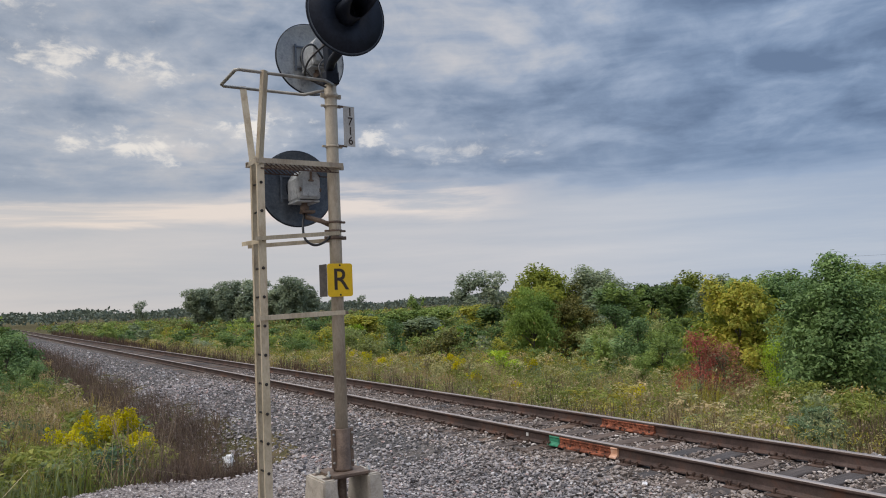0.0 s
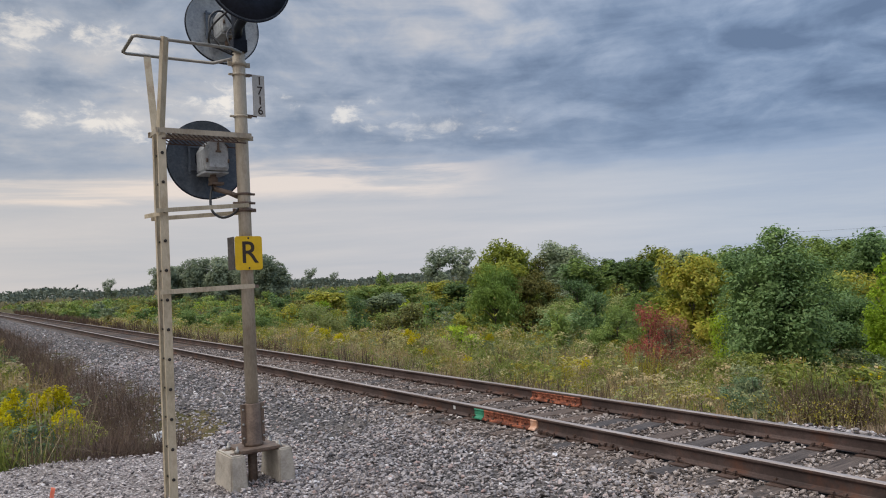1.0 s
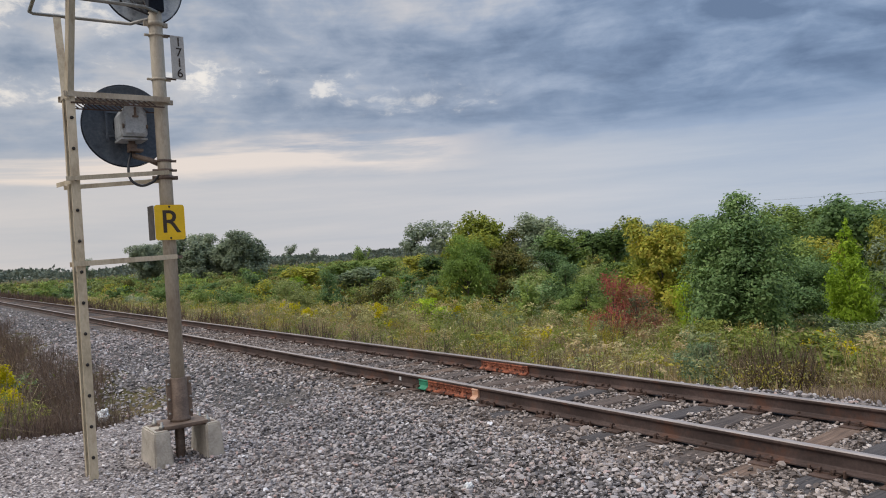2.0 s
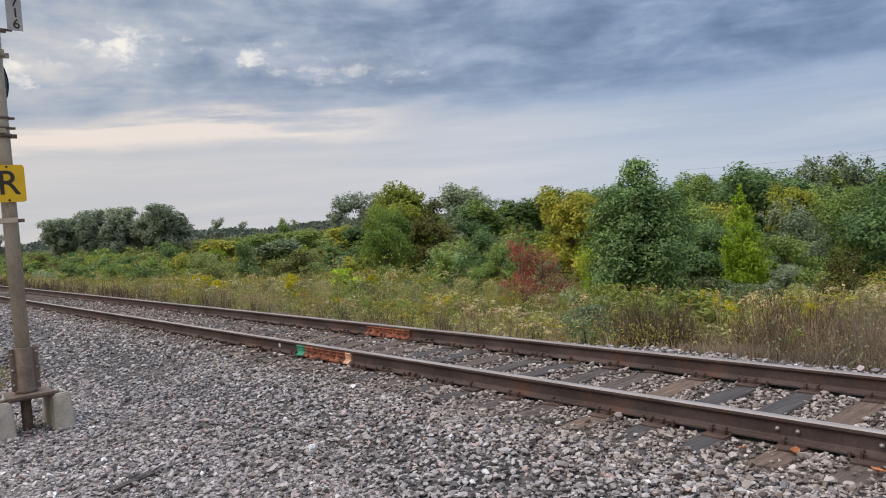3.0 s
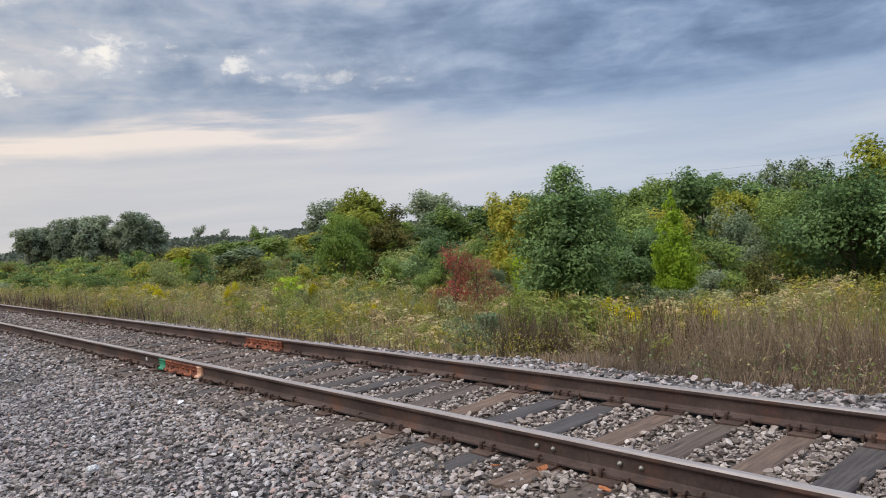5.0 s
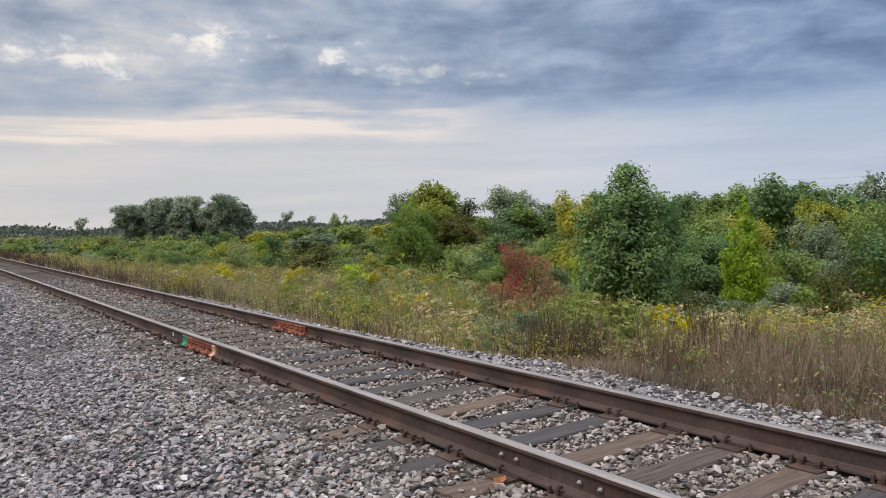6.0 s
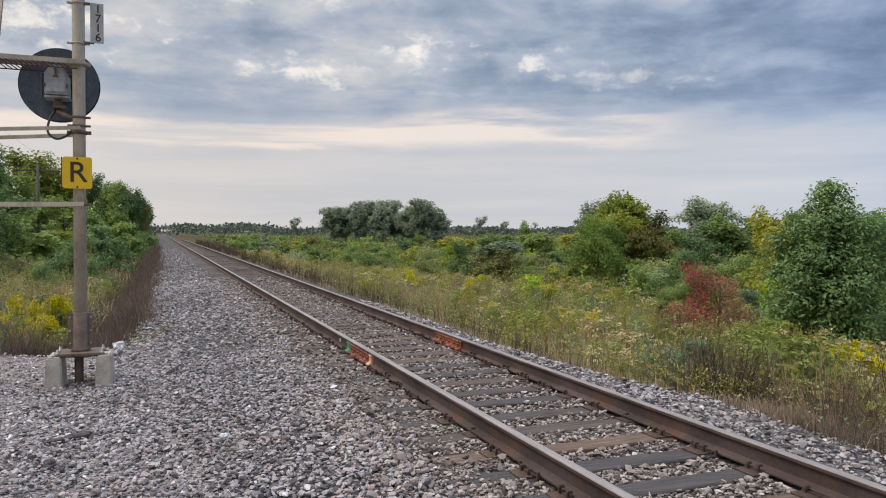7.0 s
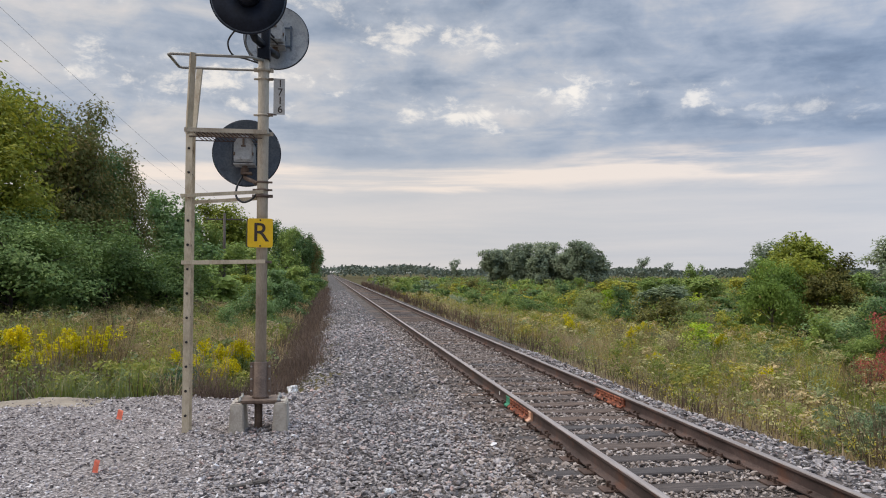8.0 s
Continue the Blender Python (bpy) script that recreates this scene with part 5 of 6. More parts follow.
MIDT = [
    (29.6, 35.0, mid, "yellowing_leaf", 1.17, 1.3), (33.2, 38.0, mid, "olive_brown_leaf", 1.22, 1.3), (29.8, 33.4, mid, "olive_brown_leaf", 0.97, 1.0),
    (31.5, 37.5, mid, "yellowing_leaf", 1.57, 1.1), (25.8, 18.7, mid, "yellowing_leaf", 1.10, 1.0), (33.4, 15.1, mid, "dark_green_leaf", 1.22, 1.1),
    (37.2, 20.4, mid, "mid_green_leaf", 1.17, 1.2), (58.7, 22.5, form_b, "silvery_leaf", 1.57, 0.9), (59.4, 20.5, form_b, "silvery_leaf", 1.57, 0.8),
    (30.5, 12.1, mid, "yellowing_leaf", 0.97, 0.8), (31.3, 10.2, form_a, "yellowing_leaf", 0.92, 0.8), (53.0, 54.9, mid, "silvery_leaf", 1.72, 1.4),
    (68.0, 99.0, form_b, "hazed_far_wood_leaf", 2.32, 1.1), (72.5, 98.0, form_b, "hazed_far_wood_leaf", 2.27, 1.2), (46.0, 77.8, form_b, "mid_green_leaf", 1.27, 0.8), (36.8, 8.2, mid, "yellowing_leaf", 1.40, 1.2), (40.0, 5.0, mid, "mid_green_leaf", 1.57, 1.2),
    (37.5, 24.5, mid, "dark_green_leaf", 1.12, 1.3), (28.5, 22.0, form_a, "yellowing_leaf", 1.22, 1.0), (42.0, 30.0, mid, "mid_green_leaf", 1.22, 1.3), (47.0, 45.0, form_b, "mid_green_leaf", 1.27, 1.4),
]
for i, (x, y, form, leaf, s, w) in enumerate(MIDT):
    plant("tree", TREE, form[leaf], None, {"olive_brown_leaf": "thin olive-brown tree over the scrub", "yellowing_leaf": "yellow-green tree over the scrub", "dark_green_leaf": "dark green tree over the scrub", "mid_green_leaf": "mid-green tree over the scrub", "silvery_leaf": "pale silvery tree over the scrub", "hazed_far_wood_leaf": "distant haze-paled grey-green tree over the scrub"}[leaf], "tree", x, y, s, 61 * i, "trees over the scrub", w)
for i, (x, y, s0) in enumerate(((150, 330, 1.9), (165, 335, 1.5), (60, 320, 1.6), (250, 260, 1.6))):
    plant("tree", TREE, form_b["hazed_far_wood_leaf"], None, "lone haze-paled grey-green tree over the far woods", "tree", x, y, s0 * 1.6, 40 * i, "trees over the scrub", 1.0)
# belt of trees closing the field
belt = species("belt", [L_MID, L_OLIVE, L_SILVER, L_YEL, L_EDGE, L_DARK], 1900, "round", 0.19, 0.10, 3.0, 3.5, 0.0, 13, 8, 8, 0.05, 0.2)
br = random.Random(21)
for i in range(34):
    az0 = 0.42 + 1.1 * i / 33 + br.uniform(-0.012, 0.012)
    d0 = br.uniform(52, 74)
    x, y = 3 + math.sin(az0) * d0, -1 + math.cos(az0) * d0
    h0 = 2.0 + d0 * (0.009 + 0.033 * float(sstep(az0, 0.42, 0.95))) * br.uniform(0.6, 1.1)
    leaf = br.choice(["mid_green_leaf"] * 4 + ["edge_shrub_leaf"] * 2 + ["dark_green_leaf"] + ["yellowing_leaf"] * 2 + ["silvery_leaf", "olive_brown_leaf"])
    label = {"mid": "mid-green tree", "dar": "dark green tree", "yel": "yellow-green tree", "sil": "pale silvery tree", "edg": "grey-green tree", "oli": "olive-brown tree"}[leaf[:3]]
    plant("tree", TREE, belt[leaf], None, label + " in the belt behind the scrub", "tree", x, y, h0 / 3.5, 61 * i, "belt of trees behind the scrub", max(1.0, 4.8 / h0) * br.uniform(1.1, 1.4))
# scrub that fills the field behind
sr = random.Random(5)
placed = 0
tries = 0
spots = []
while placed < 145 and tries < 9000:
    tries += 1
    y = sr.uniform(4, 150) if sr.random() < 0.75 else sr.uniform(-6, 40)
    lo = 17.5 + 0.02 * y + (5 if y < 14 else 0) + (3 if 14 <= y < 22 else 0)
    x = lo + sr.uniform(0, 1) ** 1.3 * (30 + y * 0.45)
    if any((x - a) ** 2 + (y - b) ** 2 < 3.2 + 0.0009 * (a * a + b * b) for a, b in spots):
        continue
    if (x - 19.4) ** 2 + (y - 10.8) ** 2 < 14 or (abs(x - 20.4) < 3 and abs(y - 36.4) < 5):
        continue
    spots.append((x, y))
    dist = math.hypot(x - 3, y + 1)
    s = sr.uniform(0.42, 0.8) + (0.2 if y < 30 and x > 26 else 0)
    leaf = sr.choice(["mid_green_leaf"] * 4 + ["dark_green_leaf"] * 2 + ["yellowing_leaf"] * 2 + ["olive_brown_leaf", "bright_green_leaf", "silvery_leaf"])
    form = rich if dist < 30 else sr.choice([form_a, form_a, form_b, form_c])
    if dist < 27 and y < 22:
        continue
    if form is form_c:
        s *= 0.8
    label = {"mid": "leafy green scrub bush", "dar": "dark green scrub bush", "yel": "yellowing scrub bush", "oli": "olive-brown scrub bush", "bri": "bright green scrub bush", "sil": "silvery scrub bush"}[leaf[:3]]
    plant("bush", BUSH, form[leaf], None, label + " in the wide field", "bush", x, y, s, sr.uniform(0, 360), "scrub bushes in the field", sr.uniform(1.0, 1.6))
    placed += 1
# low rounded bushes that cover the open land
cr = random.Random(31)
carpet = []
far_low = {}
tries = 0
while len(carpet) < 380 and tries < 20000:
    tries += 1
    y = 16 + cr.random() ** 1.25 * 170
    lo = 13.8 + 3.2 * max(0.0, 1 - max(0.0, y - 30) / 22) + (6.5 if y < 30 else 0) + 0.01 * y
    x = lo + cr.random() ** 1.35 * (14 + y * 0.75)
    if any((x - a) ** 2 + (y - b) ** 2 < (1.5 + 0.022 * y) ** 2 for a, b in carpet) or math.hypot(x - 20.4, y - 36.4) < 4.0 or math.hypot(x - 25.6, y - 30.6) < 3.6 or math.hypot(x - 3, y + 1) < 32:
        continue
    carpet.append((x, y))
    leaf = cr.choice(["pale_green_leaf"] * 4 + ["mid_green_leaf"] * 4 + ["edge_shrub_leaf"] * 3 + ["dark_green_leaf", "yellowing_leaf", "olive_brown_leaf"] + ["silvery_leaf"] * 2)
    label = {"pal": "low pale green bush", "mid": "low leafy green bush", "dar": "low dark green bush", "yel": "low yellowing bush", "oli": "low olive-brown bush", "edg": "low soft green bush", "sil": "low silvery bush"}[leaf[:3]]
    size, wide, turn = cr.uniform(0.5, 0.95) * (1 if y < 90 else 1.25), cr.uniform(0.95, 1.5), cr.uniform(0, 360)
    if math.hypot(x - 3, y + 1) < 58:
        plant("bush", BUSH, low_near[leaf], None, label + " covering the open land", "bush", x, y, size, turn, "low bushes over the open land", wide)
    else:
        far_low.setdefault(leaf, []).append((x, y, size, wide))
for m in (L_PALE, L_MID, L_DARK, L_YEL, L_OLIVE, L_EDGE, L_SILVER):
    x, y, size, wide = np.array(far_low[m.name]).T
    scatter("far_scrub", "far low bushes covering the open land", "low_far", x, y, size, wide, m, "scrub")
# distant copse, its leaf colour paled for haze
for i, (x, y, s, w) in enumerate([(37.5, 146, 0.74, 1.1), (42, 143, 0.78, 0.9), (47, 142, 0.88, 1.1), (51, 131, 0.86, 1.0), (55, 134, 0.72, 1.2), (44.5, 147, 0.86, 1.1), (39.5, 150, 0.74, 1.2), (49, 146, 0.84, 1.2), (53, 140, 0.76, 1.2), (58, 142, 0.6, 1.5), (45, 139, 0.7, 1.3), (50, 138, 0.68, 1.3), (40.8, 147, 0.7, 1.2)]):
    plant("tree", TREE, (wood_up if i % 3 == 1 else wood)["hazed_far_wood_leaf"], None, "haze-paled grey-green tree of the distant copse", "tree", x, y, s, 70 * i, "distant copse", w)

# left wood along the track
for i, (x, y, leaf, s, w) in enumerate([(-11.2, 36.5, "olive_green_tree_leaf", 1.0, 1.0), (-14.5, 32.0, "olive_green_tree_leaf", 0.95, 1.0), (-10.6, 44.5, "russet_tree_leaf", 1.02, 0.85), (-11.4, 47.5, "dark_green_leaf", 1.0, 0.85), (-9.6, 50.5, "russet_tree_leaf", 0.86, 0.8), (-10.8, 30.0, "olive_green_tree_leaf", 0.72, 0.9),
                                        (-7.5, 58, "dark_green_leaf", 0.74, 0.9), (-5.2, 73, "yellowing_leaf", 0.80, 1.1), (-6.4, 67, "mid_green_leaf", 0.62, 1.1), (-8.0, 66, "mid_green_leaf", 0.62, 1.0), (-2.6, 88, "dark_green_leaf", 0.74, 0.8), (-0.6, 97, "mid_green_leaf", 0.74, 0.8),
                                        (-1.5, 112, "dark_green_leaf", 0.80, 0.9), (0.4, 128, "dark_green_leaf", 0.84, 0.8), (1.0, 142, "russet_tree_leaf", 0.84, 0.8), (0.8, 160, "dark_green_leaf", 0.8, 1.0), (-6, 104, "mid_green_leaf", 0.8, 1.0),
                                        (-16, 44, "mid_green_leaf", 1.1, 1.0), (-20, 36, "dark_green_leaf", 1.1, 1.0), (0.5, 190, "dark_green_leaf", 0.8, 1.2), (0.0, 230, "dark_green_leaf", 0.8, 1.3)]):
    plant("tree", TREE, (tall_near if y < 52 and x > -15 else tall)[leaf], None, {"oli": "tall olive-green woodland tree", "yel": "tall yellow-green woodland tree", "mid": "tall green woodland tree", "rus": "tall tree with russet autumn leaves", "dar": "tall dark green woodland tree"}[leaf[:3]] + " at the wood edge", "tree", x, y, s, 53 * i, "trees of the wood edge", w)
for i, (x, y, form, leaf, s, w) in enumerate([(-9.2, 33.0, rich_big, "edge_shrub_leaf", 2.1, 1.1), (-12.0, 30.0, rich_big, "edge_shrub_leaf", 2.0, 1.2), (-7.2, 28.5, rich_big, "edge_shrub_leaf", 1.75, 1.3), (-9.8, 26.5, rich_big, "edge_shrub_leaf", 1.7, 1.25), (-4.8, 32.6, rich_big, "edge_shrub_leaf", 1.6, 1.2), (-3.2, 37.0, rich_big, "edge_shrub_leaf", 1.45, 1.3), (-6.5, 35, rich_big, "edge_shrub_leaf", 1.9, 1.2),
                                              (-2.0, 44, form_a, "mid_green_leaf", 1.4, 1.3), (-4.5, 47, form_b, "dark_green_leaf", 1.3, 1.5), (-0.6, 52, form_a, "yellowing_leaf", 1.1, 1.3), (-3.5, 56, form_b, "mid_green_leaf", 1.3, 1.6), (0.4, 60, form_a, "dark_green_leaf", 1.3, 1.3),
                                              (-2.5, 66, form_b, "mid_green_leaf", 1.4, 1.6), (1.0, 70, form_a, "mid_green_leaf", 1.4, 1.2), (-0.5, 78, form_b, "mid_green_leaf", 1.3, 1.5), (1.4, 84, form_a, "mid_green_leaf", 1.4, 1.3), (-12, 27, form_b, "dark_green_leaf", 1.5, 1.5),
                                              (2.3, 29.5, rich, "dark_green_leaf", 0.6, 0.8), (1.6, 33, rich, "dark_green_leaf", 0.95, 1.0), (2.3, 39, form_a, "dark_green_leaf", 0.95, 1.0), (2.4, 47, form_a, "dark_green_leaf", 0.9, 1.0), (1.0, 26.5, rich, "dark_green_leaf", 0.55, 0.9),
                                              (2.8, 57, form_a, "mid_green_leaf", 0.9, 1.0), (2.8, 67, form_a, "dark_green_leaf", 0.95, 1.1), (2.8, 80, form_a, "mid_green_leaf", 1.0, 1.2), (3.0, 95, form_a, "mid_green_leaf", 1.0, 1.3), (3.0, 112, form_a, "dark_green_leaf", 1.1, 1.4)]):
    plant("bush", BUSH, form[leaf], None, {"edg": "grey-green leafy shrub", "yel": "yellow-green bush", "mid": "leafy green bush", "dar": "dense dark green bush"}[leaf[:3]] + " at the wood edge", "bush", x, y, s, 37 * i, "bushes at the wood edge", w)

# far belt of woods along the horizon
n_b = 5200
a = rng.uniform(-0.5, 1.75, n_b)
dist = rng.uniform(330, 520, n_b)
bx, by = 5 + np.sin(a) * dist, np.cos(a) * dist
ok = np.abs(bx - XC) > 4.5
bx, by, dist = bx[ok], by[ok], dist[ok]
hz = (4.4 + 0.9 * np.sin(a[ok] * 23) + 0.8 * np.sin(a[ok] * 61 + 1)) * rng.uniform(0.0, 1.0, len(bx)) ** 0.35
C = np.repeat(np.stack([bx, by, hz - 1.1], 1), 8, 0) + rng.normal(0, 1.0, (len(bx) * 8, 3)) * np.array([4.5, 4.5, 0.4])
V, F = leaf_arrays(C, 1.7, 1.3, 0.0)
tagged(new("far_woods", np_mesh("far_woods", V, F, L_HORIZON)), "low grey-green belt of far woods on the horizon", "woods", kind="stuff")


# ---- weeds and grass ----
def blades(x, y, h, w, lean, droop=0.35):
    """Tapering bent blades of three triangles each."""
    n = len(x)
    z = ground_z(x, y) - 0.03
    a = rng.uniform(0, 2 * np.pi, n)
    la = rng.uniform(0, 2 * np.pi, n)
    le = np.abs(rng.normal(0, lean, n)) * h
    side = np.stack([np.cos(a), np.sin(a), np.zeros(n)], 1) * (w / 2)[:, None]
    ld = np.stack([np.cos(la), np.sin(la), np.zeros(n)], 1)
    base = np.stack([x, y, z], 1)
    mid = base + ld * (le * 0.35)[:, None] + np.array([0, 0, 1]) * (h * 0.6)[:, None]
    tip = base + ld * le[:, None] + np.array([0, 0, 1]) * (h * (1 - droop * np.minimum(1, le / h)))[:, None]
    V = np.stack([base - side, base + side, mid - side * 0.7, mid + side * 0.7, tip], 1).reshape(-1, 3)
    k = np.arange(n)[:, None] * 5
    F = np.stack([k + np.array([0, 1, 2]), k + np.array([1, 3, 2]), k + np.array([2, 3, 4])], 1).reshape(-1, 3)
    return V, F


def patchy(x, y, scale, seed):
    return 0.5 + 0.25 * (np.sin(x * scale + seed) * np.cos(y * scale * 0.8 + seed * 2) + np.sin((x + y) * scale * 0.53 + seed * 3) + 0.6 * np.sin((x - 1.7 * y) * scale * 0.31 + seed))


CLEAR = ((12.6, 7.5, 0.9), (18.5, 14.5, 1.2), (22.3, 9.7, 0.6), (20.7, 37.2, 1.5), (26.0, 31.4, 1.2))


def right_spots(n, x_reach=24.0, y0=-4, y1=75, power=1.8):
    y = y0 + rng.random(n) ** power * (y1 - y0)
    e = far_edge(y) + 0.1
    x = e + rng.random(n) ** 1.2 * (x_reach - e)
    k = np.ones(n, bool)
    for cx0, cy0, r in CLEAR:
        k &= (x - cx0) ** 2 + (y - cy0) ** 2 > r * r
    return x[k], y[k]


def bank_edge(y):
    return 3.55 + 0.75 * sstep(y, 11, 16) + 0.25 * sstep(y, 16, 40) + 0.1 * np.sin(y * 1.3)


def left_spots(n):
    y = 10.3 + rng.random(n) ** 1.5 * 32
    x = 4.85 - rng.random(n) ** 0.9 * 14
    k = (y > pad_edge(x) + 0.1) & (x < bank_edge(y) - 1.3 + np.clip(rng.normal(0, 0.3, n), -1, 0.4))
    return x[k], y[k]


def weeds(name, label, xy, hlo, hhi, w, lean, material, seed=None, cut=0.5, scale=0.9, grow=None, per=9, spread=0.06):
    """Tufts of several blades each."""
    x, y = xy
    if seed is not None:
        k = patchy(x, y, scale, seed) + rng.normal(0, 0.12, len(x)) > cut
        x, y = x[k], y[k]
    h = rng.uniform(hlo, hhi, len(x))
    if grow is not None:
        h = h * grow(x, y)
    n = len(x)
    x, y, h = np.repeat(x, per), np.repeat(y, per), np.repeat(h, per) * rng.uniform(0.55, 1.05, n * per)
    x, y = x + rng.normal(0, spread, n * per), y + rng.normal(0, spread, n * per)
    dist = np.hypot(x - 3, y + 1)
    V, F = blades(x, y, h, w * (1 + dist / 16) * rng.uniform(0.6, 1.4, len(x)), lean)
    tagged(new(name, np_mesh(name, V, F, material)), label, "weeds", kind="stuff")


edge_low = lambda x, y: 0.3 + 0.7 * sstep(x, 10.5, 12.2)
def stand(xy, lo, hi, seed=1.0, scale=0.55):
    """Keeps the spots of one stand of plants, so that kinds grow in patches."""
    x, y = xy
    p = patchy(x, y, scale, seed) + rng.normal(0, 0.09, len(x))
    k = (p > lo) & (p < hi)
    return x[k], y[k]


def off_corner(xy):
    """Leaves the stand of brown stalks by the ballast free of grass."""
    x, y = xy
    k = (y > 4.6) | (x > 13.4) | (rng.random(len(x)) < 0.3)
    return x[k], y[k]


straw_grow = lambda x, y: edge_low(x, y) * (0.75 + 0.4 * patchy(x, y, 1.3, 4.0))


def off_verge(xy):
    """Thins green growth on the dry verge next to the ballast."""
    x, y = xy
    k = rng.random(len(x)) < 0.25 + 0.75 * sstep(x - far_edge(y), 1.2, 2.8)
    return x[k], y[k]


brown_grow = lambda x, y: edge_low(x, y) * (0.8 + 0.35 * sstep(-y, -5.5, -2))
weeds("dry_grass", "tall dry tan grass beyond the track", off_corner(stand(right_spots(5200, 22), 0.50, 2)), 0.42, 0.86, 0.009, 0.36, G_TAN, None, 0, 0, edge_low, 10, 0.07)
weeds("dry_grass", "pale straw stalks along the track", stand(right_spots(3200, 14.2, 4, 60, 1.5), 0.40, 2, 3.1, 0.9), 0.5, 1.0, 0.0075, 0.22, G_STRAW, None, 0, 0, straw_grow, 9, 0.06)
weeds("green_weeds", "leafy green weeds beyond the track", off_verge(off_corner(stand(right_spots(6000), -1, 0.60))), 0.35, 0.9, 0.009, 0.40, G_GREEN, None, 0, 0, edge_low, 9, 0.08)
weeds("dead_weeds", "pinkish brown dead weeds along the ballast edge", stand(right_spots(3000, 12.8, 3.5, 45), 0.36, 2, 2.2, 1.1), 0.5, 0.95, 0.007, 0.30, G_DRY, None, 0, 0, brown_grow, 10, 0.06)
weeds("dead_weeds", "brown dead stems on the dry verge", right_spots(1100, 12.3, 8.5, 100, 1.2), 0.3, 0.85, 0.0055, 0.3, G_DRY, None, 0, 0, edge_low, 9, 0.08)
weeds("dead_weeds", "dark brown dead stems at the foot of the ballast", right_spots(1000, 11.8, 7, 90, 1.2), 0.3, 0.8, 0.0055, 0.35, G_BRUSH, None, 0, 0, None, 9, 0.08)
weeds("dead_weeds", "feathery dry brown weeds at the ballast edge", right_spots(900, 13.6, -4, 4.2, 1.0), 0.4, 1.05, 0.0055, 0.95, G_DRY, None, 0, 0, brown_grow, 20, 0.13)
weeds("dry_grass", "tangled dry tan grass beside the gravel pad", stand(left_spots(1700), 0.42, 2, 1.7, 0.7), 0.6, 1.3, 0.011, 0.8, G_TAN, None, 0, 0, None, 10, 0.08)
weeds("dead_weeds", "tangled dry brown weeds beside the gravel pad", left_spots(1300), 0.5, 1.25, 0.008, 0.8, G_BROWN, None, 0, 0, None, 9, 0.12)
weeds("green_weeds", "leafy green weeds beside the gravel pad", stand(left_spots(3400), -1, 0.6, 1.7, 0.7), 0.4, 0.95, 0.009, 0.45, G_GREEN, None, 0, 0, None, 9, 0.08)


def bank_spots(n):
    y = 10.6 + rng.random(n) ** 2.3 * 70
    x = bank_edge(y) - np.abs(rng.normal(0, 0.95, n)) + rng.normal(0, 0.22, n)
    k = (y > pad_edge(x) + 0.05) & (x > 1.9) & (np.hypot(x - 3.9, y - 12.4) > 0.55)
    return x[k], y[k]


weeds("dead_weeds", "dark brown dead brush along the track bank", bank_spots(2500), 0.25, 0.85, 0.0045, 0.8, G_BRUSH, None, 0, 0, None, 9, 0.14)


def leafy(name, label, xy, hlo, hhi, size, material, per=3, seed=None, cut=0.5, scale=0.9, category="weeds", spread=0.07):
    """Small leaves and seed heads at the height of the weeds."""
    x, y = xy
    if seed is not None:
        k = patchy(x, y, scale, seed) + rng.normal(0, 0.1, len(x)) > cut
        x, y = x[k], y[k]
    dist = np.hypot(x - 3, y + 1)
    low = 0.4 + 0.6 * sstep(np.abs(x - XC), 2.6, 4.4)
    z = ground_z(x, y) + rng.uniform(hlo, hhi, len(x)) * low
    C = np.repeat(np.stack([x, y, z], 1), per, 0) + rng.normal(0, 1, (len(x) * per, 3)) * np.array([spread, spread, spread * 1.2])
    s = size * (1 + np.repeat(dist, per) / 30)
    V, F = leaf_arrays(C, s, s * 0.42)
    tagged(new(name, np_mesh(name, V, F, material)), label, category, kind="stuff")


leafy("weed_leaves", "clustered green weed leaves beyond the track", off_verge(stand(right_spots(4600, 26, -4, 80), -1, 0.58)), 0.1, 0.62, 0.05, G_GREEN, 12, None, 0, 0, "weeds", 0.12)
leafy("weed_leaves", "dry brownish weed leaves beyond the track", right_spots(700, 14, -5, 40), 0.25, 0.8, 0.022, G_DRY, 20, None, 0, 0, "weeds", 0.11)
leafy("seed_heads", "pale dry seed heads beyond the track", off_corner(stand(right_spots(2100, 22), 0.44, 2)), 0.5, 0.92, 0.026, G_TAN, 9, None, 0, 0, "weeds", 0.06)
leafy("weed_leaves", "grey-green weed leaves beyond the track", stand(right_spots(1100, 20, -2, 40), 0.5, 2, 6.0), 0.1, 0.65, 0.05, G_SAGE, 14, None, 0, 0, "weeds", 0.12)
leafy("weed_heads", "ochre weed heads in the field", stand(right_spots(3400, 26, 5, 60), 0.5, 2, 5.7, 0.35), 0.45, 0.85, 0.035, G_OCHRE, 8, None, 0, 0, "weeds", 0.08)
leafy("weed_leaves", "clustered green weed leaves beside the gravel pad", stand(left_spots(3600), -1, 0.6, 1.7, 0.7), 0.1, 0.75, 0.055, G_GREEN, 15, None, 0, 0, "weeds", 0.12)
leafy("seed_heads", "pale dry seed heads beside the gravel pad", stand(left_spots(2200), 0.42, 2, 1.7, 0.7), 0.5, 0.95, 0.032, G_TAN, 9, None, 0, 0, "weeds", 0.06)
weeds("dead_weeds", "brown dead weeds far along the track", right_spots(1100, 12.6, 22, 110, 1.0), 0.5, 1.05, 0.006, 0.3, G_BROWN, None, 0, 0, None, 10, 0.12)
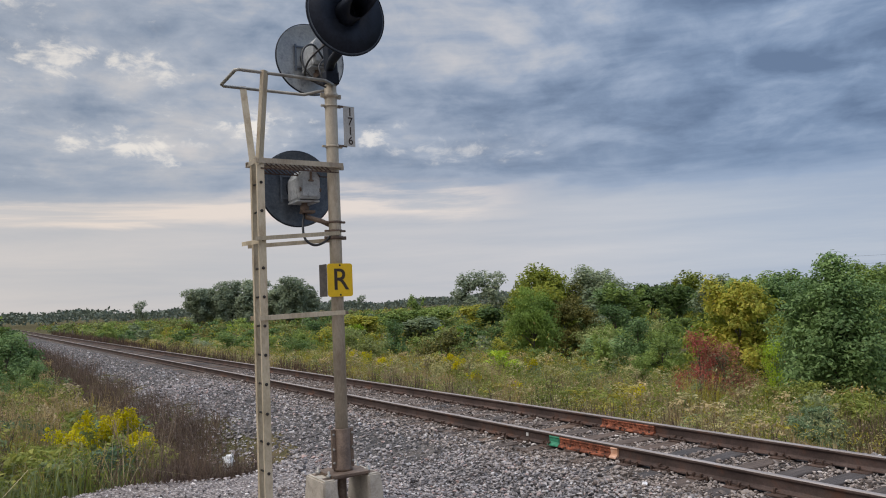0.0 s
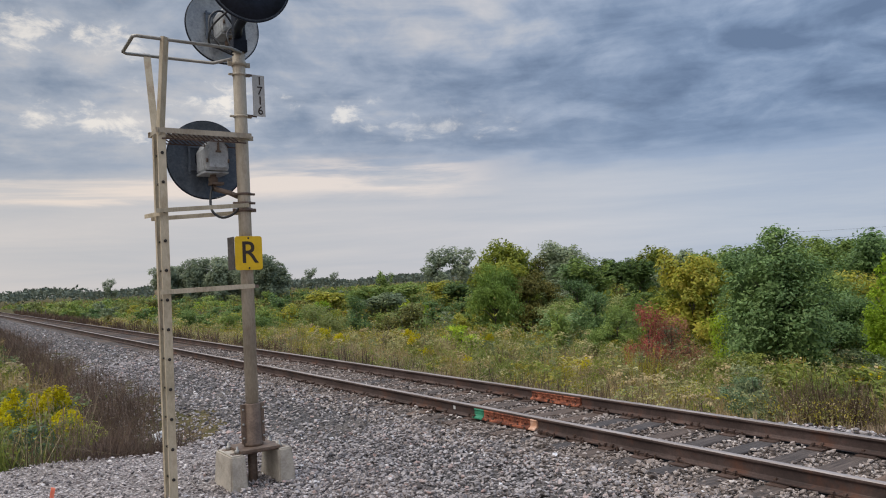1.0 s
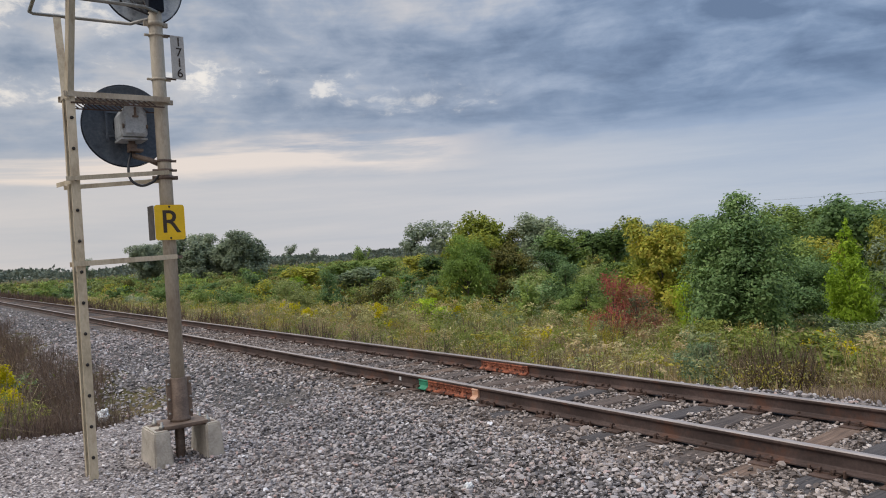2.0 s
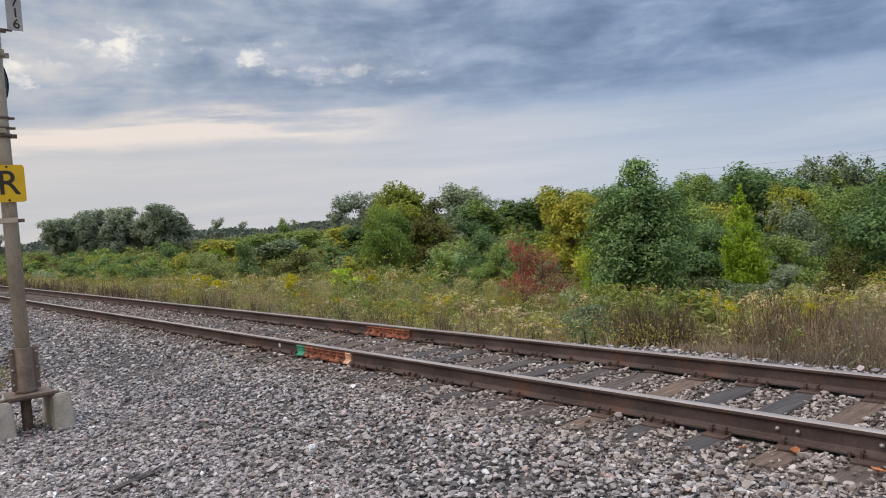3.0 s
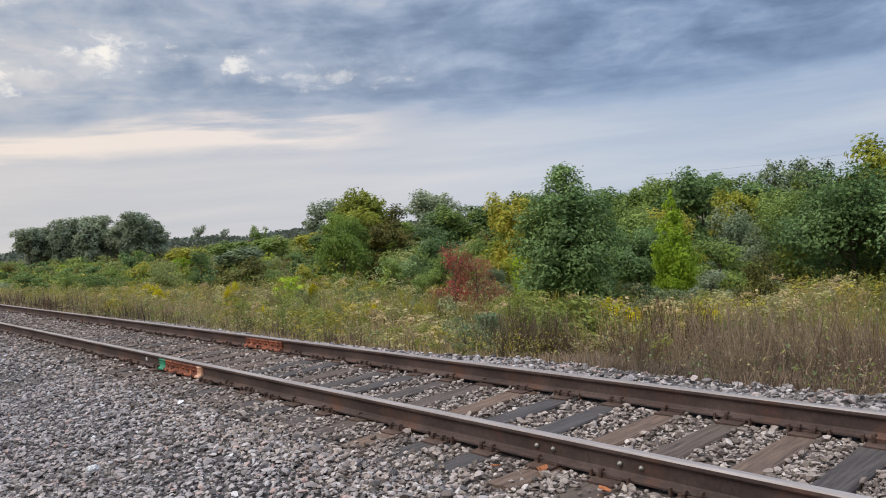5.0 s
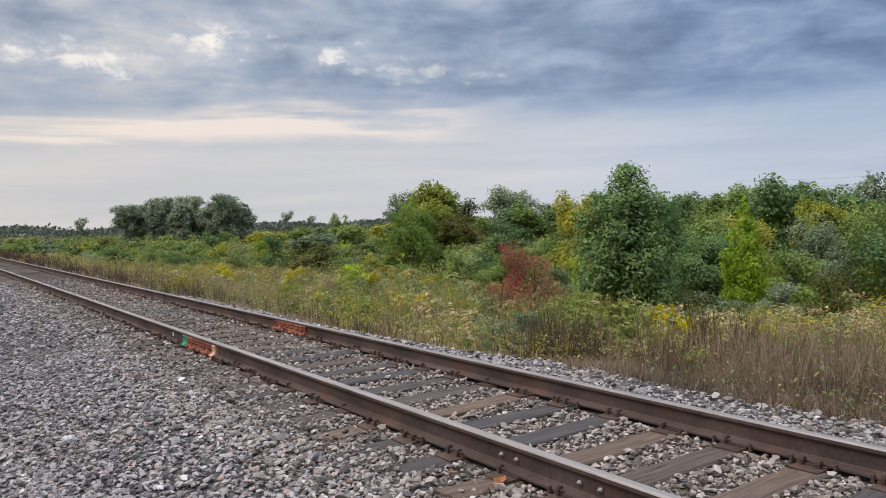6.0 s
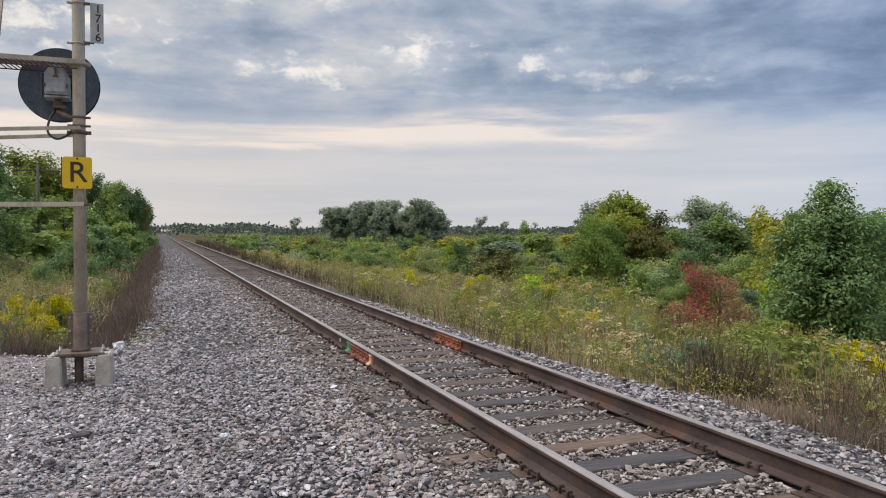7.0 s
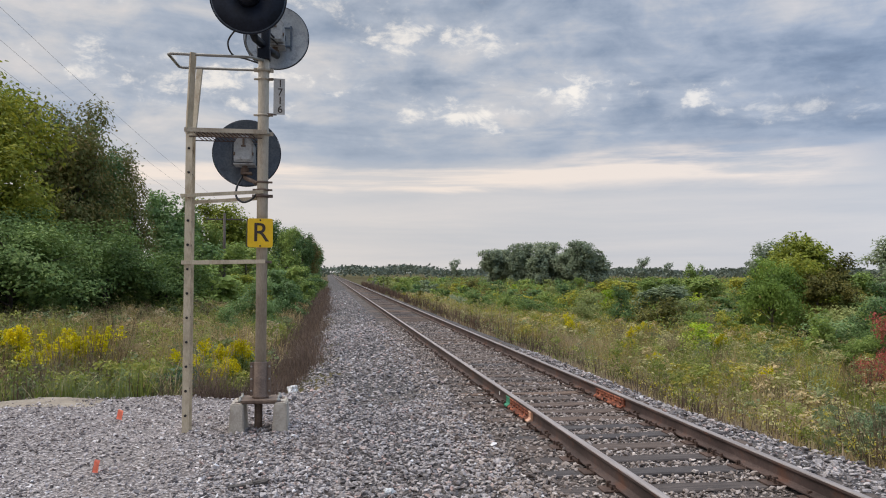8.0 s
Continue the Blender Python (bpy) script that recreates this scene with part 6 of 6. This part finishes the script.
leafy("weed_blooms", "scattered yellow bloom in the field", stand(right_spots(1300, 24, 8, 70), 0.6, 2, 5.7, 0.35), 0.5, 0.85, 0.026, G_GOLD, 9, None, 0, 0, "weeds", 0.07)


leafy("weed_heads", "pale yellow-green weed tops beyond the track", off_corner(right_spots(2600, 19, -2, 45)), 0.3, 0.9, 0.04, G_PALE, 9, None, 0, 0, "weeds", 0.09)
left_pale = left_spots(2000)
leafy("weed_heads", "pale yellow-green weed tops beside the gravel pad", tuple(v[left_pale[0] < 1.7] for v in left_pale), 0.4, 1.05, 0.042, G_PALE, 9, None, 0, 0, "weeds", 0.09)


def field_spots(n):
    y = 6 + rng.random(n) ** 1.5 * 260
    x = 18 + rng.random(n) ** 1.1 * (25 + y * 0.55)
    k = (x > 29) | (y > 24)
    return x[k], y[k]


leafy("low_scrub", "low leafy green scrub over the wide field", field_spots(4600), 0.2, 1.3, 0.085, L_MID, 9, 2.0, 0.36, 0.12, "scrub", 0.35)
leafy("low_scrub", "low dull green scrub over the wide field", field_spots(2200), 0.2, 1.4, 0.085, L_OLIVE, 9, 4.0, 0.42, 0.15, "scrub", 0.35)
leafy("low_scrub", "low yellowish scrub over the wide field", field_spots(1300), 0.2, 1.1, 0.085, L_YEL, 9, 7.0, 0.42, 0.17, "scrub", 0.3)


# leafy tufts that make up the meadow
species("tuft", [G_PALE], 115, "bush", 0.075, 0.034, 0.8, 0.75, 0.0, 9, 4, 3, 0.006, 0.0)
for label, m, n, lo, hi, seed in (("yellow-green leafy tufts in the meadow", G_PALE, 1000, 0.42, 2, 5.7), ("ochre flowering tufts in the meadow", G_OCHRE, 800, 0.50, 2, 5.7), ("green leafy tufts in the meadow", G_GREEN, 480, -1, 0.55, 5.7), ("grey-green leafy tufts in the meadow", G_SAGE, 220, 0.5, 2, 6.0), ("tan dry tufts in the meadow", G_TAN, 520, 0.46, 2, 1.0)):
    x, y = stand(right_spots(n, 25, 5, 75, 1.5), lo, hi, seed, 0.4)
    k = x > far_edge(y) + 1.6
    x, y = x[k], y[k]
    scatter("meadow_tufts", label, "tuft", x, y, rng.uniform(0.7, 1.35, len(x)), rng.uniform(0.9, 1.5, len(x)), m, "weeds")


for label, m, n, lo, hi in (("tan dry tufts beside the gravel pad", G_TAN, 300, 0.44, 2), ("pale straw tufts beside the gravel pad", G_STRAW, 150, 0.5, 2), ("green leafy tufts beside the gravel pad", G_GREEN, 300, -1, 0.58), ("grey-green grassy tufts beside the gravel pad", G_SAGE, 240, -1, 0.5)):
    x, y = stand(left_spots(n), lo, hi, 1.7, 0.7)
    scatter("meadow_tufts", label, "tuft", x, y, rng.uniform(0.8, 1.6, len(x)), rng.uniform(0.8, 1.2, len(x)), m, "weeds")
weeds("dry_grass", "arching straw stems beside the gravel pad", left_spots(700), 0.6, 1.35, 0.007, 0.95, G_STRAW, None, 0, 0, None, 7, 0.12)


sx, sy = rng.uniform(-2.5, 2.4, 620), rng.uniform(0.15, 1.9, 620)
weeds("green_weeds", "tall grey-green grass at the edge of the gravel pad", stand((sx, pad_edge(sx) + sy), 0.36, 2, 3.3, 1.1), 0.45, 0.95, 0.009, 0.55, G_SAGE, None, 0, 0, None, 11, 0.08)


# goldenrod plants
def goldenrod_meshes(n_stem, r, h):
    bm = bmesh.new()
    C, LC = [], []
    for i in range(n_stem):
        a, q = rng.uniform(0, 6.28), rng.uniform(0, r)
        b = Vector((q * 0.6 * math.cos(a), q * 0.6 * math.sin(a), -0.03))
        t = Vector((q * math.cos(a), q * math.sin(a), h * rng.uniform(0.75, 1.0)))
        tube(bm, [b, b.lerp(t, 0.5) + Vector((0, 0, 0.05)), t], 0.006, 4, 0.003, False)
        for k in range(70):
            f = rng.uniform(0, 1)
            C.append(np.array(t) + rng.normal(0, 1, 3) * np.array([0.055, 0.055, 0.02]) * (1.2 - f) + np.array([0, 0, -0.14 + 0.2 * f]))
        for k in range(16):
            f = rng.uniform(0.1, 0.85)
            LC.append(np.array(b.lerp(t, f)) + rng.normal(0, 0.05, 3))
    sm = bpy.data.meshes.new("stem")
    bm.to_mesh(sm)
    bm.free()
    sm.materials.append(G_GREEN)
    V, F = leaf_arrays(np.array(C), 0.042, 0.026)
    V2, F2 = leaf_arrays(np.array(LC), 0.11, 0.028)
    return sm, np_mesh("bloom", V, F, G_GOLD), np_mesh("leaves", V2, F2, G_GREEN)


gold_forms = [goldenrod_meshes(12, 0.32, 0.95), goldenrod_meshes(9, 0.26, 0.8), goldenrod_meshes(15, 0.42, 1.0)]
for i, (x, y, s) in enumerate([(2.4, 14.6, 1.35), (2.0, 15.2, 1.35), (2.8, 14.9, 1.25), (2.5, 13.0, 1.05), (-3.2, 15.0, 1.47), (-3.8, 14.6, 1.47), (-0.5, 14.6, 1.47), (-1.0, 15.0, 1.47), (-1.7, 14.8, 1.42), (-2.6, 15.6, 1.42), (-1.3, 14.2, 1.37), (-2.2, 14.4, 1.42), (-0.2, 15.1, 1.42), (2.1, 13.4, 1.05), (2.7, 13.5, 1.0), (1.8, 14.4, 1.15),
                               (14.0, 13.6, 0.9), (14.3, 13.2, 0.85), (15.1, 6.9, 1.0), (15.5, 6.5, 1.0), (15.5, 5.0, 0.85), (15.1, 6.4, 0.95), (17.2, 8.8, 0.7), (13.8, 19.5, 0.9), (15.0, 22.5, 1.0), (13.4, 17.0, 0.85), (17.0, 26.0, 1.1), (15.3, 30.0, 1.1), (16.5, 34.0, 1.2), (14.2, 26.5, 1.0), (18.0, 22.0, 1.1)]):
    g = thing("goldenrod", "flowering yellow goldenrod clump in rough grass", "plant", "goldenrod clumps", pose(x, y, float(ground_z(x, y)), 0, 0, 50 * i) @ Matrix.Diagonal((s, s, s, 1)))
    for nm, me in zip(("stem", "bloom", "foliage"), gold_forms[i % 3]):
        o = new(nm, me)
        o.parent = g
        if nm == "bloom":
            tagged(o, "bright yellow flower heads", kind="stuff")
        if nm == "stem":
            tagged(o, kind="stuff")
# taller single weeds that stand out of the grass
HERB = ("stem", "foliage")
herb = species("herb", [G_GREEN, G_TAN, G_SAGE, G_BROWN, G_OCHRE], 720, "bush", 0.085, 0.024, 0.95, 1.05, 0.05, 12, 5, 12, 0.012, 0.1)
herb_low = species("herb_low", [G_GREEN, G_SAGE, L_SAGE], 1150, "bush", 0.09, 0.03, 1.25, 0.8, 0.0, 12, 6, 10, 0.012, 0.1)
def stalk_clump(mats, n, r, h):
    """A fan of thin dry stalks with fine twigs and withered leaflets."""
    a, q = rng.uniform(0, 6.28, n), np.sqrt(rng.random(n))
    foot = np.stack([np.cos(a) * q * r * 0.55, np.sin(a) * q * r * 0.55, np.full(n, -0.05)], 1)
    tip = np.stack([np.cos(a) * q * r * 1.5, np.sin(a) * q * r * 1.5, h * rng.uniform(0.45, 1.05, n)], 1) + rng.normal(0, 0.09, (n, 3))
    k = rng.integers(0, n, n * 5)
    f = rng.uniform(0.35, 0.95, (n * 5, 1))
    tw0 = foot[k] + (tip - foot)[k] * f
    tw1 = tw0 + rng.normal(0, 0.055, (n * 5, 3)) + np.array([0, 0, 0.13])
    P, Q = np.concatenate([foot, tw0]), np.concatenate([tip, tw1])
    w = np.concatenate([np.full(n, 0.005), np.full(n * 5, 0.0036)])
    V = []
    for s in (0, 1):
        ang = rng.uniform(0, 3.14, len(P))
        sd = np.stack([np.cos(ang), np.sin(ang), 0 * ang], 1) * w[:, None]
        V.append(np.stack([P - sd, P + sd, Q + sd * 0.5, Q - sd * 0.5], 1).reshape(-1, 3))
    V = np.concatenate(V)
    m = n * 7
    k = rng.integers(0, len(tw1), m)
    V2, F2 = leaf_arrays(tw0[k] + (tw1 - tw0)[k] * rng.uniform(0.3, 1.1, (m, 1)) + rng.normal(0, 0.012, (m, 3)), 0.03, 0.009, 0.2)
    F = np.arange(len(V)).reshape(-1, 4)
    return {mm.name: (np_mesh("stem", V, F, mm), np_mesh("foliage", V2, F2, mm)) for mm in mats}


stalks = [stalk_clump([G_BROWN, G_TAN, G_OCHRE, G_DRY], 62, 0.34, 1.05), stalk_clump([G_BROWN, G_TAN, G_OCHRE, G_DRY], 46, 0.42, 0.85), stalk_clump([G_BROWN, G_TAN, G_OCHRE, G_DRY], 80, 0.5, 1.1)]
HERB_LABEL = {"pinkish_dry_stalk": "dry pinkish brown weed stalks in rough grass", "green_weed": "leafy green weed clump in rough grass", "dry_tan_grass": "dry tan weed clump with seed heads", "grey_green_weed": "grey-green weed clump in rough grass", "dead_brown_weed": "dead brown weed clump in rough grass", "goldenrod_bloom": "yellow weed clump", "ochre_weed_heads": "ochre weed clump in rough grass", "blue_green_weed": "dark blue-green weed clump in rough grass"}
hr = random.Random(11)
LEFT_HERBS = [(-0.4, 12.4, "grey_green_weed"), (0.3, 12.0, "grey_green_weed"), (1.0, 12.3, "green_weed"), (1.5, 11.9, "grey_green_weed"), (0.7, 12.9, "grey_green_weed"), (2.0, 12.2, "blue_green_weed"), (-1.6, 12.0, "green_weed"), (-2.5, 11.9, "blue_green_weed"), (1.4, 13.6, "green_weed"), (2.6, 15.6, "blue_green_weed"), (1.7, 15.0, "green_weed"), (1.0, 14.9, "green_weed"), (2.9, 13.4, "green_weed"), (2.2, 17.0, "green_weed"), (1.2, 17.5, "blue_green_weed")]
for i, (x, y, leaf) in enumerate(LEFT_HERBS):
    plant("weed_clump", HERB, herb_low[leaf], None, HERB_LABEL[leaf], "weed", x, y, hr.uniform(0.9, 1.35), 61 * i, "weed clumps by the gravel pad", 1.0)
for i in range(74):
    y = hr.uniform(11.8, 19)
    x = hr.uniform(-4.5, 2.6)
    leaf = hr.choice(["dry_tan_grass", "dry_tan_grass", "dead_brown_weed", "pinkish_dry_stalk", "ochre_weed_heads", "green_weed", "green_weed"])
    plant("weed_clump", HERB, (herb if leaf == "green_weed" else stalks[i % 3])[leaf], None, HERB_LABEL[leaf], "weed", x, y, hr.uniform(0.9, 1.4), 47 * i, "weed clumps by the gravel pad", 0.9)
for i in range(125):
    y = hr.uniform(-1, 30) if i > 50 else hr.uniform(-3, 6)
    x = float(far_edge(y)) + 0.9 + hr.random() ** 1.3 * 7.5
    leaf = hr.choice(["dry_tan_grass"] * 3 + ["pinkish_dry_stalk"] * 3 + ["dead_brown_weed"] + ["ochre_weed_heads"] * 2 + ["green_weed"] * 5 + ["grey_green_weed"] * 2)
    if i <= 50:
        leaf, x = hr.choice(["dead_brown_weed", "pinkish_dry_stalk", "pinkish_dry_stalk"]), float(far_edge(y)) + 0.7 + hr.random() * 2.2
    if (x - 12.4) ** 2 + (y - 7.4) ** 2 < 1.4:
        continue
    plant("weed_clump", HERB, (stalks[i % 3] if leaf in stalks[0] else herb)[leaf], None, HERB_LABEL[leaf], "weed", x, y, hr.uniform(0.8, 1.1), 47 * i, "weed clumps beyond the track", 0.9)
for i, (x, y, leaf) in enumerate([(20.6, 10.4, "green_weed"), (21.0, 11.4, "green_weed"), (20.2, 9.6, "grey_green_weed"), (18.0, 12.2, "green_weed"), (17.2, 10.6, "green_weed"), (19.6, 8.4, "grey_green_weed"), (13.4, 5.0, "green_weed"), (12.9, 5.9, "green_weed"), (13.9, 7.6, "green_weed"), (15.6, 9.4, "grey_green_weed"), (21.4, 12.4, "green_weed")]):
    plant("weed_clump", HERB, herb_low[leaf], None, HERB_LABEL[leaf], "weed", x, y, hr.uniform(0.9, 1.5), 51 * i, "weed clumps beyond the track", 1.1)
# low sage-green bush at the ballast edge
sage = species("sage", [L_SAGE], 5200, "bush", 0.05, 0.022, 1.2, 0.88, 0.0, 12, 9, 14, 0.012, 0.2)
plant("weed_bush", BUSH, sage["blue_green_weed"], None, "low grey-green weed bush at the ballast edge", "bush", 12.75, 7.7, 1.12, 0, wide=0.85)
plant("weed_bush", BUSH, sage["blue_green_weed"], None, "low grey-green weed bush in the dry grass", "bush", 13.6, 6.2, 1.0, 70)

for i, (x, y, s0) in enumerate(((12.5, 75, 0.55), (13.2, 68, 0.5), (12.8, 90, 0.5), (13.6, 58, 0.4))):
    plant("bush", BUSH, form_a["olive_brown_leaf" if i % 2 else "dark_green_leaf"], None, "dark lone bush in dry grass beside the track", "bush", x, y, s0, 77 * i, "bushes beside the track", 0.8)
for x, y in ((12.0, 118), (12.1, 109), (12.2, 100), (12.3, 127)):
    f = tagged(part("fence_post", bmesh.new(), M_POLE), "old wooden fence post in dry grass", "fence post", "fence posts")
    bm = bmesh.new()
    tube(bm, [(0, 0, -0.2), (0.02, 0, 0.7), (0.03, 0.02, 1.35)], 0.08, 8, 0.065)
    bm.to_mesh(f.data)
    bm.free()
    f.matrix_basis = pose(x, y, float(ground_z(x, y)))

# ---- poles and wires on the wood side ----
def utility_pole(x, y, h, arm, r=0.15):
    p = thing("utility_pole", "weathered wooden utility pole with a crossarm", "utility pole", "utility poles", pose(x, y, float(ground_z(x, y)) - 0.3))
    bm = bmesh.new()
    tube(bm, [(0, 0, 0), (0, 0, h * 0.5), (0, 0, h)], r, 10, r * 0.66)
    part("post", bm, M_POLE, p)
    bm = bmesh.new()
    add_box(bm, (0, 0.12, h - 0.5), (arm, 0.10, 0.12), 0.01)
    a = part("crossarm", bm, M_POLE, p)
    for k in (-0.45, -0.2, 0.2, 0.45):
        bm = bmesh.new()
        lathe(bm, [(0, 0), (0.03, 0), (0.05, 0.06), (0.03, 0.13), (0, 0.14)], 8, pose(arm * k, 0.12, h - 0.44))
        part("insulator", bm, M_GALV, a)
    return p


utility_pole(-3.76, 62.0, 7.5, 3.0)
utility_pole(-3.7, 147.6, 7.4, 2.6)
utility_pole(-7.4, 18.0, 11.5, 3.0)
utility_pole(62.6, 36.3, 5.4, 0.4, 0.085)
utility_pole(84.0, 25.0, 6.2, 0.4)
for k in (0.0, 0.75):
    bm = bmesh.new()
    tube(bm, [(62.6 + 21.4 * f, 36.4 - 11.3 * f, 3.55 + k * 0.9 + 0.9 * f - 0.25 * 4 * f * (1 - f)) for f in (i / 14 for i in range(15))], 0.007, 5)
    tagged(part("overhead_wire", bm, M_CABLE), "thin dark overhead wire between utility poles", "wire", "overhead wires")
for k in (-1.2, 0.0, 1.2):
    bm = bmesh.new()
    tube(bm, [(-7.4 + k + 3.64 * f, 18.1 + 44.0 * f, 10.9 + (6.35 - 10.9) * f - 0.5 * 4 * f * (1 - f)) for f in (i / 14 for i in range(15))], 0.005, 5)
    w = part("overhead_wire", bm, M_CABLE)
    tagged(w, "thin dark overhead wire between utility poles", "wire", "overhead wires")

# ---- litter ----
for x, y, h in ((1.88, 8.49, 0.20), (2.36, 5.83, 0.15)):
    f = thing("marker_flag", "small orange vinyl marker flag in the gravel", "flag", "marker flags", pose(x, y, float(ground_z(x, y)), 6, 8, 30 * x))
    bm = bmesh.new()
    tube(bm, [(0, 0, -0.05), (0, 0, h)], 0.003, 5)
    part("wire_stake", bm, M_GALV, f)
    bm = bmesh.new()
    cols = 7
    vs = [[bm.verts.new((0.115 * i / cols, 0.018 * math.sin(i * 1.1) * i / cols, h - 0.13 * j / 4 - 0.03 * (i / cols) ** 2)) for j in range(5)] for i in range(cols + 1)]
    for i in range(cols):
        for j in range(4):
            bm.faces.new((vs[i][j], vs[i + 1][j], vs[i + 1][j + 1], vs[i][j + 1])).smooth = True
    bmesh.ops.solidify(bm, geom=bm.faces[:], thickness=0.002)
    part("pennant", bm, M_FLAG, f)
cup = thing("paper_cup", "white paper cup lying on the gravel", "cup", m=pose(3.323, 4.407, float(ground_z(3.32, 4.4)) + 0.05, 86, 0, 62))
bm = bmesh.new()
lathe(bm, [(0.028, 0.0), (0.040, 0.11), (0.043, 0.112), (0.043, 0.106), (0.038, 0.106), (0.026, 0.006), (0, 0.006), (0, 0), (0.028, 0)], 24, pose(0, 0, -0.055))
part("body", bm, M_PAPER, cup)
# black disc added in the mouth to stand for the shade in the cup
bm = bmesh.new()
lathe(bm, [(0, 0.100), (0.0375, 0.100), (0.0375, 0.103), (0, 0.103)], 24, pose(0, 0, -0.055))
part("inside", bm, M_CABLE, cup, "black disc as painted shade in the cup mouth")


def crumpled(name, label, x, y, r, squash, material, seed):
    r0 = random.Random(seed)
    bm = bmesh.new()
    bmesh.ops.create_icosphere(bm, subdivisions=3, radius=r)
    for v in bm.verts:
        k = 1 + 0.45 * noise.noise(v.co * (3.0 / r) * 0.5 + Vector((seed, 0, 0))) + r0.uniform(-0.06, 0.06)
        v.co = Vector((v.co.x * k, v.co.y * k * 0.7, v.co.z * k * squash))
    ob = part(name, bm, material)
    ob.matrix_basis = pose(x, y, float(ground_z(x, y)) + r * squash * 0.7, 0, 0, seed * 40)
    return tagged(ob, label, "litter")


crumpled("plastic_bag", "crumpled white plastic bag in the weeds", 4.02, 12.8, 0.14, 0.9, M_PAPER, 2)
crumpled("pale_rock", "large pale ballast rock lying on the stones", 5.224, 4.589, 0.055, 0.7, M_WHITEPAINT, 5)
crumpled("dark_rock", "dark lump of rock on the gravel", 3.914, 4.3, 0.07, 0.6, M_STICK, 7)
bm = bmesh.new()
add_box(bm, (0, 0, 0), (0.36, 0.06, 0.03), 0.006)
add_box(bm, (0.12, 0.01, 0.012), (0.16, 0.04, 0.02), 0.005, Euler((0.1, 0.05, 0.2)))
ob = part("wood_scrap", bm, M_STICK)
ob.matrix_basis = pose(3.95, 5.09, float(ground_z(3.95, 5.09)) + 0.025, 3, -4, 14)
tagged(ob, "dark splintered piece of wood on the gravel", "wood scrap")
for x, y, s, rz in ((7.0, 1.46, 0.06, 20), (6.93, 0.93, 0.055, 70), (6.88, 1.75, 0.04, 130), (6.95, 0.36, 0.06, 200)):
    bm = bmesh.new()
    vs = [bm.verts.new((s * q[0], s * q[1], s * q[2])) for q in ((-1, 0, 0.1), (-0.4, 0.55, 0.25), (0.5, 0.45, 0.15), (1.1, 0, 0.3), (0.45, -0.5, 0.2), (-0.4, -0.5, 0.1), (0, 0, 0.0))]
    for i in range(6):
        bm.faces.new((vs[i], vs[(i + 1) % 6], vs[6]))
    bmesh.ops.solidify(bm, geom=bm.faces[:], thickness=0.002)
    ob = part("fallen_leaf", bm, M_LEAFLITTER)
    ob.matrix_basis = pose(x, y, TIE_TOP + 0.02, 4, 3, rz)
    tagged(ob, "dry orange leaf lying on a sleeper end", "leaf", "fallen leaves")

# loose stones on top of the ballast nearest the walk
stone_meshes = [np_mesh("stone", V, F, M_LOOSE, flat_faces=True) for V, F in SHARDS]
lr = random.Random(17)
for i in range(290):
    x, y, r = lr.uniform(4.9, 6.15), lr.uniform(-0.3, 2.6), lr.uniform(0.017, 0.031)
    st = new("stone", stone_meshes[i % len(stone_meshes)])
    st.parent = ground
    st.matrix_basis = pose(x, y, float(ground_z(x, y)) + r * 0.95, lr.uniform(-25, 25), lr.uniform(-25, 25), lr.uniform(0, 360)) @ Matrix.Diagonal((r, r * lr.uniform(0.8, 1.2), r * lr.uniform(0.8, 1.15), 1))
